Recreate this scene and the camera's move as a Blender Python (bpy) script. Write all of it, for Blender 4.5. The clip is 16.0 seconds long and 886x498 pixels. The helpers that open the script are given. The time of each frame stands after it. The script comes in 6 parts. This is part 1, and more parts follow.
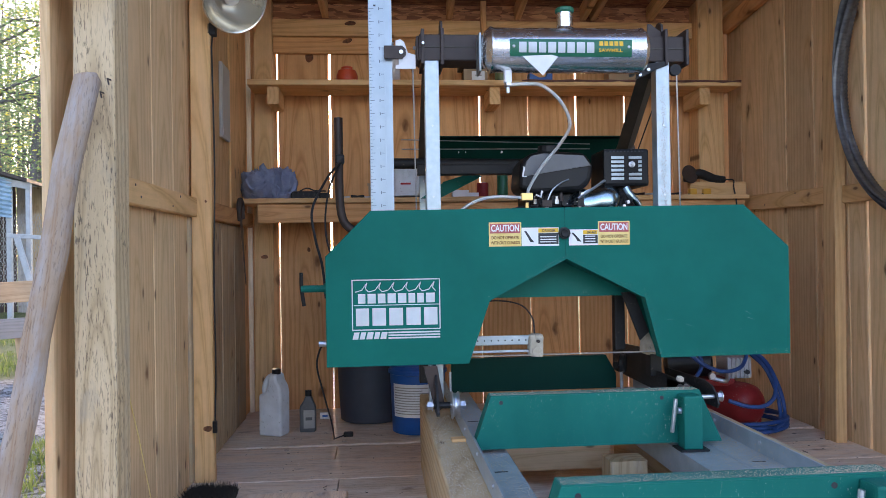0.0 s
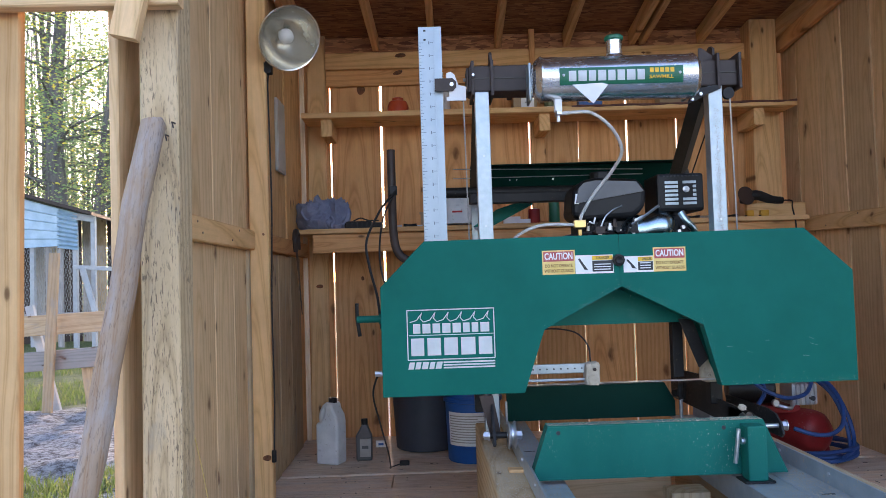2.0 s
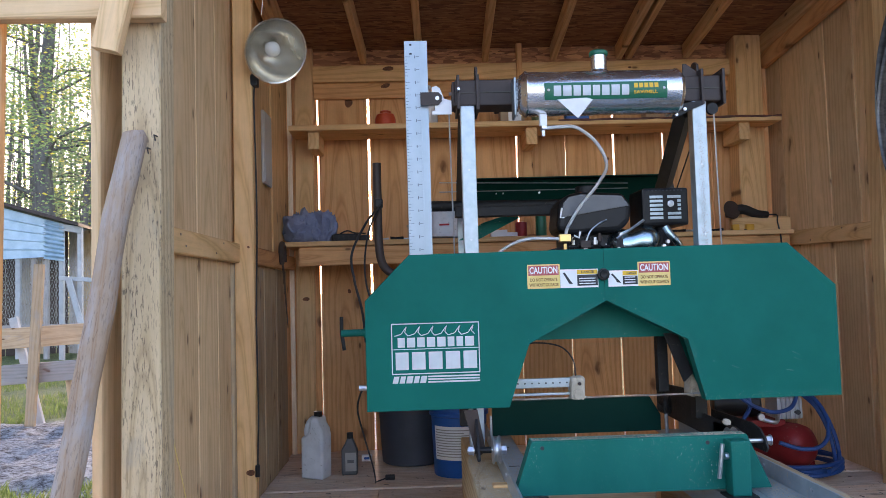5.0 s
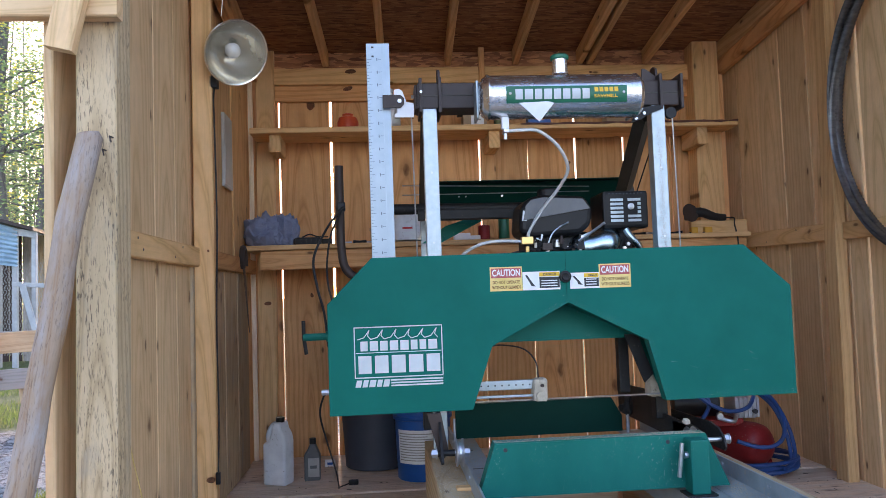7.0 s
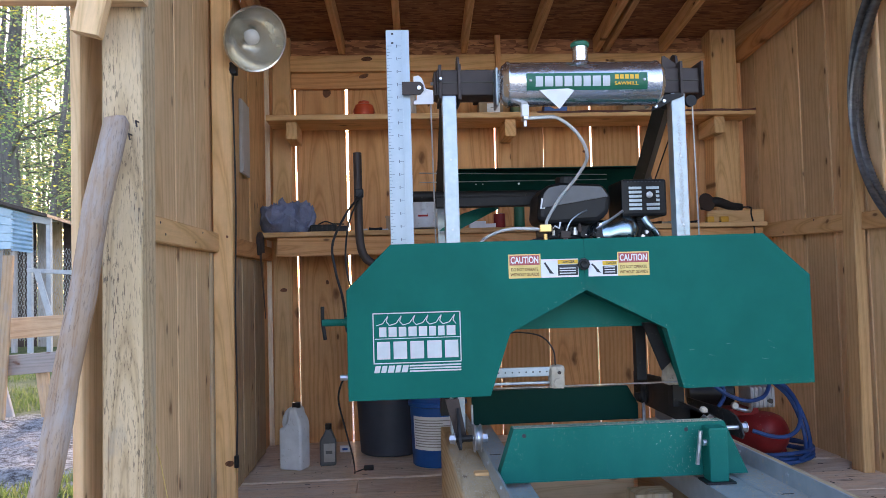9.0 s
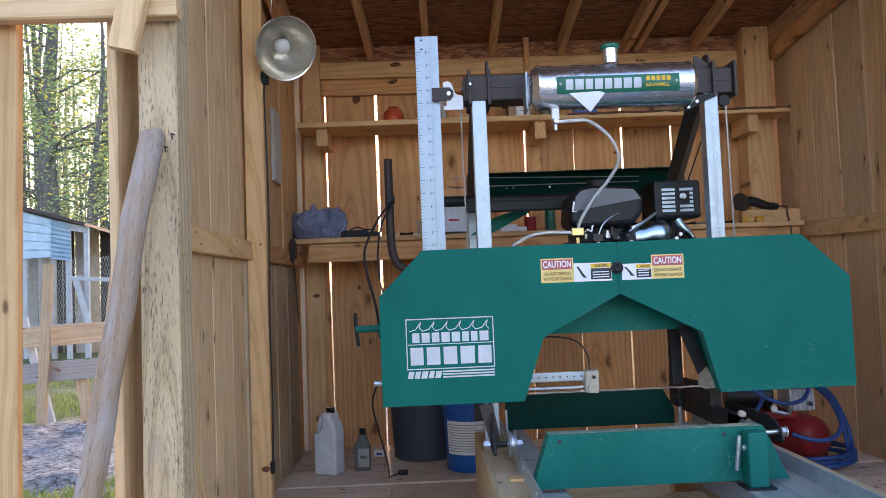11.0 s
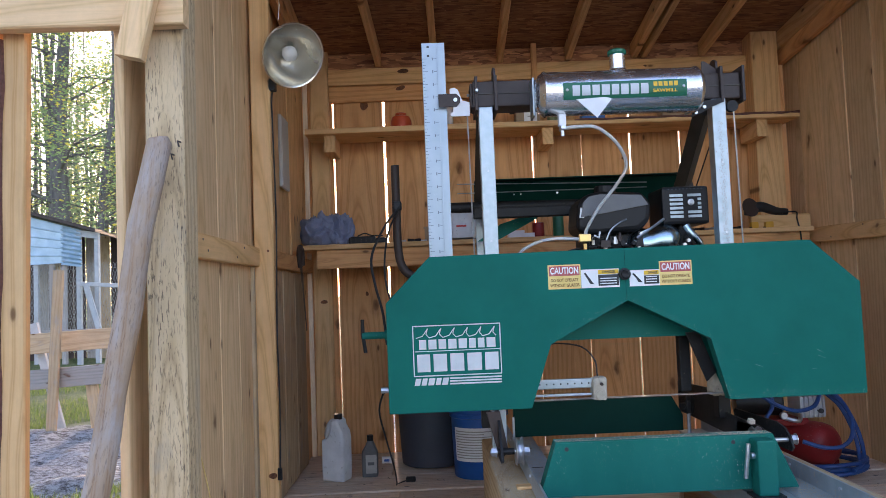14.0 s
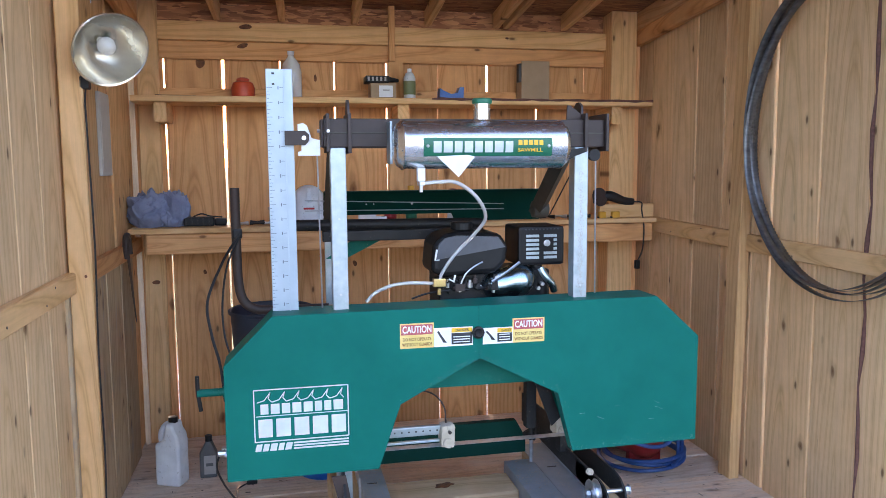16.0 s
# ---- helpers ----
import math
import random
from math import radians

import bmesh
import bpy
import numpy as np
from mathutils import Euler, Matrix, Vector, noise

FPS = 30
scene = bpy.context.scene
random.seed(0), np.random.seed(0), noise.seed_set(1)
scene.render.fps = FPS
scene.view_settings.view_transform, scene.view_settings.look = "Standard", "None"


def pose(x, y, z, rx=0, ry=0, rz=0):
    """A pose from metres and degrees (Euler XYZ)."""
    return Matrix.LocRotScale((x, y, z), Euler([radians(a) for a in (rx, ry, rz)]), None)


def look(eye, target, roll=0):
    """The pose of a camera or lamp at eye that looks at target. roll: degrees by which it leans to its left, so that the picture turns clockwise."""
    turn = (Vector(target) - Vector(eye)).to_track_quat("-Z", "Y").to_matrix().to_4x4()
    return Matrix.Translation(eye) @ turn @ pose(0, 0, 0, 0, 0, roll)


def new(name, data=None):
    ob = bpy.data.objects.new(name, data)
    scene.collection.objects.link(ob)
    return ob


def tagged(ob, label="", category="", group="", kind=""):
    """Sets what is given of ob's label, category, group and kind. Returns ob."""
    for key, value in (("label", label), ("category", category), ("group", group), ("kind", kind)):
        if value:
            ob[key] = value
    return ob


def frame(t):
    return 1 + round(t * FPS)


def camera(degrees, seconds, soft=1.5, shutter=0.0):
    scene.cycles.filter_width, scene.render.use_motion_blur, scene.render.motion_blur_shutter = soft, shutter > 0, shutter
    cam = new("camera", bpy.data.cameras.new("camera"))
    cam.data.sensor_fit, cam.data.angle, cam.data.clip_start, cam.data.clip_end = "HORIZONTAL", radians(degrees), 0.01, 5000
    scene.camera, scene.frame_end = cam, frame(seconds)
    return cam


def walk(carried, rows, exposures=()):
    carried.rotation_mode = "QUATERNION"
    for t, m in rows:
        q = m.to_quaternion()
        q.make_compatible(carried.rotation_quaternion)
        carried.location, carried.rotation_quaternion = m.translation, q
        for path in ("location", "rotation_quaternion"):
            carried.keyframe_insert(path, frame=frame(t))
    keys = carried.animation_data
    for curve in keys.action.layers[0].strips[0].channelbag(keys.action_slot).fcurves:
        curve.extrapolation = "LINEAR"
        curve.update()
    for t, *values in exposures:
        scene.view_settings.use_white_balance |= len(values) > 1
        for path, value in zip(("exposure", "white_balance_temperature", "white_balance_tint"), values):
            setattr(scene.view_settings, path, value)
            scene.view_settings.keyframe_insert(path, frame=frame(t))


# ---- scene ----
cam = camera(60.6, 16.0, 0.55)
EXPOSURES = [(0, 2.42, 6430, 31), (1.5, 2.40, 6430, 31), (3, 2.22, 6430, 31), (5.5, 2.37, 6430, 31), (9, 2.45, 6430, 31), (11.5, 2.34, 6430, 31), (13.5, 2.25, 6460, 31), (14.5, 2.24, 6480, 31), (15.2, 2.52, 6430, 31), (16, 2.94, 6280, 31)]
PATH = [
    (0, (-0.081, 0.28, 0.87), (0.089, 2.273, 0.88), -0.9),
    (0.5, (-0.089, 0.274, 0.879), (0.032, 2.271, 0.898), -1.2),
    (1, (-0.089, 0.266, 0.887), (-0.009, 2.264, 0.917), -1.6),
    (1.5, (-0.094, 0.262, 0.893), (-0.044, 2.26, 0.956), -1.8),
    (2, (-0.089, 0.265, 0.889), (-0.052, 2.263, 0.965), -1.8),
    (2.5, (-0.083, 0.268, 0.888), (-0.047, 2.266, 0.972), -1.8),
    (3, (-0.095, 0.272, 0.883), (-0.066, 2.27, 0.969), -1.7),
    (5.5, (-0.07, 0.268, 0.896), (0.018, 2.263, 1.009), -1.8),
    (6, (-0.071, 0.269, 0.895), (0.045, 2.262, 1.012), -2.0),
    (6.5, (-0.068, 0.27, 0.894), (0.072, 2.261, 1.011), -2.0),
    (7, (-0.069, 0.271, 0.891), (0.091, 2.261, 1.005), -2.0),
    (7.5, (-0.076, 0.27, 0.889), (0.091, 2.259, 1.001), -2.0),
    (8, (-0.081, 0.268, 0.888), (0.084, 2.259, 0.991), -1.9),
    (8.5, (-0.093, 0.268, 0.886), (0.058, 2.26, 0.981), -1.8),
    (9, (-0.099, 0.266, 0.883), (0.034, 2.26, 0.97), -1.6),
    (11.5, (-0.105, 0.265, 0.895), (-0.065, 2.262, 0.994), -2.5),
    (12, (-0.099, 0.263, 0.895), (-0.069, 2.26, 0.997), -2.6),
    (12.5, (-0.113, 0.262, 0.897), (-0.091, 2.26, 1.002), -2.5),
    (13, (-0.111, 0.26, 0.898), (-0.092, 2.257, 1.007), -2.3),
    (13.5, (-0.1, 0.262, 0.9), (-0.077, 2.259, 1.01), -2.3),
    (14, (-0.097, 0.269, 0.897), (-0.066, 2.266, 1.008), -2.3),
    (14.5, (-0.124, 0.335, 0.913), (-0.064, 2.332, 1.014), -2.1),
    (15, (-0.125, 0.455, 1.103), (0.029, 2.448, 1.067), -2.0),
    (15.5, (-0.127, 0.474, 1.375), (0.179, 2.439, 1.164), -1.0),
    (16, (-0.071, 0.452, 1.466), (0.345, 2.396, 1.246), -0.4),
]
walk(cam, [(t, look(eye, target, roll)) for t, eye, target, roll in PATH], EXPOSURES)

# ---- world, sun ----
world = bpy.data.worlds.new("world")
scene.world = world
world.use_nodes = True
wn = world.node_tree.nodes
sky = wn.new("ShaderNodeTexSky")
sky.sky_type, sky.sun_disc = "NISHITA", False
sky.sun_elevation, sky.sun_rotation = radians(13), radians(-4)
sky.dust_density, sky.air_density = 1.5, 1.0
wn["Background"].inputs["Strength"].default_value = 0.15
world.node_tree.links.new(sky.outputs[0], wn["Background"].inputs["Color"])
sun_dir = Vector((-0.062, 0.972, 0.226))
sun = new("sun", bpy.data.lights.new("sun", "SUN"))
sun.data.energy, sun.data.angle, sun.data.color = 0.5, radians(1.5), (1.0, 0.82, 0.60)
sun.matrix_world = look(sun_dir * 40, (0, 0, 0))


# ---- materials ----
def material(name):
    m = bpy.data.materials.new(name)
    m.use_nodes = True
    return m, m.node_tree.nodes, m.node_tree.links, m.node_tree.nodes["Principled BSDF"]


def ramp(nodes, stops):
    r = nodes.new("ShaderNodeValToRGB")
    el = r.color_ramp.elements
    while len(el) < len(stops):
        el.new(0.5)
    for e, (p, c) in zip(el, stops):
        e.position, e.color = p, (*c, 1)
    return r


def mixed(nodes, links, fac, a, b, mode="MIX"):
    m = nodes.new("ShaderNodeMix")
    m.data_type, m.blend_type = "RGBA", mode
    for sock, v in ((m.inputs["Factor"], fac), (m.inputs["A"], a), (m.inputs["B"], b)):
        if isinstance(v, (int, float)):
            sock.default_value = v
        elif isinstance(v, tuple):
            sock.default_value = (*v, 1)
        else:
            links.new(v, sock)
    return m.outputs["Result"]


def noise_tex(nodes, links, vec, scale, detail=4, rough=0.6, distort=0.0):
    n = nodes.new("ShaderNodeTexNoise")
    n.inputs["Scale"].default_value, n.inputs["Detail"].default_value = scale, detail
    n.inputs["Roughness"].default_value, n.inputs["Distortion"].default_value = rough, distort
    links.new(vec, n.inputs["Vector"])
    return n.outputs["Fac"]


def scaled(nodes, links, vec, xyz):
    mp = nodes.new("ShaderNodeMapping")
    mp.inputs["Scale"].default_value = xyz
    links.new(vec, mp.inputs["Vector"])
    return mp.outputs["Vector"]


def bump(nodes, links, height, strength, dist, bsdf):
    b = nodes.new("ShaderNodeBump")
    b.inputs["Strength"].default_value, b.inputs["Distance"].default_value = strength, dist
    links.new(height, b.inputs["Height"])
    links.new(b.outputs[0], bsdf.inputs["Normal"])


def own_coords(nodes, links):
    """Object coordinates, shifted by a chance of each object's own."""
    tc, oi = nodes.new("ShaderNodeTexCoord"), nodes.new("ShaderNodeObjectInfo")
    sc = nodes.new("ShaderNodeVectorMath")
    sc.operation = "SCALE"
    sc.inputs[0].default_value = (13.7, 7.3, 5.1)
    links.new(oi.outputs["Random"], sc.inputs["Scale"])
    ad = nodes.new("ShaderNodeVectorMath")
    links.new(tc.outputs["Object"], ad.inputs[0])
    links.new(sc.outputs[0], ad.inputs[1])
    return ad.outputs[0], oi.outputs["Random"]


def broad_wob(nodes, links, vec):
    return noise_tex(nodes, links, scaled(nodes, links, vec, (0.7, 2, 2)), 1.3, 2, 0.4)


def wood(name, light, mid, dark, knots=1.0, weather=0.0, rough=0.72, grey=(0.33, 0.31, 0.28), specks=0.0):
    """Sawn wood; the grain runs along the object's own x."""
    m, n, l, b = material(name)
    vec, rnd = own_coords(n, l)
    wob = noise_tex(n, l, scaled(n, l, vec, (1.1, 5, 5)), 1.6, 3, 0.5)
    # growth rings, cut lengthwise by the board's face
    def sums(a, k, c):
        q = n.new("ShaderNodeMath")
        q.operation = "MULTIPLY_ADD"
        q.inputs[1].default_value = k
        l.new(a, q.inputs[0])
        if isinstance(c, (int, float)):
            q.inputs[2].default_value = c
        else:
            l.new(c, q.inputs[2])
        return q.outputs[0]
    own, apart = n.new("ShaderNodeTexCoord"), n.new("ShaderNodeSeparateXYZ")
    l.new(own.outputs["Object"], apart.inputs[0])
    across = sums(rnd, 0.15, sums(wob, 0.05, sums(apart.outputs[1], 1.0, -0.10)))
    deep = sums(apart.outputs[0], 0.05, sums(broad_wob(n, l, vec), 0.09, sums(rnd, 0.08, apart.outputs[2])))
    place = n.new("ShaderNodeCombineXYZ")
    l.new(across, place.inputs[1])
    l.new(deep, place.inputs[2])
    wave = n.new("ShaderNodeTexWave")
    wave.wave_type, wave.rings_direction = "RINGS", "X"
    wave.inputs["Scale"].default_value, wave.inputs["Distortion"].default_value = 13, 2.6
    wave.inputs["Detail"].default_value, wave.inputs["Detail Scale"].default_value = 2, 0.6
    l.new(place.outputs[0], wave.inputs["Vector"])
    fine = noise_tex(n, l, scaled(n, l, vec, (3, 120, 120)), 1.4, 5, 0.7)
    broad = noise_tex(n, l, scaled(n, l, vec, (0.9, 4, 4)), 2.0, 4, 0.6)
    base = ramp(n, [(0.0, light), (0.45, light), (0.72, mid), (0.93, dark), (1.0, mid)])
    l.new(wave.outputs["Fac"], base.inputs["Fac"])
    soft = ramp(n, [(0.3, mid), (0.75, light)])
    l.new(broad, soft.inputs["Fac"])
    col = mixed(n, l, 0.52, soft.outputs[0], base.outputs[0])
    streak = ramp(n, [(0.25, (0.62, 0.62, 0.62)), (0.65, (1.08, 1.08, 1.08))])
    l.new(fine, streak.inputs["Fac"])
    col = mixed(n, l, 0.24, col, streak.outputs[0], "MULTIPLY")
    lines = noise_tex(n, l, scaled(n, l, vec, (1.0, 34, 34)), 1.0, 6, 0.75, 0.4)
    lr = ramp(n, [(0.36, (0.60, 0.52, 0.46)), (0.47, (1.0, 1.0, 1.0)), (0.62, (1.07, 1.06, 1.04))])
    l.new(lines, lr.inputs["Fac"])
    col = mixed(n, l, 0.20, col, lr.outputs[0], "MULTIPLY")
    split = noise_tex(n, l, scaled(n, l, vec, (3.0, 95, 95)), 1.0, 2, 0.5, 0.3)
    sr_ = ramp(n, [(0.775, (0, 0, 0)), (0.815, (0.6, 0.6, 0.6))])
    l.new(split, sr_.inputs["Fac"])
    col = mixed(n, l, sr_.outputs[0], col, (0.13, 0.06, 0.03))
    # short dark resin pockets, stretched along the grain
    pit = n.new("ShaderNodeTexVoronoi")
    pit.voronoi_dimensions = "2D"
    pit.inputs["Scale"].default_value = 1.0
    l.new(scaled(n, l, vec, (2.6, 6.5, 1.0)), pit.inputs["Vector"])
    few = n.new("ShaderNodeSeparateColor")
    l.new(pit.outputs["Color"], few.inputs[0])
    some = ramp(n, [(0.60, (0, 0, 0)), (0.66, (1, 1, 1))])
    l.new(few.outputs[0], some.inputs["Fac"])
    pr_ = ramp(n, [(0.0, (0.85, 0.85, 0.85)), (0.030, (0.75, 0.75, 0.75)), (0.055, (0.14, 0.14, 0.14)), (0.10, (0, 0, 0))])
    l.new(pit.outputs["Distance"], pr_.inputs["Fac"])
    col = mixed(n, l, mixed(n, l, 1.0, some.outputs[0], pr_.outputs[0], "MULTIPLY"), col, (0.10, 0.045, 0.02))
    mottle = noise_tex(n, l, scaled(n, l, vec, (1, 1.6, 1.6)), 7.0, 8, 0.7)
    mr_ = ramp(n, [(0.3, (0.84, 0.82, 0.80)), (0.7, (1.10, 1.10, 1.10))])
    l.new(mottle, mr_.inputs["Fac"])
    col = mixed(n, l, 0.7, col, mr_.outputs[0], "MULTIPLY")
    tone = ramp(n, [(0.0, (0.78, 0.76, 0.74)), (0.5, (1.0, 1.0, 1.0)), (1.0, (1.12, 1.06, 0.98))])
    l.new(rnd, tone.inputs["Fac"])
    col = mixed(n, l, 0.8, col, tone.outputs[0], "MULTIPLY")
    if knots:
        v = n.new("ShaderNodeTexVoronoi")
        v.voronoi_dimensions = "2D"
        v.inputs["Scale"].default_value = 1.0
        jig = noise_tex(n, l, vec, 9, 2)
        jv = n.new("ShaderNodeVectorMath")
        jv.operation = "MULTIPLY_ADD"
        jv.inputs[1].default_value = (1, 1, 1)
        l.new(scaled(n, l, vec, (1.25, 2.3, 1.0)), jv.inputs[0])
        sc = n.new("ShaderNodeVectorMath")
        sc.operation = "SCALE"
        sc.inputs["Scale"].default_value = 0.12
        cmb = n.new("ShaderNodeCombineXYZ")
        l.new(jig, cmb.inputs[0])
        l.new(jig, cmb.inputs[1])
        l.new(cmb.outputs[0], sc.inputs[0])
        l.new(sc.outputs[0], jv.inputs[2])
        l.new(jv.outputs[0], v.inputs["Vector"])
        k = ramp(n, [(0.0, (0.9, 0.9, 0.9)), (0.035 * knots, (0.62, 0.62, 0.62)), (0.05 * knots, (0.22, 0.22, 0.22)), (0.11 * knots, (0, 0, 0))])
        l.new(v.outputs["Distance"], k.inputs["Fac"])
        col = mixed(n, l, k.outputs[0], col, (0.12, 0.045, 0.018))
    if weather:
        g = noise_tex(n, l, scaled(n, l, vec, (2.5, 9, 9)), 2.2, 6, 0.7)
        gr = ramp(n, [(0.62 - 0.4 * weather, (0, 0, 0)), (0.80 - 0.2 * weather, (1, 1, 1))])
        l.new(g, gr.inputs["Fac"])
        col = mixed(n, l, gr.outputs[0], col, grey)
    if specks:
        sp = noise_tex(n, l, scaled(n, l, vec, (38, 250, 250)), 1.0, 4, 0.65)
        sr = ramp(n, [(0.55, (0, 0, 0)), (0.61, (1, 1, 1))])
        l.new(sp, sr.inputs["Fac"])
        zone = ramp(n, [(0.35, (0.15, 0.15, 0.15)), (0.6, (0.85, 0.85, 0.85))])
        l.new(noise_tex(n, l, scaled(n, l, vec, (4, 14, 14)), 1.0, 3), zone.inputs["Fac"])
        col = mixed(n, l, mixed(n, l, specks, (0, 0, 0), mixed(n, l, 1.0, sr.outputs[0], zone.outputs[0], "MULTIPLY")), col, (0.07, 0.055, 0.045))
    l.new(col, b.inputs["Base Color"])
    b.inputs["Roughness"].default_value = rough
    b.inputs["Specular IOR Level"].default_value = 0.16
    bump(n, l, fine, 0.35, 0.002, b)
    return m


def paint(name, c1, c2, rough=0.45, metal=0.0, scale=6.0, spots=None, spot_cut=0.62, spot_scale=60.0, relief=0.08, stretch=(1, 1, 1), spec=0.5):
    """A coat with slow variation, and specks or dust of a second colour."""
    m, n, l, b = material(name)
    vec, rnd = own_coords(n, l)
    sv = scaled(n, l, vec, stretch)
    slow = noise_tex(n, l, sv, scale, 5, 0.6)
    r = ramp(n, [(0.32, c1), (0.68, c2)])
    l.new(slow, r.inputs["Fac"])
    col = r.outputs[0]
    fine = noise_tex(n, l, sv, spot_scale, 6, 0.7)
    if spots:
        s = ramp(n, [(spot_cut, (0, 0, 0)), (spot_cut + 0.06, (1, 1, 1))])
        l.new(fine, s.inputs["Fac"])
        patch = ramp(n, [(0.42, (0.05, 0.05, 0.05)), (0.66, (1, 1, 1))])
        l.new(noise_tex(n, l, sv, scale * 0.9, 3, 0.5), patch.inputs["Fac"])
        f = mixed(n, l, 1.0, s.outputs[0], patch.outputs[0], "MULTIPLY")
        col = mixed(n, l, f, col, spots)
    l.new(col, b.inputs["Base Color"])
    rr = n.new("ShaderNodeMapRange")
    rr.inputs["To Min"].default_value, rr.inputs["To Max"].default_value = max(rough - 0.1, 0.03), min(rough + 0.14, 1)
    l.new(slow, rr.inputs["Value"])
    l.new(rr.outputs[0], b.inputs["Roughness"])
    b.inputs["Metallic"].default_value, b.inputs["Specular IOR Level"].default_value = metal, spec
    bump(n, l, fine, relief, 0.002, b)
    return m


def clear(name, tint=(1, 1, 1), rough=0.08):
    m, n, l, b = material(name)
    b.inputs["Base Color"].default_value = (*tint, 1)
    b.inputs["Transmission Weight"].default_value = 0.45
    b.inputs["Roughness"].default_value, b.inputs["IOR"].default_value = rough, 1.35
    return m


PINE = wood("pine_boards", (0.76, 0.425, 0.195), (0.67, 0.345, 0.142), (0.48, 0.21, 0.074))
PINE_L = wood("pale_pine_lumber", (0.80, 0.52, 0.265), (0.72, 0.44, 0.20), (0.55, 0.30, 0.115), 0.6)
# Paler pine; colour raised to make up for weak light on side walls.
PINE_P = wood("pale_lit_pine_boards", (0.82, 0.575, 0.335), (0.75, 0.505, 0.275), (0.58, 0.365, 0.175), 0.7)
# Wood whitened to hold the daylight of the corner gap.
DAYLIT_WOOD = wood("daylit_corner_strip", (0.90, 0.78, 0.62), (0.86, 0.72, 0.54), (0.72, 0.56, 0.38), 0.0)
PINE_W = wood("weathered_post_wood", (0.66, 0.50, 0.31), (0.55, 0.40, 0.23), (0.33, 0.22, 0.12), 0.7, 0.2, 0.8, (0.40, 0.33, 0.24), 0.9)
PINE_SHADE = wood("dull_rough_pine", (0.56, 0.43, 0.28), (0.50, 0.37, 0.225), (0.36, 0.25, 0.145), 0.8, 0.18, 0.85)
FLOORWOOD = wood("dusty_floor_planks", (0.86, 0.70, 0.54), (0.77, 0.61, 0.46), (0.55, 0.41, 0.29), 0.8, 0.5, 0.88, (0.80, 0.69, 0.58), 0.35)
TIMBER = wood("sawdust_timber", (0.62, 0.48, 0.30), (0.52, 0.38, 0.22), (0.36, 0.24, 0.13), 0.8, 0.25, 0.85, (0.5, 0.43, 0.33))
GREYWOOD = wood("silver_grey_plank", (0.42, 0.40, 0.38), (0.36, 0.34, 0.32), (0.24, 0.23, 0.22), 0.6, 0.4, 0.9, (0.30, 0.29, 0.28))
POLEWOOD = wood("grey_worn_pole", (0.40, 0.31, 0.24), (0.36, 0.255, 0.18), (0.30, 0.18, 0.11), 0.3, 0.44, 0.75, (0.40, 0.37, 0.36), 0.5)
KNOT = paint("dark_knot_wood", (0.075, 0.026, 0.010), (0.24, 0.088, 0.030), 0.7, 0, 55, (0.42, 0.20, 0.09), 0.6, 120, 0.4)
BARK = paint("dark_red_bark", (0.10, 0.042, 0.032), (0.20, 0.09, 0.07), 0.9, 0, 22, (0.32, 0.2, 0.16), 0.66, 70, 0.9, (1, 4, 4))
GREEN = paint("dark_green_powder_coat", (0.0002, 0.122, 0.095), (0.0005, 0.150, 0.116), 0.40, 0, 3.0, (0.18, 0.32, 0.26), 0.72, 140, 0.05, (1, 1, 1), 0.045)
GREEN_D = paint("sawdusty_green_paint", (0.0004, 0.125, 0.098), (0.002, 0.155, 0.122), 0.42, 0, 4.0, (0.44, 0.48, 0.40), 0.615, 200, 0.10, (1.4, 1.4, 0.7), 0.10)
# Guard green darkened to put shade into the rear and lower sheets.
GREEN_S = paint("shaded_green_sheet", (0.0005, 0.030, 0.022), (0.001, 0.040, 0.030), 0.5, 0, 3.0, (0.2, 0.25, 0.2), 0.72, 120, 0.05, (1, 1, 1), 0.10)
GALV = paint("galvanised_steel", (0.33, 0.40, 0.43), (0.46, 0.52, 0.55), 0.42, 0.75, 26, (0.36, 0.40, 0.43), 0.6, 120, 0.08)
RAILGALV = paint("dusty_galvanised_rail", (0.36, 0.42, 0.45), (0.46, 0.52, 0.55), 0.5, 0.55, 18, (0.58, 0.53, 0.44), 0.56, 90, 0.12)
ALU = paint("brushed_aluminium", (0.74, 0.76, 0.78), (0.84, 0.85, 0.86), 0.23, 0.97, 14, (0.60, 0.61, 0.62), 0.62, 90, 0.05, (1, 5, 5))
RULERWHITE = paint("pale_blue_scale_plate", (0.33, 0.41, 0.47), (0.41, 0.49, 0.55), 0.35, 0.25, 8, (0.46, 0.52, 0.58), 0.64, 80, 0.03)
STEEL_D = paint("dark_brown_painted_steel", (0.040, 0.027, 0.023), (0.058, 0.041, 0.036), 0.45, 0.0, 12, (0.16, 0.13, 0.11), 0.68, 100, 0.08, (1, 1, 1), 0.3)
STEEL_B = paint("black_painted_steel", (0.010, 0.010, 0.011), (0.022, 0.021, 0.021), 0.5, 0.0, 14, (0.20, 0.165, 0.12), 0.62, 90, 0.08, (1, 1, 1), 0.3)
DUSTSTEEL = paint("sawdusty_black_steel", (0.012, 0.012, 0.013), (0.03, 0.029, 0.028), 0.6, 0.0, 10, (0.22, 0.20, 0.17), 0.56, 330, 0.15, (1, 1, 0.35), 0.3)
BLUED = paint("blued_blade_steel", (0.075, 0.076, 0.080), (0.17, 0.172, 0.175), 0.36, 0.6, 16, (0.2, 0.16, 0.12), 0.64, 60, 0.04, (1, 3, 3))
ZINC = paint("zinc_bolts", (0.45, 0.47, 0.50), (0.62, 0.64, 0.67), 0.32, 0.9, 40)
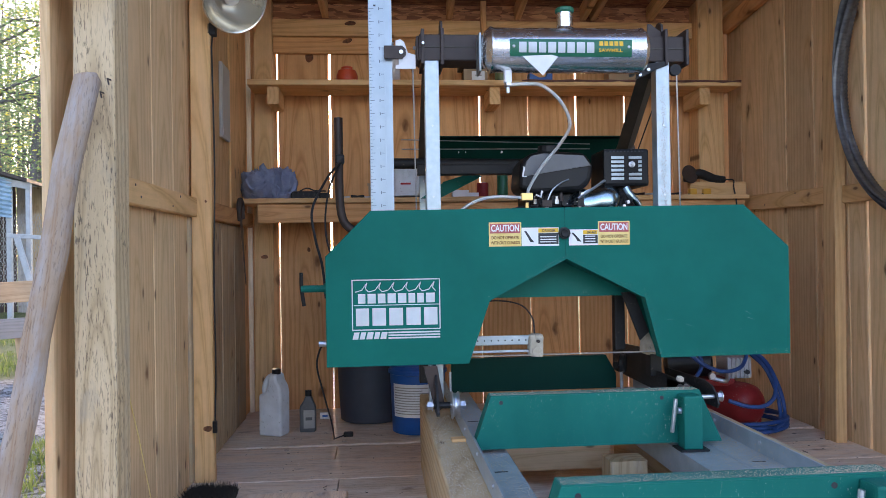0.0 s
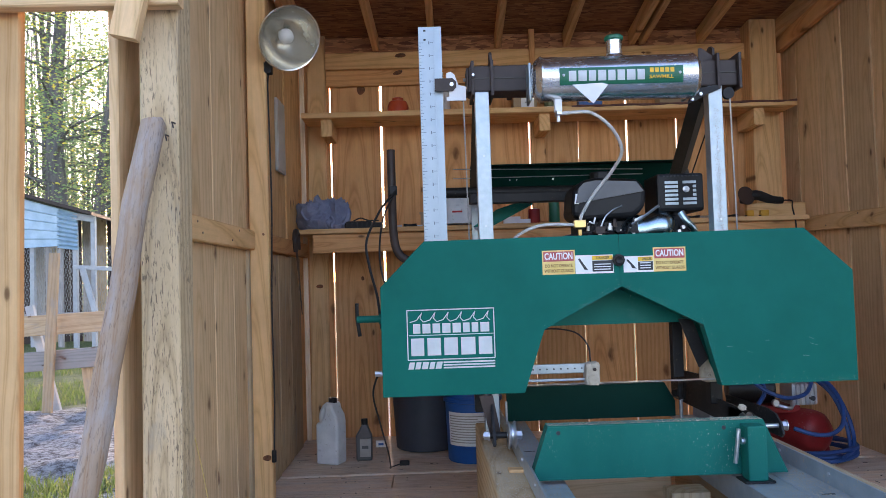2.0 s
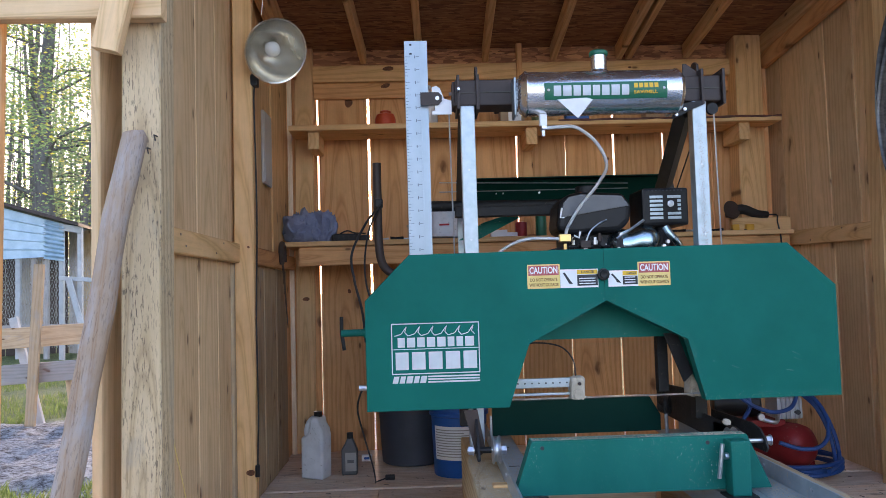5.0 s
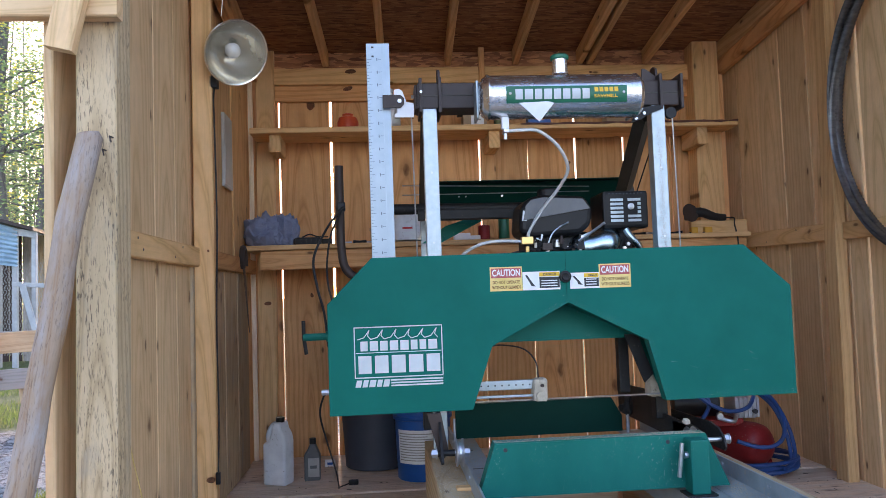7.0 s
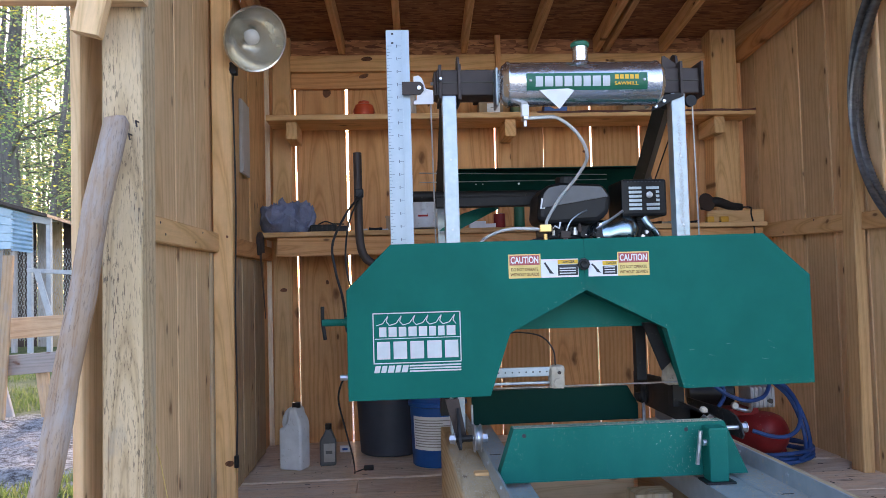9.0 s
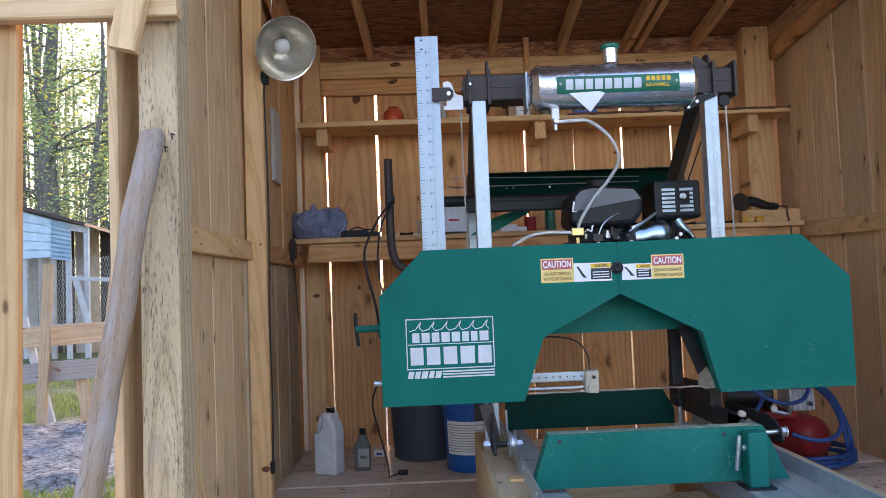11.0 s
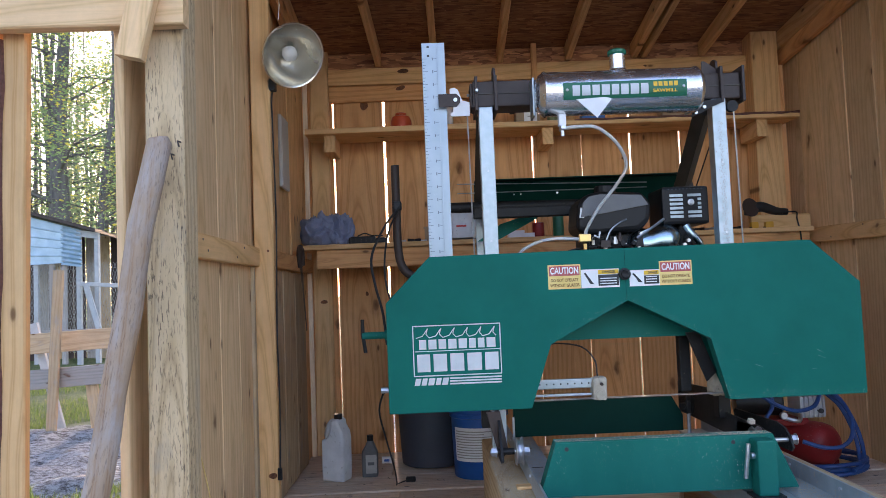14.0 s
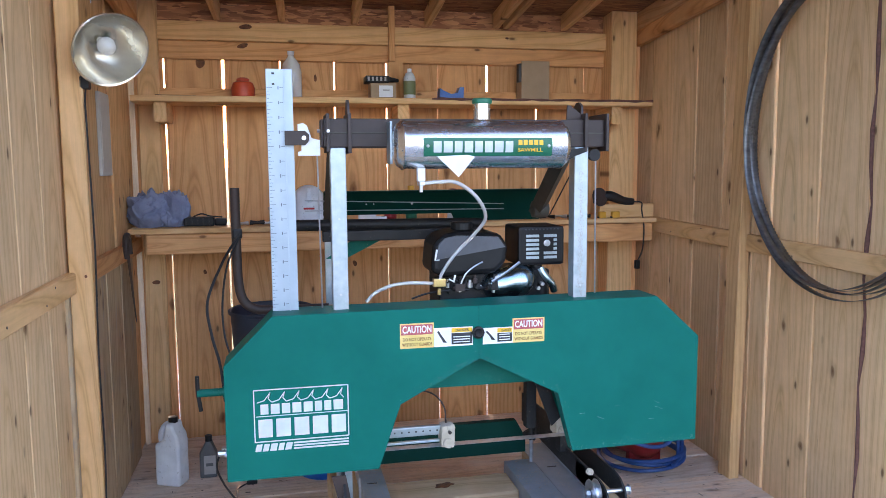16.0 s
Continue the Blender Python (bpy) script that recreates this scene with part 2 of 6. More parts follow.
CHROME = paint("chromed_cover", (0.30, 0.42, 0.48), (0.44, 0.56, 0.62), 0.24, 1.0, 9)
BLACKP = paint("black_plastic", (0.006, 0.006, 0.0065), (0.012, 0.012, 0.013), 0.42, 0, 12, (0.10, 0.09, 0.08), 0.68, 70, 0.08, (1, 1, 1), 0.28)
RUBBER = paint("black_rubber_cable", (0.008, 0.008, 0.009), (0.014, 0.014, 0.015), 0.6, 0, 30)
TOTEBLACK = paint("dark_grey_tote_plastic", (0.034, 0.042, 0.060), (0.050, 0.060, 0.082), 0.55, 0, 8, (0.12, 0.11, 0.10), 0.68, 60)
BLUEP = paint("blue_pail_plastic", (0.006, 0.085, 0.33), (0.010, 0.11, 0.40), 0.4, 0, 10, (0.2, 0.25, 0.35), 0.67, 70)
BLUEHOSE = paint("blue_air_hose", (0.010, 0.048, 0.175), (0.016, 0.070, 0.24), 0.5, 0, 20)
REDP = paint("red_tank_enamel", (0.20, 0.014, 0.016), (0.29, 0.024, 0.024), 0.42, 0, 9, (0.3, 0.2, 0.15), 0.60, 90, 0.08, (1, 1, 1), 0.3)
ORANGEP = paint("orange_red_plastic", (0.52, 0.06, 0.02), (0.62, 0.09, 0.03), 0.4, 0, 20)
YELLOWP = paint("yellow_tool_plastic", (0.62, 0.30, 0.02), (0.72, 0.38, 0.03), 0.45, 0, 20)
WHITEP = paint("dirty_white_plastic", (0.62, 0.65, 0.67), (0.76, 0.79, 0.81), 0.42, 0, 14, (0.30, 0.28, 0.25), 0.60, 60)
GREYOIL = paint("dark_grey_bottle", (0.075, 0.08, 0.085), (0.11, 0.115, 0.12), 0.36, 0, 14, (0.22, 0.21, 0.2), 0.64, 80)
PAPER = paint("white_print", (0.74, 0.75, 0.76), (0.82, 0.83, 0.83), 0.5, 0, 20)
FADEDWHITE = paint("faded_white_print", (0.52, 0.56, 0.57), (0.62, 0.66, 0.67), 0.5, 0, 20, (0.40, 0.46, 0.45), 0.62, 160)
SCALEINK = paint("grey_blue_scale_print", (0.09, 0.11, 0.14), (0.13, 0.15, 0.18), 0.5, 0, 20)
OLIVE = paint("dull_olive_grey_steel", (0.060, 0.054, 0.044), (0.088, 0.080, 0.066), 0.5, 0.0, 12, (0.17, 0.15, 0.12), 0.66, 90, 0.08, (1, 1, 1), 0.3)
PANELGREY = paint("pale_grey_cover", (0.46, 0.45, 0.42), (0.55, 0.54, 0.51), 0.5, 0, 10, (0.34, 0.32, 0.29), 0.64, 60)
INK = paint("dark_print", (0.02, 0.022, 0.026), (0.03, 0.032, 0.036), 0.5, 0, 20)
REDINK = paint("red_print", (0.50, 0.03, 0.03), (0.56, 0.04, 0.035), 0.5, 0, 20)
REDDUST = paint("faded_red_print", (0.42, 0.06, 0.06), (0.52, 0.13, 0.12), 0.55, 0, 40, (0.6, 0.5, 0.48), 0.6, 120)
PALEYELLOW = paint("sun_faded_yellow_print", (0.76, 0.56, 0.16), (0.84, 0.66, 0.24), 0.45, 0, 20)
BROWNINK = paint("brown_print", (0.20, 0.07, 0.01), (0.24, 0.09, 0.015), 0.5, 0, 20)
YELLOWINK = paint("yellow_print", (0.72, 0.42, 0.015), (0.80, 0.48, 0.02), 0.45, 0, 20)
GREENINK = paint("green_print", (0.003, 0.12, 0.06), (0.005, 0.14, 0.075), 0.4, 0, 20)
BRASS = paint("brass_fitting", (0.60, 0.42, 0.16), (0.70, 0.52, 0.22), 0.3, 0.9, 30)
CARTON = paint("brown_cardboard", (0.36, 0.25, 0.15), (0.42, 0.30, 0.19), 0.8, 0, 12)
CLOTH = paint("grey_blue_cotton", (0.17, 0.20, 0.31), (0.25, 0.285, 0.40), 0.9, 0, 16, None, 0.6, 180, 0.4)
DUSTBLOCK = paint("sawdust_caked_block", (0.42, 0.36, 0.27), (0.58, 0.51, 0.40), 0.9, 0, 30, (0.20, 0.17, 0.13), 0.58, 60, 0.9)
SAWDUST = paint("pale_sawdust", (0.50, 0.41, 0.29), (0.62, 0.53, 0.40), 0.95, 0, 25, (0.36, 0.28, 0.19), 0.55, 160, 0.9)
LAMPDISH = paint("spun_aluminium_shade", (0.58, 0.54, 0.46), (0.74, 0.70, 0.60), 0.22, 0.85, 8, (0.50, 0.48, 0.44), 0.58, 50, 0.10, (1, 1, 1))
BULB = paint("frosted_bulb", (0.72, 0.71, 0.66), (0.80, 0.79, 0.74), 0.25, 0, 20)
CASTALU = paint("cast_grey_aluminium", (0.42, 0.44, 0.46), (0.54, 0.56, 0.58), 0.45, 0.3, 20, (0.2, 0.19, 0.18), 0.62, 80)
FOAM = paint("grey_panel_paint", (0.30, 0.29, 0.27), (0.38, 0.37, 0.35), 0.6, 0, 12)
CLEARP = clear("clear_jug_plastic", (0.90, 0.92, 0.92), 0.12)
HOSE = clear("clear_hose_plastic", (0.86, 0.86, 0.84), 0.25)
BRISTLE = paint("black_bristles", (0.012, 0.010, 0.009), (0.035, 0.028, 0.022), 0.9, 0, 60)
COOPMETAL = paint("pale_blue_grey_sheet_metal", (0.30, 0.43, 0.52), (0.42, 0.56, 0.65), 0.45, 0.2, 5)
WHITEWOOD = paint("old_white_paint", (0.34, 0.36, 0.37), (0.45, 0.47, 0.48), 0.7, 0, 8, (0.3, 0.28, 0.25), 0.6, 40)
WIRE = paint("wire_mesh", (0.32, 0.34, 0.35), (0.42, 0.44, 0.45), 0.4, 0.8, 20)
TRUNK = paint("tree_bark", (0.095, 0.086, 0.078), (0.20, 0.185, 0.17), 0.95, 0, 8, (0.20, 0.19, 0.17), 0.6, 30, 0.9, (1, 1, 0.25))


def leaf_material(name, a, b_, c):
    m, n, l, b = material(name)
    g = n.new("ShaderNodeNewGeometry")
    r = ramp(n, [(0.0, a), (0.68, b_), (1.0, c)])
    l.new(g.outputs["Random Per Island"], r.inputs["Fac"])
    l.new(r.outputs[0], b.inputs["Base Color"])
    b.inputs["Roughness"].default_value = 0.6
    tr = n.new("ShaderNodeBsdfTranslucent")
    l.new(r.outputs[0], tr.inputs["Color"])
    mx = n.new("ShaderNodeMixShader")
    mx.inputs[0].default_value = 0.62
    l.new(b.outputs[0], mx.inputs[1])
    l.new(tr.outputs[0], mx.inputs[2])
    l.new(mx.outputs[0], n["Material Output"].inputs["Surface"])
    return m


LEAF = leaf_material("autumn_green_leaves", (0.20, 0.32, 0.14), (0.36, 0.48, 0.18), (0.85, 0.70, 0.10))
NEEDLE = leaf_material("grey_green_foliage", (0.18, 0.27, 0.15), (0.31, 0.41, 0.21), (0.62, 0.58, 0.20))
BLADE = leaf_material("lawn_blades", (0.12, 0.18, 0.04), (0.18, 0.25, 0.07), (0.30, 0.30, 0.12))


def osb_material(name, lightness):
    """Pressed wood strands; the factor darkens or brightens them for shade and light."""
    m, n, l, b = material(name)
    vec, _ = own_coords(n, l)
    cols = None
    hts = None
    for turn, sc in ((0.3, (17, 80, 30)), (1.25, (22, 105, 30)), (2.4, (14, 70, 30))):
        mp = n.new("ShaderNodeMapping")
        mp.inputs["Rotation"].default_value = (0, 0, turn)
        mp.inputs["Scale"].default_value = sc
        l.new(vec, mp.inputs["Vector"])
        v = n.new("ShaderNodeTexVoronoi")
        v.inputs["Scale"].default_value = 1.0
        l.new(mp.outputs[0], v.inputs["Vector"])
        sep = n.new("ShaderNodeSeparateColor")
        l.new(v.outputs["Color"], sep.inputs[0])
        r = ramp(n, [(p, tuple(v * lightness for v in q)) for p, q in ((0.0, (0.20, 0.075, 0.036)), (0.35, (0.40, 0.17, 0.075)), (0.75, (0.50, 0.225, 0.10)), (1.0, (0.66, 0.34, 0.15)))])
        l.new(sep.outputs[0], r.inputs["Fac"])
        if cols is None:
            cols, hts = r.outputs[0], sep.outputs[1]
        else:
            cut = ramp(n, [(0.5, (0, 0, 0)), (0.52, (1, 1, 1))])
            l.new(sep.outputs[2], cut.inputs["Fac"])
            cols = mixed(n, l, cut.outputs[0], cols, r.outputs[0])
    l.new(cols, b.inputs["Base Color"])
    b.inputs["Roughness"].default_value = 0.75
    bump(n, l, hts, 0.3, 0.002, b)
    return m


# Roof sheathing darkened for shade, the strip brightened for light leaking in.
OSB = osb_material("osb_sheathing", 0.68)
OSB_LIT = osb_material("osb_lit_strip", 1.2)


def ground_material():
    m, n, l, b = material("mud_and_grass_ground")
    tc = n.new("ShaderNodeTexCoord")
    vec = tc.outputs["Object"]
    big = noise_tex(n, l, vec, 0.55, 6, 0.65)
    med = noise_tex(n, l, scaled(n, l, vec, (1.0, 1.5, 1)), 17.0, 12, 0.82, 0.2)
    mud = ramp(n, [(0.42, (0.030, 0.030, 0.028)), (0.475, (0.17, 0.19, 0.20)), (0.55, (0.40, 0.45, 0.48))])
    l.new(med, mud.inputs["Fac"])
    gr = ramp(n, [(0.35, (0.07, 0.10, 0.025)), (0.65, (0.14, 0.19, 0.05))])
    l.new(noise_tex(n, l, vec, 9, 6, 0.7), gr.inputs["Fac"])
    sep = n.new("ShaderNodeSeparateXYZ")
    l.new(vec, sep.inputs[0])
    d = n.new("ShaderNodeMath")
    d.operation = "MULTIPLY_ADD"
    d.inputs[1].default_value = 1.6
    l.new(big, d.inputs[0])
    l.new(sep.outputs[1], d.inputs[2])
    far = ramp(n, [(0.0, (0, 0, 0)), (1.0, (1, 1, 1))])
    mr = n.new("ShaderNodeMapRange")
    mr.inputs["From Min"].default_value, mr.inputs["From Max"].default_value = 8.0, 8.5
    l.new(d.outputs[0], mr.inputs["Value"])
    l.new(mr.outputs[0], far.inputs["Fac"])
    l.new(mixed(n, l, far.outputs[0], mud.outputs[0], gr.outputs[0]), b.inputs["Base Color"])
    b.inputs["Roughness"].default_value = 0.8
    bump(n, l, med, 1.0, 0.05, b)
    return m


GROUND = ground_material()


# ---- building helpers ----
def thing(name, at, label, category, group="", kind=""):
    ob = new(name)
    ob.empty_display_size = 0.05
    ob.location = at
    ob.matrix_basis = Matrix.Translation(at)
    return tagged(ob, label, category, group, kind)


def world_of(ob):
    m = ob.matrix_basis.copy()
    while ob.parent:
        m = ob.parent.matrix_basis @ ob.matrix_parent_inverse @ m
        ob = ob.parent
    return m


def attach(ob, parent):
    if parent is not None:
        ob.parent = parent
        ob.matrix_parent_inverse = world_of(parent).inverted()
    return ob


def part(name, bm, mat, parent=None, label="", smooth=False, crease=40):
    me = bpy.data.meshes.new(name)
    bmesh.ops.recalc_face_normals(bm, faces=bm.faces)
    bm.to_mesh(me)
    bm.free()
    if smooth:
        for p in me.polygons:
            p.use_smooth = True
        me.set_sharp_from_angle(angle=radians(crease))
    me.materials.append(mat)
    ob = new(name, me)
    attach(ob, parent)
    if label:
        ob["label"] = label
    return ob


def solid(name, bm, mat, label, category, kind="", group="", smooth=False, crease=40):
    return tagged(part(name, bm, mat, None, "", smooth, crease), label, category, group, kind)


def box(bm, x0, x1, y0, y1, z0, z1, bev=0.0, m=None):
    r = bmesh.ops.create_cube(bm, size=1.0)
    vs = r["verts"]
    for v in vs:
        v.co = Vector((x0 + (v.co.x + 0.5) * (x1 - x0), y0 + (v.co.y + 0.5) * (y1 - y0), z0 + (v.co.z + 0.5) * (z1 - z0)))
    if bev:
        es = list({e for v in vs for e in v.link_edges})
        rb = bmesh.ops.bevel(bm, geom=es, offset=bev, segments=2, affect="EDGES", profile=0.6)
        vs = list({v for f in rb["faces"] for v in f.verts} | {v for v in vs if v.is_valid})
    if m is not None:
        bmesh.ops.transform(bm, matrix=m, verts=[v for v in vs if v.is_valid])
    return bm


def B(*a, **k):
    return box(bmesh.new(), *a, **k)


def prism(bm, pts, lo, hi, axis="y"):
    """A plate with the outline pts, from lo to hi along the axis."""
    def place(p, h):
        return {"y": (p[0], h, p[1]), "x": (h, p[0], p[1]), "z": (p[0], p[1], h)}[axis]
    a = [bm.verts.new(place(p, lo)) for p in pts]
    b = [bm.verts.new(place(p, hi)) for p in pts]
    bm.faces.new(a)
    bm.faces.new(b[::-1])
    for i in range(len(pts)):
        j = (i + 1) % len(pts)
        bm.faces.new((a[i], a[j], b[j], b[i]))
    return bm


def frame_of(d):
    d = d.normalized()
    u = Vector((0, 0, 1)) if abs(d.z) < 0.9 else Vector((1, 0, 0))
    s = d.cross(u).normalized()
    return s, s.cross(d).normalized()


def tube(bm, pts, r, seg=10, caps=True):
    pts = [Vector(p) for p in pts]
    rad = r if isinstance(r, (list, tuple)) else [r] * len(pts)
    rings, s = [], None
    for i, p in enumerate(pts):
        d = (pts[min(i + 1, len(pts) - 1)] - pts[max(i - 1, 0)]).normalized()
        if s is None:
            s, u = frame_of(d)
        else:
            s = (s - d * s.dot(d)).normalized()
            u = s.cross(d)
        rings.append([bm.verts.new(p + (s * math.cos(2 * math.pi * k / seg) + u * math.sin(2 * math.pi * k / seg)) * rad[i]) for k in range(seg)])
    for a, b in zip(rings, rings[1:]):
        for k in range(seg):
            bm.faces.new((a[k], a[(k + 1) % seg], b[(k + 1) % seg], b[k]))
    if caps:
        bm.faces.new(rings[0][::-1])
        bm.faces.new(rings[-1])
    return bm


def T(pts, r, seg=10):
    return tube(bmesh.new(), pts, r, seg)


def curve_pts(ctrl, n=8):
    """Catmull-Rom points through ctrl."""
    c = [Vector(p) for p in ctrl]
    c = [c[0] * 2 - c[1]] + c + [c[-1] * 2 - c[-2]]
    out = []
    for i in range(1, len(c) - 2):
        for k in range(n):
            t = k / n
            a, b, d, e = c[i - 1], c[i], c[i + 1], c[i + 2]
            out.append(0.5 * ((2 * b) + (d - a) * t + (2 * a - 5 * b + 4 * d - e) * t * t + (3 * b - a - 3 * d + e) * t ** 3))
    out.append(c[-2])
    return out


def lathe(bm, prof, at, axis=(0, 0, 1), seg=24):
    """Turn (radius, height) pairs round the axis through at."""
    a = Vector(axis).normalized()
    s, u = frame_of(a)
    at = Vector(at)
    rings = [[bm.verts.new(at + a * h + (s * math.cos(2 * math.pi * k / seg) + u * math.sin(2 * math.pi * k / seg)) * max(r, 1e-4)) for k in range(seg)] for r, h in prof]
    for p, q in zip(rings, rings[1:]):
        for k in range(seg):
            bm.faces.new((p[k], p[(k + 1) % seg], q[(k + 1) % seg], q[k]))
    bm.faces.new(rings[0][::-1])
    bm.faces.new(rings[-1])
    return bm


def rod(bm, a, b, r, seg=12):
    return tube(bm, [a, b], r, seg)


MESHES = {}


def plank(name, a, b, normal, w, t, mat, parent=None, label=""):
    """A sawn board from a to b (its centre line), w wide and t thick along normal; eased edges."""
    a, b = Vector(a), Vector(b)
    d = b - a
    L = d.length
    x = d.normalized()
    z = Vector(normal)
    z = (z - x * z.dot(x)).normalized()
    y = z.cross(x)
    key = (round(L, 3), round(w, 3), round(t, 3), mat.name)
    if key not in MESHES:
        c = min(0.004, t * 0.2)
        sec = [(-w / 2 + c, -t / 2), (w / 2 - c, -t / 2), (w / 2, -t / 2 + c), (w / 2, t / 2 - c), (w / 2 - c, t / 2), (-w / 2 + c, t / 2), (-w / 2, t / 2 - c), (-w / 2, -t / 2 + c)]
        bm = prism(bmesh.new(), sec, -L / 2, L / 2, "x")
        bmesh.ops.recalc_face_normals(bm, faces=bm.faces)
        me = bpy.data.meshes.new(name)
        bm.to_mesh(me)
        bm.free()
        me.materials.append(mat)
        MESHES[key] = me
    ob = new(name, MESHES[key])
    ob.matrix_basis = Matrix.Translation((a + b) / 2) @ Matrix((x, y, z)).transposed().to_4x4()
    attach(ob, parent)
    if label:
        ob["label"] = label
    return ob


def lone_plank(name, a, b, normal, w, t, mat, label, category, kind="", group=""):
    return tagged(plank(name, a, b, normal, w, t, mat), label, category, group, kind)


def lettering(name, words, x, y, z, height, mat, parent, width=None, right=False):
    """Words on an upright face that looks towards -y, with the lower left corner at (x, y, z)."""
    cu = bpy.data.curves.new(name, "FONT")
    cu.body, cu.size, cu.offset = words, 1.0, 0.022
    tmp = new(name, cu)
    bpy.context.view_layer.update()
    me = bpy.data.meshes.new_from_object(tmp)
    bpy.data.objects.remove(tmp)
    xs, ys = [v.co.x for v in me.vertices], [v.co.y for v in me.vertices]
    sy = height / (max(ys) - min(ys))
    sx = width / (max(xs) - min(xs)) if width else sy
    x0, y0 = min(xs), min(ys)
    for v in me.vertices:
        v.co = Vector((x + (v.co.x - x0) * sx, y, z + (v.co.y - y0) * sy))
    me.materials.append(mat)
    ob = new(name, me)
    return attach(ob, parent)


def flat(name, x0, x1, z0, z1, y, mat, parent, th=0.0008):
    return part(name, B(x0, x1, y - th, y, z0, z1), mat, parent)

# ---- ground ----
bm = bmesh.new()
xs = [-400, -120, -50, -25] + [-16 + 0.35 * i for i in range(26)] + [-6.9 + 0.07 * i for i in range(75)] + [-1.6 + 0.4 * i for i in range(17)] + [8, 20, 60, 400]
ys = [-400, -60, -12, -4] + [0.4 * i for i in range(4)] + [1.6 + 0.06 * i for i in range(110)] + [8.3 + 0.45 * i for i in range(16)] + [20, 30, 60, 150, 900]
gv = [[bm.verts.new((x, y, -0.22 + (0.05 * noise.noise(Vector((x * 0.9, y * 0.9, 3.1))) + 0.03 * noise.noise(Vector((x * 2.7, y * 2.7, 7.7))) + (0.055 * abs(noise.noise(Vector((x * 1.6, y * 3.4, 1.7)))) - 0.012 + 0.02 * noise.noise(Vector((x * 7, y * 8, 4.4))) if -6.8 < x < -1.7 and 1.7 < y < 8 else 0.0) if -17 < x < 6 and -1 < y < 16 else 0.0))) for y in ys] for x in xs]
for i in range(len(xs) - 1):
    for j in range(len(ys) - 1):
        bm.faces.new((gv[i][j], gv[i + 1][j], gv[i + 1][j + 1], gv[i][j + 1]))
solid("ground", bm, GROUND, "rutted grey mud with grass beyond", "ground", "structure", smooth=True)

# ---- shed ----
XL, XR, YB, YF, ZF = -0.815, 2.03, 4.70, 2.06, -0.012


def roof_z(y):
    return 2.315 + 0.10 * (4.66 - y)


floor = thing("floor", (0.6, 3.2, ZF), "dusty worn plank floor of the shed", "floor", kind="structure")
rnd = random.Random(4)
y = 1.72
while y < 4.66:
    w = rnd.choice((0.24, 0.27, 0.30))
    cut = -0.05 + rnd.uniform(-0.35, 0.35)
    dz = rnd.uniform(-0.004, 0.004)
    for x0, x1 in ((-0.86, cut), (cut + 0.006, 2.08)):
        plank("floor_plank", (x0, y + w / 2, ZF - 0.019 + dz), (x1, y + w / 2, ZF - 0.019 + dz), (0, 0, 1), w - 0.007, 0.038, FLOORWOOD, floor)
    y += w
plank("loose_board", (-0.40, 1.95, ZF + 0.013), (-0.385, 3.06, ZF + 0.013), (0, 0, 1), 0.36, 0.022, FLOORWOOD, floor)
# Added sheet under the planks; stops light from below so the gaps look dark.
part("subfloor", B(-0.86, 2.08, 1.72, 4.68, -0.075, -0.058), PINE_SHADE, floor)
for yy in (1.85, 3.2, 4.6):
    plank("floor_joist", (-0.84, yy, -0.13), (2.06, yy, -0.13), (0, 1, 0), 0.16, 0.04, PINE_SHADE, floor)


def wall_board(wall, axis, fixed, u0, u1, z0, z1, mat=PINE, th=0.022, lean=0.0):
    """An upright board of a wall; axis: the wall's normal."""
    c = (u0 + u1) / 2
    if axis == "y":
        return plank("board", (c, fixed, z0), (c + lean, fixed, z1), (0, 1, 0), u1 - u0, th, mat, wall)
    return plank("board", (fixed, c, z0), (fixed, c + lean, z1), (1, 0, 0), u1 - u0, th, mat, wall)


# back wall: boards with open joints
back = thing("wall_back", (0.6, YB, 0), "upright pine boards with daylight in the open joints", "wall", kind="structure")
joints = [(-0.645, 0.007), (-0.349, 0.009), (-0.055, 0.005), (0.235, 0.006), (0.521, 0.006), (0.814, 0.008), (1.104, 0.010), (1.398, 0.007), (1.688, 0.005), (1.93, 0.003)]
edges = [(-0.99, 0.0)] + joints + [(2.14, 0.0)]
for (a, ga), (b, gb) in zip(edges, edges[1:]):
    wall_board(back, "y", YB + 0.011, a + ga / 2, b - gb / 2, -0.15, 2.30, lean=rnd.uniform(-0.004, 0.004))
plank("top_plate", (-0.66, 4.655, 2.165), (1.80, 4.655, 2.165), (0, 1, 0), 0.095, 0.038, PINE_L, back)
plank("upper_girt", (-0.66, 4.682, 2.072), (1.80, 4.682, 2.072), (0, 1, 0), 0.094, 0.030, PINE, back)
plank("corner_stud", (-0.735, 4.655, -0.01), (-0.712, 4.655, 2.37), (0, 1, 0), 0.105, 0.038, PINE_L, back)
plank("corner_post", (1.866, 4.628, -0.01), (1.874, 4.628, 2.335), (0, 1, 0), 0.155, 0.135, PINE_L, back)
plank("short_stud", (0.545, 4.628, 2.03), (0.545, 4.628, 2.335), (0, 1, 0), 0.034, 0.03, PINE, back)
plank("lower_stud", (0.565, 4.668, 1.20), (0.57, 4.668, 2.03), (0, 1, 0), 0.085, 0.034, PINE, back)
# Pale strip in place of daylight grazing the board edge at the corner.
plank("corner_batten", (-0.800, 4.628, -0.01), (-0.797, 4.628, 2.28), (0, 1, 0), 0.026, 0.018, DAYLIT_WOOD, back)
plank("osb_strip", (-0.79, 4.684, 2.265), (1.95, 4.684, 2.265), (0, 1, 0), 0.13, 0.012, OSB_LIT, back)



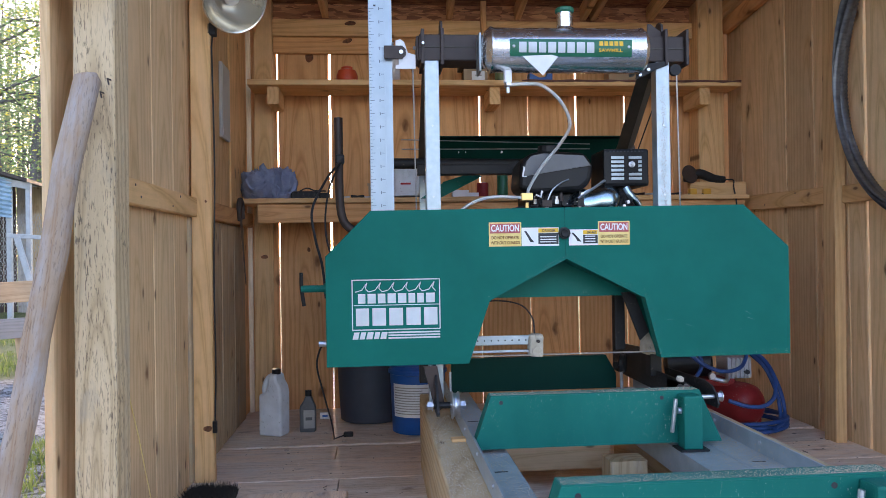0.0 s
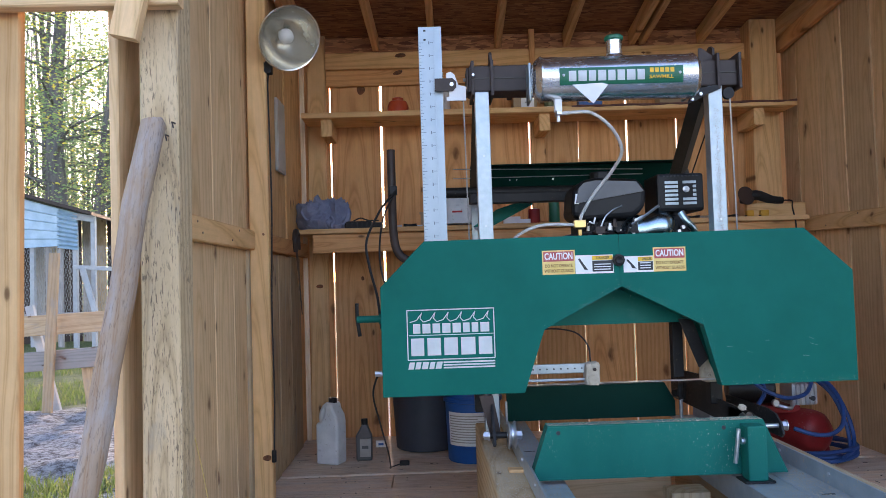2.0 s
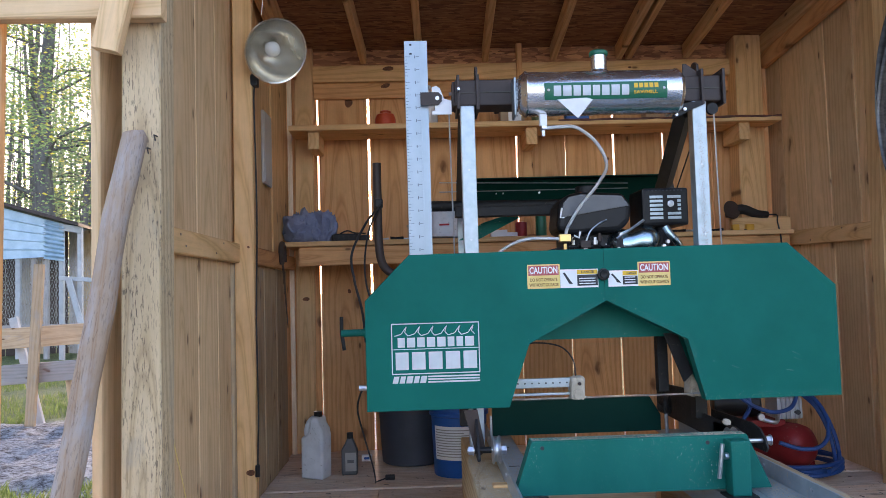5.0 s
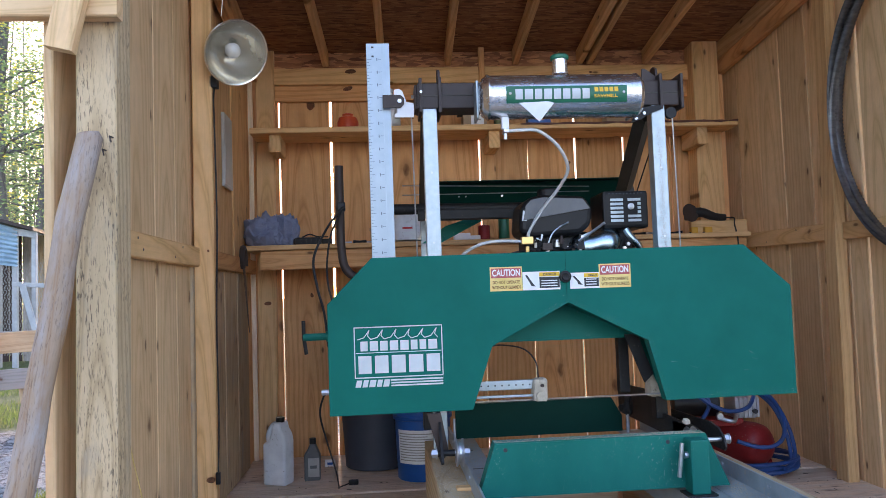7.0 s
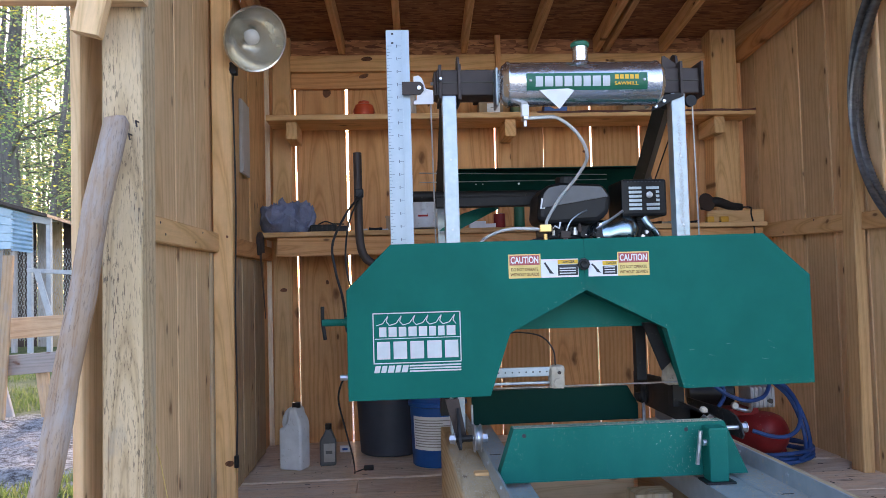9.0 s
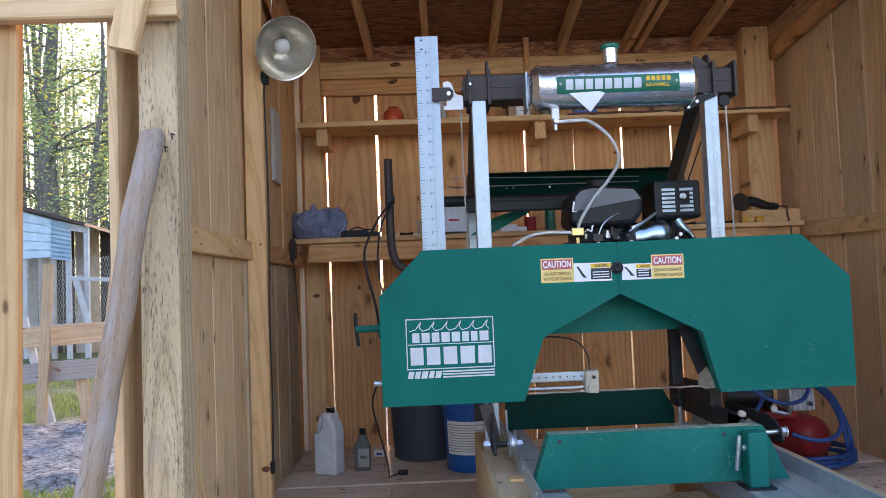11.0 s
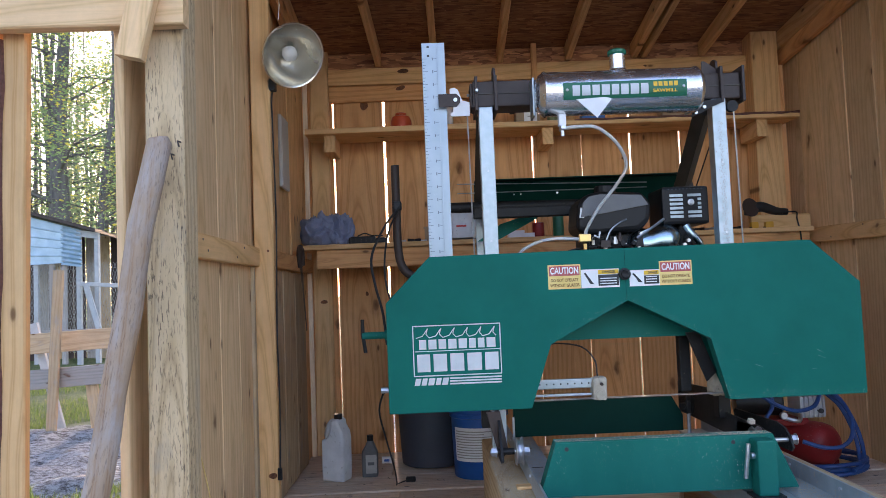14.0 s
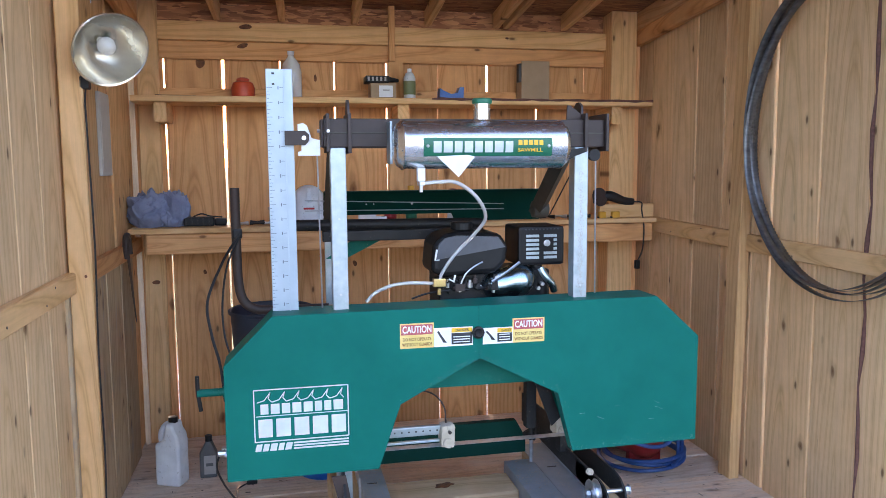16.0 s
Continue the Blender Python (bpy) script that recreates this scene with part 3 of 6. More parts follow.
def knot(x, y, z, rx, rz, parent, turn=0.0, seed=0):
    """A dark knot, a hair proud of a board that faces the front."""
    pts = []
    for k in range(14):
        a_ = 2 * math.pi * k / 14
        s_ = 1 + 0.10 * math.sin(2 * a_ + seed) + 0.06 * math.sin(3 * a_ + 2 * seed)
        u, w = rx * s_ * math.cos(a_), rz * s_ * math.sin(a_)
        pts.append((x + u * math.cos(turn) - w * math.sin(turn), z + u * math.sin(turn) + w * math.cos(turn)))
    return part("knot", prism(bmesh.new(), pts, y - 0.0008, y), KNOT, parent)


knot(-0.462, YB, 2.010, 0.022, 0.030, back, 0.3, 1)
knot(-0.221, 4.636, 2.190, 0.030, 0.014, back, 0.1, 2)
knot(-0.240, 4.667, 2.098, 0.028, 0.013, back, 0.4, 3)
knot(-0.722, 4.636, 0.862, 0.022, 0.010, back, 0.0, 5)
knot(1.06, YB, 1.64, 0.012, 0.009, back, 0.0, 6)
knot(0.66, YB, 1.86, 0.010, 0.014, back, 0.0, 7)
knot(0.135, YB, 1.94, 0.007, 0.022, back, 0.0, 8)
knot(1.20, 4.636, 2.17, 0.010, 0.006, back, 0.0, 9)
knot(0.33, YB, 0.92, 0.012, 0.016, back, 0.2, 10)
knot(-0.48, YB, 0.90, 0.010, 0.012, back, 0.2, 11)

# left wall
left = thing("wall_left", (XL, 3.3, 0), "upright pine boards on the side wall with a girt", "wall", kind="structure")
y = YF
for w in (0.27, 0.22, 0.29, 0.25, 0.28, 0.30, 0.24, 0.27, 0.30, 0.20):
    w2 = min(w, 4.69 - y)
    if w2 < 0.04:
        break
    off = rnd.choice((0.0, 0.0, -0.008))
    # Lighter pine tones stand in for daylight on this wall.
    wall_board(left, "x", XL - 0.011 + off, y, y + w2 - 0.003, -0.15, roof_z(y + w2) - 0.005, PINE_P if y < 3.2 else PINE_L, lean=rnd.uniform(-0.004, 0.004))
    y += w2
plank("girt", (XL + 0.018, 2.17, 1.062), (XL + 0.018, 3.298, 1.062), (1, 0, 0), 0.076, 0.032, PINE_L, left)
plank("girt", (XL + 0.018, 3.345, 1.066), (XL + 0.018, 4.63, 1.066), (1, 0, 0), 0.076, 0.032, PINE, left)
plank("stud", (-0.768, 3.320, -0.01), (-0.761, 3.320, roof_z(3.3) - 0.09), (0, 1, 0), 0.078, 0.040, PINE_L, left)
plank("top_plate", (XL + 0.045, 2.2, roof_z(2.2) - 0.14), (XL + 0.045, 4.63, roof_z(4.63) - 0.14), (1, 0, 0), 0.09, 0.038, PINE, left)
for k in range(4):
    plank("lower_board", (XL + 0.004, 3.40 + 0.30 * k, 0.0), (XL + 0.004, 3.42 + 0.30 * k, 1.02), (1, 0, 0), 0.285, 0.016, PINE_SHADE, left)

# right wall
right = thing("wall_right", (XR, 3.3, 0), "upright pine boards with thin bright joints", "wall", kind="structure")
y = 2.06
for w, gap in ((0.22, 0.003), (0.28, 0.004), (0.28, 0.006), (0.26, 0.006), (0.30, 0.014), (0.125, 0.004), (0.26, 0.005), (0.25, 0.005), (0.24, 0.003), (0.24, 0.003), (0.20, 0.003)):
    w2 = min(w, 4.69 - y)
    if w2 < 0.03:
        break
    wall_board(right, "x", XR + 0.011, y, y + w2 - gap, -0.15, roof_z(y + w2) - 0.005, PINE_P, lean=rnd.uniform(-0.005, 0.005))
    y += w2
plank("girt", (XR - 0.017, 3.62, 1.108), (XR - 0.017, 4.63, 1.128), (1, 0, 0), 0.082, 0.034, PINE_L, right)
plank("girt", (XR - 0.017, 2.07, 1.09), (XR - 0.017, 3.515, 1.105), (1, 0, 0), 0.078, 0.034, PINE_L, right)
plank("stud", (1.978, 3.567, -0.02), (2.004, 3.567, roof_z(3.5) - 0.10), (1, 0, 0), 0.095, 0.052, PINE_L, right)
plank("top_plate", (XR - 0.03, 2.1, roof_z(2.1) - 0.13), (XR - 0.03, 4.63, roof_z(4.63) - 0.13), (1, 0, 0), 0.09, 0.038, PINE, right)

bm = T([(2.022 + 0.004 * math.sin(i * 2.1), 2.82 + 0.006 * math.sin(i * 1.7), -0.05 + 2.45 * i / 18) for i in range(19)], [0.006 + 0.003 * math.sin(i * 2.3) for i in range(19)], 7)
part("bark_strip", bm, BARK, right, "bark left on a board edge", True)

# roof
bm = bmesh.new()
for y0, y1 in ((1.95, 3.42), (3.42, 4.76)):
    for x0, x1 in ((-0.98, 0.6), (0.6, 2.18)):
        vs = [bm.verts.new(p) for p in ((x0, y0, roof_z(y0)), (x1, y0, roof_z(y0)), (x1, y1, roof_z(y1)), (x0, y1, roof_z(y1)))]
        ws = [bm.verts.new(v.co + Vector((0, 0, 0.012))) for v in vs]
        bm.faces.new(vs)
        bm.faces.new(ws[::-1])
        for i in range(4):
            bm.faces.new((vs[i], vs[(i + 1) % 4], ws[(i + 1) % 4], ws[i]))
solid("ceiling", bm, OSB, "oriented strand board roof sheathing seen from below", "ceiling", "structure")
for x in (-0.77, -0.365, -0.035, 0.350, 0.752, 1.142, 1.200, 1.545, 1.97):
    y0, y1 = 1.97, 4.66
    lone_plank("rafter", (x - (0.092 if -0.7 < x < 1.9 else 0.0), y0, roof_z(y0) - 0.047), (x, y1, roof_z(y1) - 0.047), (1, 0, 0), 0.088, 0.036, PINE_L, "pine rafter under the roof sheathing", "rafter", "structure", "roof rafters")

knot(-0.752, 3.2995, 0.20, 0.016, 0.012, left, 0.3, 3)
knot(-0.748, 3.2995, 1.085, 0.005, 0.005, left, 0.0, 4)

for y_, z_ in ((2.55, 1.082), (2.95, 1.045), (3.05, 1.085), (2.60, 1.05)):
    part("nail_head", lathe(bmesh.new(), [(0.004, 0.0), (0.004, 0.0012), (0.0, 0.0016)], (XL + 0.034, y_, z_), (1, 0, 0), 8), STEEL_D, left)
for y_, z_ in ((2.4, 1.11), (3.2, 1.08), (3.9, 1.14), (4.2, 1.10)):
    part("nail_head", lathe(bmesh.new(), [(0.004, 0.0), (0.004, 0.0012), (0.0, 0.0016)], (XR - 0.034, y_, z_), (-1, 0, 0), 8), STEEL_D, right)

# front post, header, block
lone_plank("front_post", (-0.731, 2.112, -0.2), (-0.717, 2.112, 1.70), (0, 1, 0), 0.092, 0.10, PINE_W, "rough weathered sawn post at the open front", "post", "structure")
lone_plank("front_post", (-1.102, 2.085, -0.2), (-1.076, 2.085, 1.70), (0, 1, 0), 0.058, 0.028, PINE_L, "pale pine upright with a bark edge", "post", "structure")
lone_plank("slab_board", (-1.195, 2.10, -0.2), (-1.161, 2.10, 1.70), (0, 1, 0), 0.085, 0.03, PINE, "pine slab board beside the bark-edged upright", "board", "structure")
bm = T([(-1.143 + 0.004 * math.sin(i * 1.9) + 0.025 * i / 15, 2.074, -0.2 + 1.74 * i / 15) for i in range(16)], [0.0165 + 0.0025 * math.sin(i * 2.7) for i in range(16)], 8)
solid("bark_edge", bm, BARK, "dark red bark left on a slab edge", "bark", "structure", smooth=True)
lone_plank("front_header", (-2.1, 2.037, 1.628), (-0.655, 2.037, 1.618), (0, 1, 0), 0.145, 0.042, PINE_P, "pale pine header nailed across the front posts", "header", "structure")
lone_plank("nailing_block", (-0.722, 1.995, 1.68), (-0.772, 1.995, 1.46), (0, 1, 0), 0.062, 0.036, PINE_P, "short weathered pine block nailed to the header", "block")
nail = thing("bent_nail", (-0.70, 2.05, 1.24), "bent rusty nails in the post", "nail")
for k, (x, z) in enumerate(((-0.698, 1.245), (-0.682, 1.275))):
    part("nail_shank", T([(x, 2.062, z), (x - 0.002, 2.045, z), (x + 0.003, 2.040, z - 0.015)], 0.0018, 6), STEEL_D, nail)

thread = solid("yellow_thread", T(curve_pts([(-0.790, 2.49, 0.56), (-0.800, 2.53, 0.47), (-0.798, 2.60, 0.34), (-0.790, 2.66, 0.18), (-0.785, 2.74, 0.02), (-0.76, 2.80, ZF + 0.004)]), 0.0014, 6), PALEYELLOW, "thin yellow thread hanging down the boards", "thread")
# leaning pole
p0, p1 = Vector((-0.98, 1.93, -0.24)), Vector((-0.708, 1.985, 1.262))
L = (p1 - p0).length
bm = T([(L * i / 16, 0.006 * math.sin(i * 0.8), 0.003 * math.sin(i * 1.7)) for i in range(17)] + [(L + 0.010, 0.0, 0.0)], [0.031 - 0.003 * i / 16 + 0.0008 * math.sin(i * 2.3) for i in range(17)] + [0.020], 18)
pole = solid("pole", bm, POLEWOOD, "grey worn round wooden pole leaning on the post", "pole", smooth=True)
px_ = (p1 - p0).normalized()
py_, pz_ = frame_of(px_)
pole.matrix_basis = Matrix.Translation(p0) @ Matrix((px_, py_, pz_)).transposed().to_4x4()

# ---- shelves on the back wall ----
shelf = thing("wall_shelf", (0.6, 4.5, 1.79), "long pine plank shelf on short blocks", "shelf")
plank("shelf_board", (-0.765, 4.535, 1.798), (1.97, 4.535, 1.798), (0, 0, 1), 0.29, 0.03, PINE_L, shelf)
plank("back_rail", (-0.70, 4.672, 1.845), (1.78, 4.672, 1.845), (0, 1, 0), 0.06, 0.02, PINE, shelf)
for x in (-0.635, 0.575, 1.775):
    plank("shelf_block", (x, 4.43, 1.735), (x, 4.66, 1.735), (1, 0, 0), 0.095, 0.06, PINE_L, shelf)
bm = T([(0.72 + 0.05 * i, 4.390 + 0.003 * math.sin(i * 1.9), 1.810 + 0.0015 * math.sin(i * 1.3)) for i in range(26)], [0.004 + 0.004 * abs(math.sin(i * 1.7)) for i in range(26)], 7)
part("bark_edge", bm, BARK, shelf, "dark bark left on the shelf edge", True)
bench = thing("wall_bench", (0.6, 4.45, 1.15), "long pine plank bench top with an apron", "workbench")
plank("bench_top", (-0.79, 4.485, 1.156), (1.965, 4.485, 1.156), (0, 0, 1), 0.36, 0.026, PINE_L, bench)
plank("apron", (-0.71, 4.345, 1.090), (1.95, 4.345, 1.090), (0, 1, 0), 0.10, 0.036, PINE, bench)
lone_plank("loose_block", (1.66, 4.40, 1.207), (1.985, 4.40, 1.207), (0, 1, 0), 0.074, 0.04, PINE_L, "pine offcut lying on edge on the bench", "offcut")

# ---- the sawmill ----
mill = thing("portable_sawmill", (0.55, 2.85, 0.3), "green portable band sawmill head on a galvanised track", "sawmill")
YG = 2.80
outer = [(-0.256, 0.498), (-0.256, 0.863), (-0.106, 1.013), (1.178, 1.021), (1.338, 0.874), (1.338, 0.503), (0.877, 0.500), (0.824, 0.705), (0.554, 0.842), (0.289, 0.706), (0.216, 0.498)]


def guard_mesh():
    """The folded cover: a front sheet with a rim turned back all round."""
    bm = bmesh.new()
    a = [bm.verts.new((x, YG, z)) for x, z in outer]
    b = [bm.verts.new((x, YG + (0.045 if i in (6, 7) else 0.14), z)) for i, (x, z) in enumerate(outer)]
    bm.faces.new(a)
    for i in range(len(a)):
        j = (i + 1) % len(a)
        bm.faces.new((a[i], a[j], b[j], b[i]))
    return bm


guard = part("blade_guard", guard_mesh(), GREEN, mill, "dark green painted sheet-steel blade guard")
sheet = guard.modifiers.new("sheet", "SOLIDIFY")
sheet.thickness, sheet.offset = 0.003, -1
bev = guard.modifiers.new("edge", "BEVEL")
bev.width, bev.segments, bev.limit_method = 0.0012, 2, "ANGLE"
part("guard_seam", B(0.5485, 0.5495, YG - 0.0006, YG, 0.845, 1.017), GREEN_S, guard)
# rear plate behind the notch
part("rear_plate", prism(bmesh.new(), [(-0.24, 0.52), (-0.24, 0.85), (-0.10, 0.99), (1.16, 0.99), (1.31, 0.86), (1.31, 0.53), (0.90, 0.53), (0.83, 0.70), (0.80, 0.708), (0.30, 0.708), (0.23, 0.52)], 2.93, 2.935), GREEN_D, mill)
part("guard_lock_knob", lathe(bmesh.new(), [(0.0, -0.012), (0.012, -0.014), (0.014, -0.010), (0.020, -0.009), (0.021, -0.002), (0.015, 0.0)], (0.545, YG - 0.004, 0.93), (0, 1, 0), 10), BLACKP, guard)
for x, z in ((-0.258, 0.57), (1.341, 0.83), (1.341, 0.55)):
    part("guard_bolt", T([(x - 0.006, 2.84, z), (x + 0.006, 2.84, z)], 0.006, 6), ZINC, guard)
part("latch_bolt", T([(-0.285, 2.86, 0.57), (-0.262, 2.86, 0.57)], 0.010, 8), ZINC, guard)

rs = random.Random(6)
for k in range(6):
    x, z = rs.uniform(0.90, 1.25), rs.uniform(0.53, 0.68)
    d_ = Vector((rs.uniform(0.012, 0.03), rs.uniform(-0.016, 0.004)))
    nn = Vector((-d_.y, d_.x)).normalized() * 0.0003
    p_, q_ = Vector((x, z)), Vector((x, z)) + d_
    part("scratch", prism(bmesh.new(), [tuple(p_ - nn), tuple(q_ - nn * 0.3), tuple(q_ + nn * 0.3), tuple(p_ + nn)], YG - 0.0004, YG - 0.0001), FOAM, guard)
bm = bmesh.new()
for k in range(420):
    u = rs.random()
    e0, e1 = rs.choice(((outer[6], outer[7]), (outer[7], outer[8]), (outer[8], outer[9]), (outer[5], outer[6]), (outer[5], outer[6])))
    p_ = Vector(e0).lerp(Vector(e1), u)
    x, z = p_.x + rs.gauss(0, 0.010), p_.y + abs(rs.gauss(0, 0.012)) + 0.002
    s_ = rs.uniform(0.0004, 0.0011)
    vs = [bm.verts.new((x + s_ * math.cos(a_), YG - 0.0003, z + s_ * math.sin(a_))) for a_ in (0.3, 2.4, 4.5)]
    bm.faces.new(vs)
dd = part("sawdust_specks", bm, SAWDUST, guard)
dd["kind"] = "stuff"

# maker's plate on the guard: plain white shapes
y = YG - 0.0012
logo = part("maker_panel", B(-0.169, 0.122, y, YG - 0.0002, 0.782, 0.7855), FADEDWHITE, guard)
flat("panel_edge", -0.171, 0.121, 0.617, 0.6205, YG - 0.0004, FADEDWHITE, logo)
flat("panel_edge", -0.171, -0.1675, 0.620, 0.785, YG - 0.0004, FADEDWHITE, logo)
flat("panel_edge", 0.1185, 0.122, 0.620, 0.785, YG - 0.0004, FADEDWHITE, logo)
flat("panel_rule", -0.165, 0.118, 0.6985, 0.701, YG - 0.0004, FADEDWHITE, logo)
saw = bmesh.new()
for k in range(6):
    x0 = -0.160 + k * 0.0445
    pts = [(x0, 0.744), (x0 + 0.022, 0.750), (x0 + 0.040, 0.775), (x0 + 0.034, 0.756), (x0 + 0.0445, 0.744)]
    for a, b in zip(pts, pts[1:]):
        d = (Vector(b) - Vector(a)).normalized() * 0.0014
        nrm = Vector((-d.y, d.x))
        prism(saw, [tuple(Vector(a) - nrm), tuple(Vector(b) - nrm), tuple(Vector(b) + nrm), tuple(Vector(a) + nrm)], YG - 0.0014 - 0.0001 * k, YG - 0.0003)
part("saw_tooth_line", saw, FADEDWHITE, logo)


def letter_blocks(n, x0, x1, z0, z1, yy, mat, parent, lean=0.0, seed=1):
    """Plain upright blocks in place of a maker's name."""
    r = random.Random(seed)
    ws = [r.uniform(0.8, 1.15) for _ in range(n)]
    gap = 0.26
    k = (x1 - x0) / (sum(ws) + gap * (n - 1))
    x = x0
    for w in ws:
        h = z1 - z0
        s = h * lean
        bm = prism(bmesh.new(), [(x, z0), (x + w * k, z0), (x + w * k + s, z1), (x + s, z1)], yy - 0.0008, yy)
        part("name_block", bm, mat, parent)
        x += (w + gap) * k


letter_blocks(8, -0.150, 0.104, 0.706, 0.738, YG - 0.0004, FADEDWHITE, logo, 0, 3)
letter_blocks(5, -0.158, 0.112, 0.632, 0.690, YG - 0.0004, FADEDWHITE, logo, 0, 5)
letter_blocks(5, -0.170, -0.060, 0.588, 0.611, YG - 0.0004, FADEDWHITE, logo, 0.25, 7)
for z in (0.588, 0.597, 0.606):
    flat("stripe", -0.052, 0.120, z, z + 0.005, YG - 0.0004, FADEDWHITE, logo)

# caution stickers
for x0, x1, small0, small1, flip in ((0.289, 0.399, 0.399, 0.528, False), (0.663, 0.773, 0.561, 0.663, True)):
    z0, z1 = 0.888, 0.969
    st = flat("caution_sticker", x0, x1, z0, z1, YG - 0.0002, PALEYELLOW, guard)
    flat("sticker_panel", x0 + 0.004, x1 - 0.004, z0 + 0.044, z1 - 0.004, YG - 0.0012, REDDUST, st)
    lettering("caution_word", "CAUTION", x0 + 0.008, YG - 0.0024, z0 + 0.050, 0.023, PAPER, st, x1 - x0 - 0.016)
    lettering("caution_line", "DO NOT OPERATE", x0 + 0.009, YG - 0.0024, z0 + 0.024, 0.011, BROWNINK, st, x1 - x0 - 0.018)
    lettering("caution_line", "WITHOUT GUARDS", x0 + 0.006, YG - 0.0024, z0 + 0.007, 0.011, BROWNINK, st, x1 - x0 - 0.012)
    zt = 0.950 if not flip else 0.942
    ds = flat("danger_sticker", small0 + 0.001, small1, z0, zt, YG - 0.0002, PAPER, guard)
    mid = small0 + 0.058 if not flip else small0 + 0.050
    flat("danger_band", mid, small1 - 0.002, zt - 0.017, zt - 0.003, YG - 0.0012, YELLOWINK, ds)
    lettering("danger_word", "DANGER", mid + 0.014, YG - 0.0024, zt - 0.0145, 0.009, INK, ds, (small1 - mid) * 0.62)
    flat("danger_text_panel", mid, small1 - 0.002, z0 + 0.006, zt - 0.019, YG - 0.0012, INK, ds)
    for k in range(3):
        flat("text_bar", mid + 0.006, small1 - 0.010, z0 + 0.012 + 0.0085 * k, z0 + 0.015 + 0.0085 * k, YG - 0.0024, PAPER, ds)
    pic = prism(bmesh.new(), [(small0 + 0.010, zt - 0.012), (small0 + 0.016, zt - 0.010), (small0 + 0.036, z0 + 0.022), (small0 + 0.044, z0 + 0.012), (small0 + 0.030, z0 + 0.014), (small0 + 0.024, z0 + 0.026)], YG - 0.0022, YG - 0.0012)
    part("warning_pictogram", pic, INK, ds)

guard_scale = Matrix.Translation((-0.081, 0.28, 0.87)) @ Matrix.Scale(0.992, 4) @ Matrix.Translation((0.081, -0.28, -0.87))
guard.matrix_basis = guard_scale

# columns and top beam
for x in (0.108, 0.912):
    col = part("column", B(x - 0.0245, x + 0.0245, 2.835, 2.885, 0.365 if x < 0.5 else 0.53, 1.522, 0.004), GALV, mill, "galvanised square tube column")
    for z in (1.06, 1.30):
        part("column_bolt", T([(x, 2.832, z), (x, 2.8355, z)], 0.004, 6), ZINC, col)
r_ = random.Random(44)
bm = bmesh.new()
for k in range(420):
    x, z = 0.912 + r_.gauss(0, 0.0055), r_.uniform(1.02, 1.44)
    h = r_.uniform(0.001, 0.005)
    w = r_.uniform(0.0006, 0.0018)
    bm.faces.new([bm.verts.new(p) for p in ((x - w, 2.8346, z), (x + w, 2.8346, z + h * 0.3), (x + w * 0.6, 2.8346, z + h), (x - w, 2.8346, z + h * 0.8))])
smear = part("grease_smear", bm, FOAM, col)
smear["kind"] = "stuff"
for x in (0.083, 0.940):
    part("rear_column", B(x - 0.022, x + 0.022, 3.02, 3.07, 0.40, 0.96, 0.004), STEEL_B, mill, "black painted rear column")
beam = part("cross_beam", B(0.066, 0.992, 2.838, 2.945, 1.522, 1.612, 0.005), STEEL_D, mill, "dark brown square steel cross beam")
for x0, x1 in ((0.066, 0.138), (0.152, 0.268), (0.806, 0.917), (0.929, 0.993)):
    part("weld_seam", B(x0, x1, 2.8355, 2.8385, 1.5655, 1.5695, 0.001), OLIVE, beam)
for x0, x1, z0, z1 in ((0.073, 0.083, 1.508, 1.626), (0.139, 0.150, 1.505, 1.628), (0.918, 0.928, 1.509, 1.632), (0.993, 1.003, 1.509, 1.632)):
    part("collar_plate", B(x0, x1, 2.822, 2.975, z0, z1, 0.002), STEEL_D, beam)
part("end_cap", B(0.058, 0.066, 2.85, 2.94, 1.525, 1.610, 0.003), STEEL_D, beam)
part("end_bolt", T([(0.048, 2.88, 1.575), (0.060, 2.88, 1.575)], 0.006, 6), ZINC, beam)
part("cap_bolt", T([(0.078, 2.80, 1.572), (0.078, 2.823, 1.572)], 0.005, 6), ZINC, beam)
for x in (0.145, 0.923):
    ear = bmesh.new()
    prism(ear, [(2.86, 1.625), (2.93, 1.625), (2.925, 1.660), (2.905, 1.672), (2.885, 1.672), (2.865, 1.660)], x - 0.004, x + 0.004, "x")
    part("lifting_ear", ear, STEEL_D, beam)
part("gusset", prism(bmesh.new(), [(0.868, 1.612), (0.918, 1.612), (0.918, 1.632), (0.880, 1.660), (0.870, 1.660)], 2.86, 2.866), STEEL_D, beam)
under = part("column_gusset", prism(bmesh.new(), [(0.812, 1.458), (0.818, 1.478), (0.842, 1.510), (0.928, 1.522), (0.928, 1.508), (0.884, 1.492), (0.848, 1.472)], 2.824, 2.832), STEEL_B, mill, "dark lower gusset plate")
for x, z in ((0.826, 1.472), (0.856, 1.490)):
    part("gusset_bolt", T([(x, 2.816, z), (x, 2.825, z)], 0.006, 6), ZINC, under)
part("cable_pulley", lathe(bmesh.new(), [(0.005, -0.008), (0.020, -0.008), (0.017, 0.0), (0.020, 0.008), (0.005, 0.008)], (0.962, 2.85, 1.496), (0, 1, 0), 18), STEEL_B, mill, "", True)
part("diagonal_brace", T([(0.905, 2.96, 1.515), (0.962, 3.43, 1.275)], 0.034, 4), OLIVE, mill, "olive-grey square tube brace")
part("diagonal_brace", T([(0.112, 2.96, 1.515), (0.122, 3.46, 1.245)], 0.030, 4), OLIVE, mill, "olive-grey square tube brace")
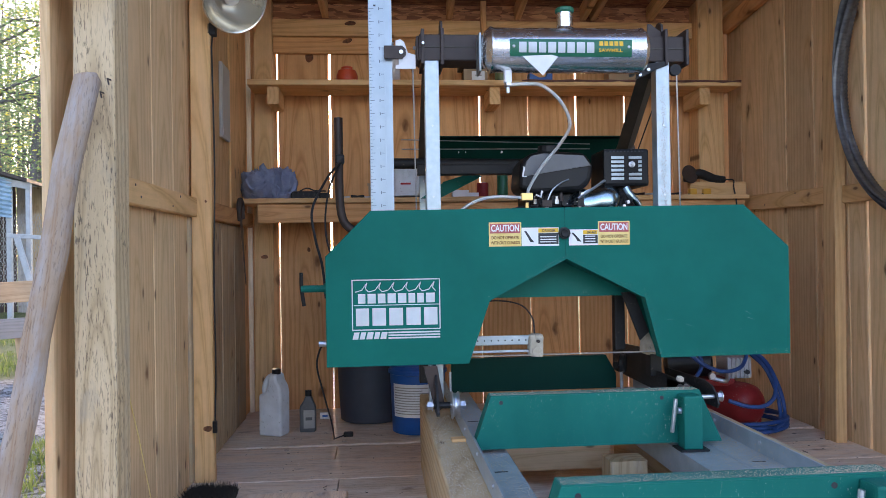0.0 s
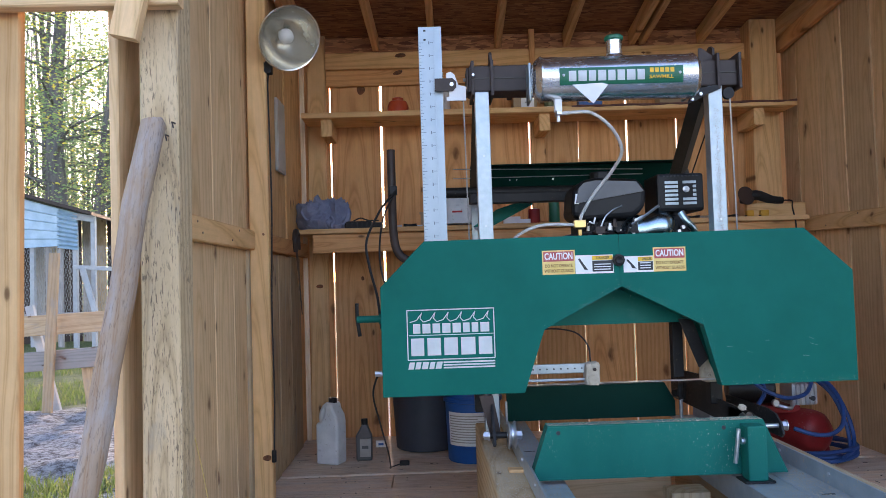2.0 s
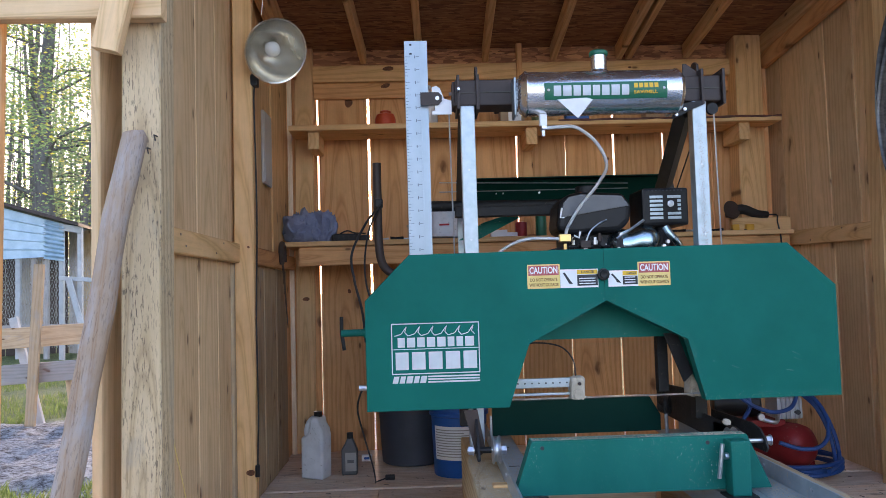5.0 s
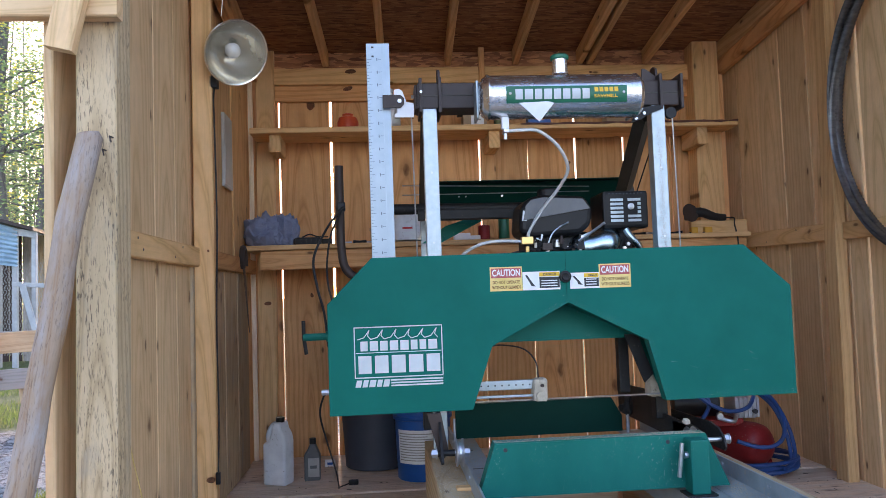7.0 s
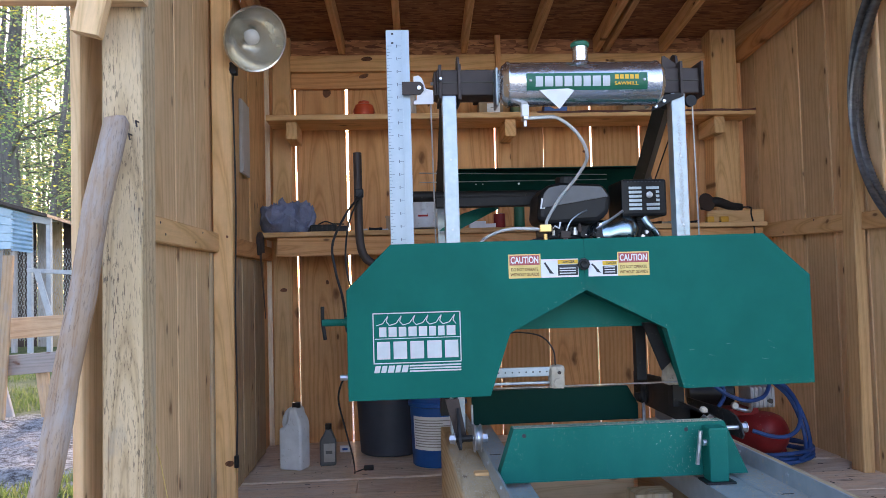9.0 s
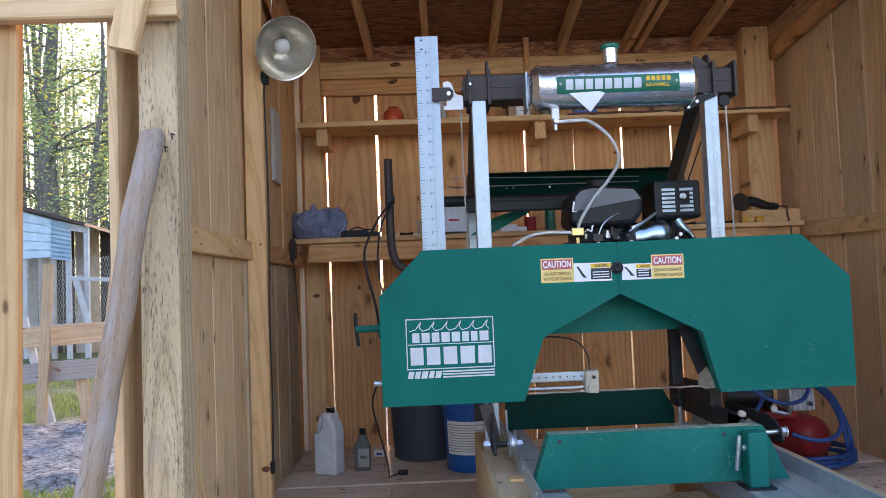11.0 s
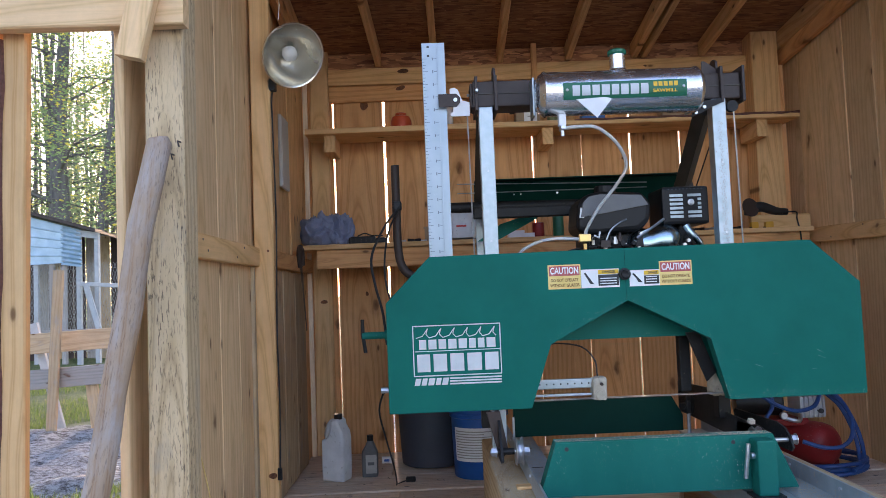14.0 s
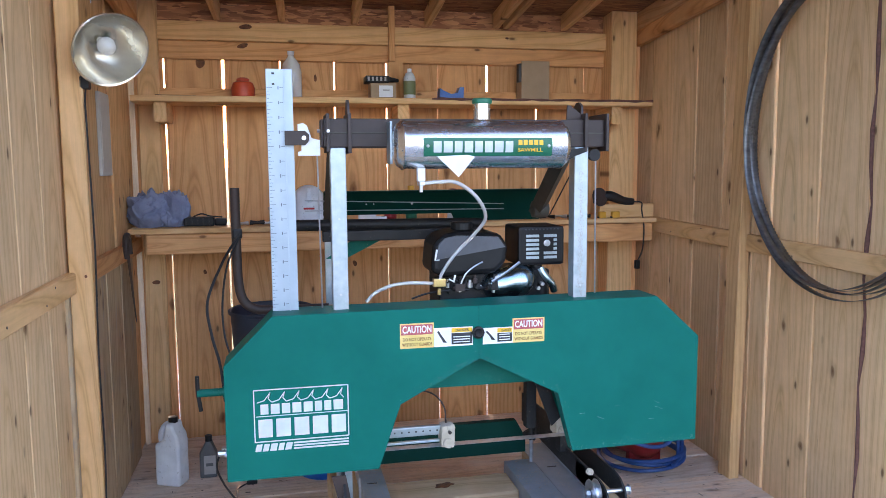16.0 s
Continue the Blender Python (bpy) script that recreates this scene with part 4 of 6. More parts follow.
part("pivot_knob", lathe(bmesh.new(), [(0.02, -0.036), (0.034, -0.030), (0.036, 0.0), (0.034, 0.030), (0.02, 0.036)], (0.965, 3.40, 1.285), (1, 0, 0), 18), OLIVE, mill, "", True)
part("brace_cable", T([(0.985, 3.02, 1.50), (1.00, 3.38, 1.26)], 0.0028, 6), RUBBER, mill)
strut = part("rear_strut", B(0.100, 0.132, 3.545, 3.565, 0.90, 1.25, 0.002), GALV, mill, "galvanised rear strut with bolts")
for z in (1.10, 1.182):
    part("strut_bolt", T([(0.121, 3.536, z), (0.121, 3.546, z)], 0.006, 6), ZINC, strut)
part("lift_cable", T([(0.966, 2.845, 1.49), (0.994, 2.90, 0.98)], 0.0028, 6), ZINC, mill)
part("lift_cable", T([(0.046, 2.87, 1.51), (0.052, 2.885, 0.98)], 0.0028, 6), ZINC, mill)

# height scale
sc = part("height_scale", B(-0.104, -0.024, 2.868, 2.872, 0.90, 1.762, 0.0015), RULERWHITE, mill, "pale aluminium inch scale with black marks")
part("scale_fold", B(-0.051, -0.047, 2.862, 2.868, 0.90, 1.758), RULERWHITE, sc)
part("scale_flange", B(-0.027, -0.024, 2.872, 2.905, 0.90, 1.760), RULERWHITE, sc)
for z in (1.748, 1.716):
    flat("scale_slot", -0.086, -0.078, z - 0.003, z + 0.003, 2.8678, INK, sc)
for k in range(62):
    z = 1.705 - k * 0.0112
    ln = 0.024 if k % 4 == 0 else (0.015 if k % 2 == 0 else 0.009)
    flat("scale_mark", -0.102, -0.102 + ln * 0.7, z, z + 0.0014, 2.8678, SCALEINK, sc)
    if k % 4 == 0:
        flat("scale_figure", -0.069, -0.066, z - 0.005, z + 0.005, 2.8678, SCALEINK, sc)
        flat("scale_mark", -0.064, -0.053, z, z + 0.0014, 2.8678, SCALEINK, sc)
arm = bmesh.new()
prism(arm, [(-0.012, 1.498), (0.055, 1.498), (0.055, 1.545), (0.030, 1.552), (0.016, 1.590), (0.004, 1.598), (-0.012, 1.594), (-0.012, 1.540), (-0.002, 1.540), (-0.002, 1.512), (-0.012, 1.510)], 2.855, 2.861)
part("scale_bracket", arm, PAPER, mill, "white stepped pointer bracket")
part("pointer", prism(bmesh.new(), [(-0.052, 1.530), (0.010, 1.530), (0.022, 1.543), (0.022, 1.562), (0.010, 1.574), (-0.052, 1.574)], 2.846, 2.853), STEEL_D, mill, "dark blue-grey pointer clip")
part("pointer_screw", T([(0.006, 2.840, 1.552), (0.006, 2.847, 1.552)], 0.007, 10), ZINC, mill)

# lubricant tank
c = (0.540, 2.725, 1.527)
tank = part("lubricant_tank", lathe(bmesh.new(), [(0.0, -0.272), (0.046, -0.272), (0.062, -0.266), (0.069, -0.256), (0.0755, -0.251), (0.0755, -0.246), (0.072, -0.241), (0.0725, 0.241), (0.0755, 0.246), (0.0755, 0.251), (0.069, 0.257), (0.062, 0.266), (0.046, 0.272), (0.0, 0.272)], c, (1, 0, 0), 48), ALU, mill, "brushed aluminium cylinder tank", True)
part("tank_bracket", B(0.262, 0.270, 2.77, 2.85, 1.47, 1.60, 0.003), GALV, tank)
part("tank_bracket", B(0.796, 0.806, 2.76, 2.85, 1.47, 1.60, 0.003), GALV, tank)
part("filler_neck", lathe(bmesh.new(), [(0.034, 0.062), (0.030, 0.072), (0.026, 0.076), (0.026, 0.128)], c, (0, 0, 1), 20), ALU, tank, "", True)
part("filler_cap", lathe(bmesh.new(), [(0.029, 0.124), (0.031, 0.128), (0.031, 0.136), (0.027, 0.140), (0.0, 0.141)], c, (0, 0, 1), 18), GREENINK, tank, "green cap")


def tank_patch(name, x0, x1, a0, a1, r, mat, parent, n=8):
    """A sheet that lies on the tank between the angles a0 and a1 (from level, towards the front)."""
    bm = bmesh.new()
    rows = []
    for i in range(n + 1):
        a = radians(a0 + (a1 - a0) * i / n)
        yy, zz = c[1] - r * math.cos(a), c[2] + r * math.sin(a)
        rows.append((bm.verts.new((x0, yy, zz)), bm.verts.new((x1, yy, zz))))
    for p, q in zip(rows, rows[1:]):
        bm.faces.new((p[0], p[1], q[1], q[0]))
    return part(name, bm, mat, parent)


lab = tank_patch("tank_label", 0.345, 0.742, -29, 15, 0.0732, GREENINK, tank)
lab["label"] = "green label with white and yellow name shapes"
r_ = random.Random(8)
x = 0.374
for k in range(8):
    w = r_.uniform(0.023, 0.027)
    tank_patch("name_block", x, x + w, -19, 7, 0.0738, FADEDWHITE, lab, 4)
    x += w + 0.0065
x = 0.634
for k in range(5):
    tank_patch("name_block", x, x + 0.0125, -2, 10, 0.0738, YELLOWINK, lab, 3)
    x += 0.0165
lettering("label_word", "SAWMILL", 0.632, c[1] - 0.0744, c[2] - 0.0225, 0.0115, YELLOWINK, lab, 0.078)
for x in (0.357, 0.731):
    part("label_rivet", lathe(bmesh.new(), [(0.005, 0.0), (0.003, 0.002), (0.0, 0.0025)], (x, c[1] - 0.0735, c[2] - 0.005), (0, -1, 0), 10), ZINC, lab)
dia = bmesh.new()
prism(dia, [(0.385, 1.492), (0.480, 1.496), (0.500, 1.490), (0.450, 1.430)], 2.6555, 2.6575)
part("hang_tag", dia, PAPER, tank, "white paper tag hanging askew")
part("valve_body", B(0.334, 0.358, 2.70, 2.725, 1.418, 1.458, 0.003), PAPER, tank)
part("valve_handle", B(0.338, 0.354, 2.69, 2.735, 1.405, 1.418, 0.002), ZINC, tank)
part("valve_tip", T([(0.346, 2.712, 1.418), (0.346, 2.712, 1.385)], 0.006, 8), ZINC, tank)
part("drip_hose", T(curve_pts([(0.355, 2.712, 1.412), (0.40, 2.712, 1.415), (0.46, 2.72, 1.412), (0.53, 2.75, 1.365), (0.572, 2.80, 1.30), (0.555, 2.86, 1.245), (0.50, 2.92, 1.17), (0.462, 2.96, 1.10), (0.458, 2.97, 1.072)]), 0.006, 10), HOSE, mill, "clear plastic hose", True)
part("drip_hose", T(curve_pts([(0.432, 2.97, 1.064), (0.35, 2.97, 1.068), (0.29, 2.98, 1.06), (0.235, 2.99, 1.035), (0.205, 2.995, 1.005)]), 0.006, 10), HOSE, mill, "clear plastic hose", True)
part("hose_tee", B(0.432, 0.474, 2.955, 2.985, 1.052, 1.080, 0.003), BRASS, mill, "brass valve block")

# engine
eng = bmesh.new()
prism(eng, [(0.430, 1.095), (0.440, 1.190), (0.465, 1.225), (0.520, 1.236), (0.680, 1.228), (0.710, 1.180), (0.700, 1.120), (0.660, 1.085), (0.48, 1.075)], 2.99, 3.19)
e_ = part("fuel_tank", eng, BLACKP, mill, "black moulded fuel tank")
md = e_.modifiers.new("round", "BEVEL")
md.width, md.segments = 0.022, 3
# Paler blue-grey panel; sky reflection on the tank is put into its colour.
part("tank_shoulder", prism(bmesh.new(), [(0.446, 1.142), (0.458, 1.196), (0.478, 1.216), (0.520, 1.224), (0.668, 1.216), (0.694, 1.180)], 2.983, 2.992), paint("sky_sheen_grey", (0.055, 0.060, 0.072), (0.085, 0.092, 0.108), 0.3, 0, 9, (0.16, 0.15, 0.13), 0.62, 90), e_)
part("fuel_cap", lathe(bmesh.new(), [(0.030, 0.0), (0.040, 0.004), (0.040, 0.026), (0.036, 0.030), (0.0, 0.031)], (0.560, 3.08, 1.235), (0, 0, 1), 16), BLACKP, e_)
part("tank_sticker", prism(bmesh.new(), [(0.441, 1.140), (0.458, 1.140), (0.462, 1.172), (0.447, 1.178)], 2.985, 2.989), PAPER, e_)
mf = part("muffler_guard", B(0.762, 0.935, 3.02, 3.20, 1.118, 1.258, 0.012), BLACKP, mill, "black louvred muffler guard")
for k in range(6):
    z = 1.142 + k * 0.0155
    for x0, x1 in ((0.790, 0.838), (0.856, 0.905)):
        if x0 > 0.85 and 2 <= k <= 4:
            x0, x1 = 0.893, 0.905
        flat("louvre", x0, x1, z, z + 0.0095, 3.0195, GALV, mf, 0.002)
part("muffler_bolt", lathe(bmesh.new(), [(0.012, 0), (0.012, 0.006), (0.007, 0.007), (0.007, 0.012)], (0.867, 3.019, 1.198), (0, -1, 0), 12), ZINC, mf)
for k in range(10):
    flat("vent_hole", 0.785 + k * 0.0135, 0.791 + k * 0.0135, 1.246, 1.250, 3.0195, INK, mf)
mf.matrix_basis = Matrix.Translation((-0.008, 0, -0.012))
part("exhaust_pipe", T(curve_pts([(0.835, 3.08, 1.12), (0.842, 3.07, 1.08), (0.850, 3.05, 1.05), (0.853, 3.05, 0.99)]), 0.022, 12), STEEL_B, mill, "", True)
ch = bmesh.new()
lobe = [(0.626, 0.010, 1.026), (0.632, 0.032, 1.028), (0.646, 0.048, 1.032), (0.668, 0.059, 1.036), (0.692, 0.060, 1.040), (0.712, 0.053, 1.044), (0.730, 0.056, 1.047), (0.750, 0.064, 1.049), (0.772, 0.065, 1.047), (0.792, 0.056, 1.042), (0.804, 0.040, 1.036), (0.810, 0.012, 1.032)]
tube(ch, [(x, 3.045, z) for x, r, z in lobe], [r for x, r, z in lobe], 28)
e_ = part("air_shroud", ch, CHROME, mill, "shiny chromed engine shroud", True, 70)
for x, z in ((0.660, 1.075), (0.815, 1.03), (0.83, 1.045)):
    part("shroud_bolt", T([(x, 2.975, z), (x, 2.992, z)], 0.007, 6), ZINC, e_)
part("shroud_flange", prism(bmesh.new(), [(0.648, 1.02), (0.650, 1.062), (0.668, 1.084), (0.690, 1.094), (0.694, 1.088), (0.672, 1.074), (0.658, 1.056), (0.656, 1.02)], 2.985, 3.00), CHROME, e_)
part("shroud_strap", T([(0.645, 2.98, 1.06), (0.70, 2.975, 1.095), (0.745, 2.98, 1.125)], 0.0055, 6), ZINC, mill)
part("engine_block", B(0.47, 0.88, 3.04, 3.24, 0.93, 1.09, 0.012), STEEL_B, mill)
rc = random.Random(17)
for k in range(26):
    x, z = 0.478 + 0.0066 * k + rc.uniform(-0.004, 0.004), rc.uniform(1.022, 1.062)
    m_ = (STEEL_B, BLACKP, ZINC, STEEL_B, BLACKP, STEEL_D)[k % 6]
    r0 = rc.uniform(0.004, 0.010)
    ax_ = rc.choice(((0, 1, 0), (1, 0, 0), (0, 0, 1)))
    L = rc.uniform(0.012, 0.03)
    a_ = Vector((x, 2.985 + rc.uniform(0, 0.03), z))
    part("carburettor_piece", T([a_, a_ + Vector(ax_) * L * 0.6, a_ + Vector(ax_) * L * 0.6, a_ + Vector(ax_) * L], [r0, r0, r0 * 0.6, r0 * 0.6], 8), m_, mill)
part("choke_lever", B(0.512, 0.548, 2.978, 2.984, 1.030, 1.056, 0.002), STEEL_D, mill)
part("choke_lever", T([(0.490, 2.98, 1.075), (0.506, 2.975, 1.066), (0.512, 2.98, 1.088)], 0.004, 6), PAPER, mill)
part("brass_jet", T([(0.452, 2.962, 1.045), (0.452, 2.962, 1.025)], 0.007, 8), BRASS, mill)
part("engine_bracket", prism(bmesh.new(), [(0.640, 1.03), (0.650, 1.085), (0.662, 1.085), (0.668, 1.03)], 2.978, 2.983), STEEL_B, mill)
part("muffler_elbow", T(curve_pts([(0.83, 3.0, 1.10), (0.845, 2.99, 1.07), (0.87, 2.99, 1.04), (0.88, 2.995, 1.015)]), 0.013, 10), CHROME, mill, "", True)
part("throttle_wire", T(curve_pts([(0.532, 2.985, 1.05), (0.55, 2.98, 1.09), (0.58, 2.98, 1.115), (0.612, 2.985, 1.13)]), 0.003, 6), ZINC, mill)
part("fuel_line", T(curve_pts([(0.36, 2.99, 1.01), (0.42, 2.985, 1.028), (0.50, 2.985, 1.035)]), 0.0035, 6), RUBBER, mill)
part("fuel_line", T(curve_pts([(0.486, 2.985, 1.06), (0.50, 2.98, 1.075), (0.52, 2.98, 1.066)]), 0.0035, 6), RUBBER, mill)
part("motor_plate", B(0.15, 1.0, 2.945, 3.28, 0.905, 0.925, 0.003), STEEL_B, mill)

# crank pipe and tension handle
part("push_handle", T(curve_pts([(-0.226, 3.2, 1.392), (-0.226, 3.2, 1.25), (-0.225, 3.2, 1.08), (-0.212, 3.2, 1.00), (-0.175, 3.2, 0.963), (-0.11, 3.2, 0.955), (0.09, 3.2, 0.953)]), 0.0165, 14), STEEL_D, mill, "bent dark steel push handle", True)
part("throttle_cable", T(curve_pts([(-0.210, 3.18, 1.235), (-0.235, 3.16, 1.20), (-0.27, 3.08, 1.14), (-0.312, 2.99, 1.03), (-0.30, 2.95, 0.93), (-0.275, 2.93, 0.83), (-0.262, 2.90, 0.72)]), 0.0045, 8), RUBBER, mill)
part("throttle_cable", T(curve_pts([(-0.215, 3.18, 1.22), (-0.255, 3.12, 1.13), (-0.268, 3.03, 1.02), (-0.262, 2.97, 0.93), (-0.24, 2.93, 0.85)]), 0.0035, 8), RUBBER, mill)
part("throttle_lever", B(-0.238, -0.205, 3.175, 3.20, 1.215, 1.25, 0.006), BLACKP, mill)
hb = part("tension_handle", T([(-0.345, 2.895, 0.754), (-0.24, 2.895, 0.754)], 0.0125, 14), GREEN_D, mill, "green tension screw with a tee bar")
part("tee_bar", T([(-0.344, 2.895, 0.810), (-0.344, 2.895, 0.755), (-0.336, 2.895, 0.696)], 0.0065, 10), STEEL_B, hb)
part("screw_collar", T([(-0.268, 2.895, 0.754), (-0.256, 2.895, 0.754)], 0.018, 14), GREEN_D, hb)
part("charger_cable", T(curve_pts([(-0.268, 2.885, 0.565), (-0.285, 2.90, 0.545), (-0.30, 2.95, 0.48), (-0.29, 3.10, 0.36), (-0.28, 3.4, 0.18), (-0.29, 3.7, 0.05), (-0.30, 3.90, 0.0), (-0.25, 3.97, 0.0)]), 0.0034, 8), RUBBER, mill)
part("charger_plug", B(-0.262, -0.215, 3.96, 3.99, -0.012, 0.012, 0.006), BLACKP, mill)

# blade, guide blocks and arm
blade_ = part("band_blade", B(0.20, 0.90, 2.855, 2.887, 0.5125, 0.5137), ZINC, mill, "thin steel band blade")
arm_ = part("guide_arm", B(0.20, 0.452, 2.872, 2.892, 0.548, 0.580, 0.003), GALV, mill, "perforated galvanised guide arm")
for k in range(9):
    flat("arm_hole", 0.228 + k * 0.024, 0.233 + k * 0.024, 0.562, 0.567, 2.8718, INK, arm_)
lower_bar = part("arm_lower_bar", B(0.20, 0.452, 2.875, 2.890, 0.522, 0.530, 0.002), GALV, mill)
guides = []
for x0, x1, z0, z1 in ((0.432, 0.482, 0.506, 0.584), (0.820, 0.872, 0.498, 0.585)):
    bm = B(x0, x1, 2.85, 2.91, z0, z1, 0.012)
    bmesh.ops.subdivide_edges(bm, edges=bm.edges, cuts=3, use_grid_fill=True)
    for v in bm.verts:
        v.co += Vector((noise.noise(v.co * 60), noise.noise(v.co * 60 + Vector((5, 0, 0))), noise.noise(v.co * 60 + Vector((0, 9, 0))))) * 0.0045
    gb = part("blade_guide_block", bm, DUSTBLOCK, mill, "guide block caked in pale sawdust", True)
    guides.append(gb)
    part("guide_roller", T([((x0 + x1) / 2, 2.842, z0 + 0.020), ((x0 + x1) / 2, 2.870, z0 + 0.020)], 0.017, 14), DUSTBLOCK, gb)
    part("guide_bolt", T([((x0 + x1) / 2 + 0.004, 2.842, z1 - 0.022), ((x0 + x1) / 2 + 0.004, 2.86, z1 - 0.022)], 0.006, 8), STEEL_D, gb)
guide_wire = part("guide_wire", T(curve_pts([(0.455, 2.88, 0.585), (0.45, 2.89, 0.64), (0.41, 2.90, 0.685), (0.33, 2.91, 0.700), (0.27, 2.92, 0.69)]), 0.003, 6), STEEL_D, mill)
set_back = Matrix.Translation((-0.083, 0.268, 0.888)) @ Matrix.Scale(1.024, 4) @ Matrix.Translation((0.083, -0.268, -0.888))
for o in (arm_, lower_bar, guides[0], guide_wire, blade_):
    o.matrix_basis = set_back
guides[1].matrix_basis = Matrix.Translation((0.057, 0.112, -0.010))
part("guide_post", B(0.790, 0.828, 3.03, 3.07, 0.50, 0.72, 0.003), STEEL_B, mill)
part("guide_hanger", prism(bmesh.new(), [(0.775, 0.72), (0.82, 0.72), (0.872, 0.58), (0.84, 0.55)], 2.90, 2.912), STEEL_B, mill)

# carriage feet: brackets, axles and grooved wheels
for x, s in ((0.108, -1), (0.905, 1)):
    px = 0.100 if s < 0 else 0.945
    br = part("wheel_bracket", prism(bmesh.new(), [(2.66, 0.36), (2.70, 0.42), (2.80, 0.52), (2.92, 0.52), (2.92, 0.35), (2.68, 0.35)] if s < 0 else [(2.67, 0.36), (2.70, 0.41), (2.92, 0.41), (2.92, 0.35), (2.68, 0.35)], px - 0.004, px + 0.004, "x"), STEEL_B, mill)
    yy, a0, a1, wx = 2.71, 0.066, 0.190, 0.158
    if s > 0:
        a0, a1, wx = 0.888, 1.046, 0.918
    part("axle_bolt", T([(a0, yy, 0.380), (a1, yy, 0.380)], 0.0075, 10), ZINC, br)
    for nx in (a0 + 0.010, a1 - 0.010):
        part("axle_nut", T([(nx - 0.007, yy, 0.380), (nx + 0.007, yy, 0.380)], 0.0145, 6), ZINC, br)
        part("axle_washer", T([(nx + 0.007, yy, 0.380), (nx + 0.0095, yy, 0.380)], 0.018, 16), ZINC, br)
    part("axle_spacer", T([(a0 + 0.022, yy, 0.380), (wx - 0.016, yy, 0.380)], 0.0105, 12), STEEL_B, br)
    part("track_wheel", lathe(bmesh.new(), [(0.010, -0.013), (0.043, -0.013), (0.045, -0.010), (0.036, -0.003), (0.036, 0.003), (0.045, 0.010), (0.043, 0.013), (0.010, 0.013)], (wx, yy, 0.380), (1, 0, 0), 28), ZINC, br, "grooved steel track wheel", True)
part("bracket_plate", prism(bmesh.new(), [(0.060, 0.50), (0.105, 0.50), (0.128, 0.37), (0.100, 0.345), (0.088, 0.39)], 2.752, 2.757), STEEL_D, mill)
part("lock_pin", T([(0.150, 2.78, 0.40), (0.150, 2.78, 0.475)], 0.004, 8), ZINC, mill)
side = [(3.55, 0.346), (3.55, 0.470), (3.07, 0.492), (3.03, 0.420), (2.74, 0.420), (2.69, 0.412), (2.655, 0.392), (2.645, 0.365), (2.658, 0.346)]
part("carriage_side", prism(bmesh.new(), side, 0.941, 0.947, "x"), DUSTSTEEL, mill, "long black carriage plate caked with sawdust")
outer_side = [(3.14, 0.346), (3.14, 0.414), (2.79, 0.423), (2.73, 0.414), (2.690, 0.388), (2.678, 0.360), (2.690, 0.346)]
plate_ = part("carriage_side", prism(bmesh.new(), outer_side, 1.019, 1.025, "x"), DUSTSTEEL, mill, "long black carriage plate caked with sawdust")
part("plate_tag", B(1.0255, 1.0285, 2.70, 2.735, 0.362, 0.386), PAPER, plate_)
part("wheel_dust", lathe(bmesh.new(), [(0.006, 0.0), (0.014, 0.006), (0.012, 0.016), (0.004, 0.020)], (0.922, 2.76, 0.424), (0.2, -0.3, 1), 9), DUSTBLOCK, mill)
part("lower_beam", prism(bmesh.new(), [(0.20, 0.315), (0.20, 0.448), (0.826, 0.448), (0.866, 0.376), (0.866, 0.315)], 3.27, 3.30), GREEN_S, mill, "green lower frame plate with shade in its colour")
part("adjuster_wheel", lathe(bmesh.new(), [(0.01, -0.012), (0.034, -0.012), (0.038, -0.008), (0.034, -0.003), (0.034, 0.003), (0.038, 0.008), (0.034, 0.012), (0.01, 0.012)], (0.872, 3.20, 0.425), (1, -0.5, 0), 20), STEEL_B, mill, "", True)
part("adjuster_nut", T([(0.835, 3.18, 0.420), (0.865, 3.20, 0.424)], 0.014, 6), STEEL_B, mill)
part("adjuster_bolt", T([(0.866, 3.20, 0.30), (0.866, 3.20, 0.40)], 0.007, 8), ZINC, mill)

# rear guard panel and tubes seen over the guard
rg = part("rear_guard", prism(bmesh.new(), [(0.10, 1.285), (0.10, 1.385), (1.02, 1.387), (1.05, 1.35), (1.04, 1.25), (0.66, 1.25), (0.64, 1.285)], 3.60, 3.604), GREEN_S, mill, "green rear guard panel with shade in its colour")
# Leaned forward so the panel catches less sky and looks darker.
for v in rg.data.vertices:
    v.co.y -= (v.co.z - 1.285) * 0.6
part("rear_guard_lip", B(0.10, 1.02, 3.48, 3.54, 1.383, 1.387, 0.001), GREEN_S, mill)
for k, x in enumerate((0.275, 0.305, 0.465)):
    part("rear_guard_bolt", T([(x, 3.567, 1.33), (x, 3.575, 1.33)], 0.005 if k == 2 else 0.003, 8), ZINC, mill)
part("feed_shaft", T([(-0.02, 3.40, 1.262), (0.72, 3.40, 1.255)], 0.022, 14), STEEL_B, mill, "", True)
part("feed_shaft_cap", T([(-0.035, 3.40, 1.262), (-0.018, 3.40, 1.262)], 0.027, 14), STEEL_B, mill, "", True)
part("support_tube", B(0.08, 0.70, 3.30, 3.35, 1.205, 1.245, 0.004), STEEL_B, mill)
part("gusset_arm", prism(bmesh.new(), [(0.10, 1.10), (0.18, 1.10), (0.36, 1.19), (0.33, 1.21), (0.20, 1.17)], 3.46, 3.47), GREEN_D, mill)
for za, zb in ((1.335, 1.312), (1.296, 1.292)):
    part("lift_cable", T([(0.02, 3.38, za), (0.80, 3.36, zb)], 0.0022, 6), ZINC, mill)

for o in mill.children:
    if o.name.split(".")[0] in ("rear_guard", "rear_guard_lip", "rear_guard_bolt", "feed_shaft", "feed_shaft_cap", "support_tube"):
        o.matrix_basis = Matrix.Translation((0, 0, -0.022))

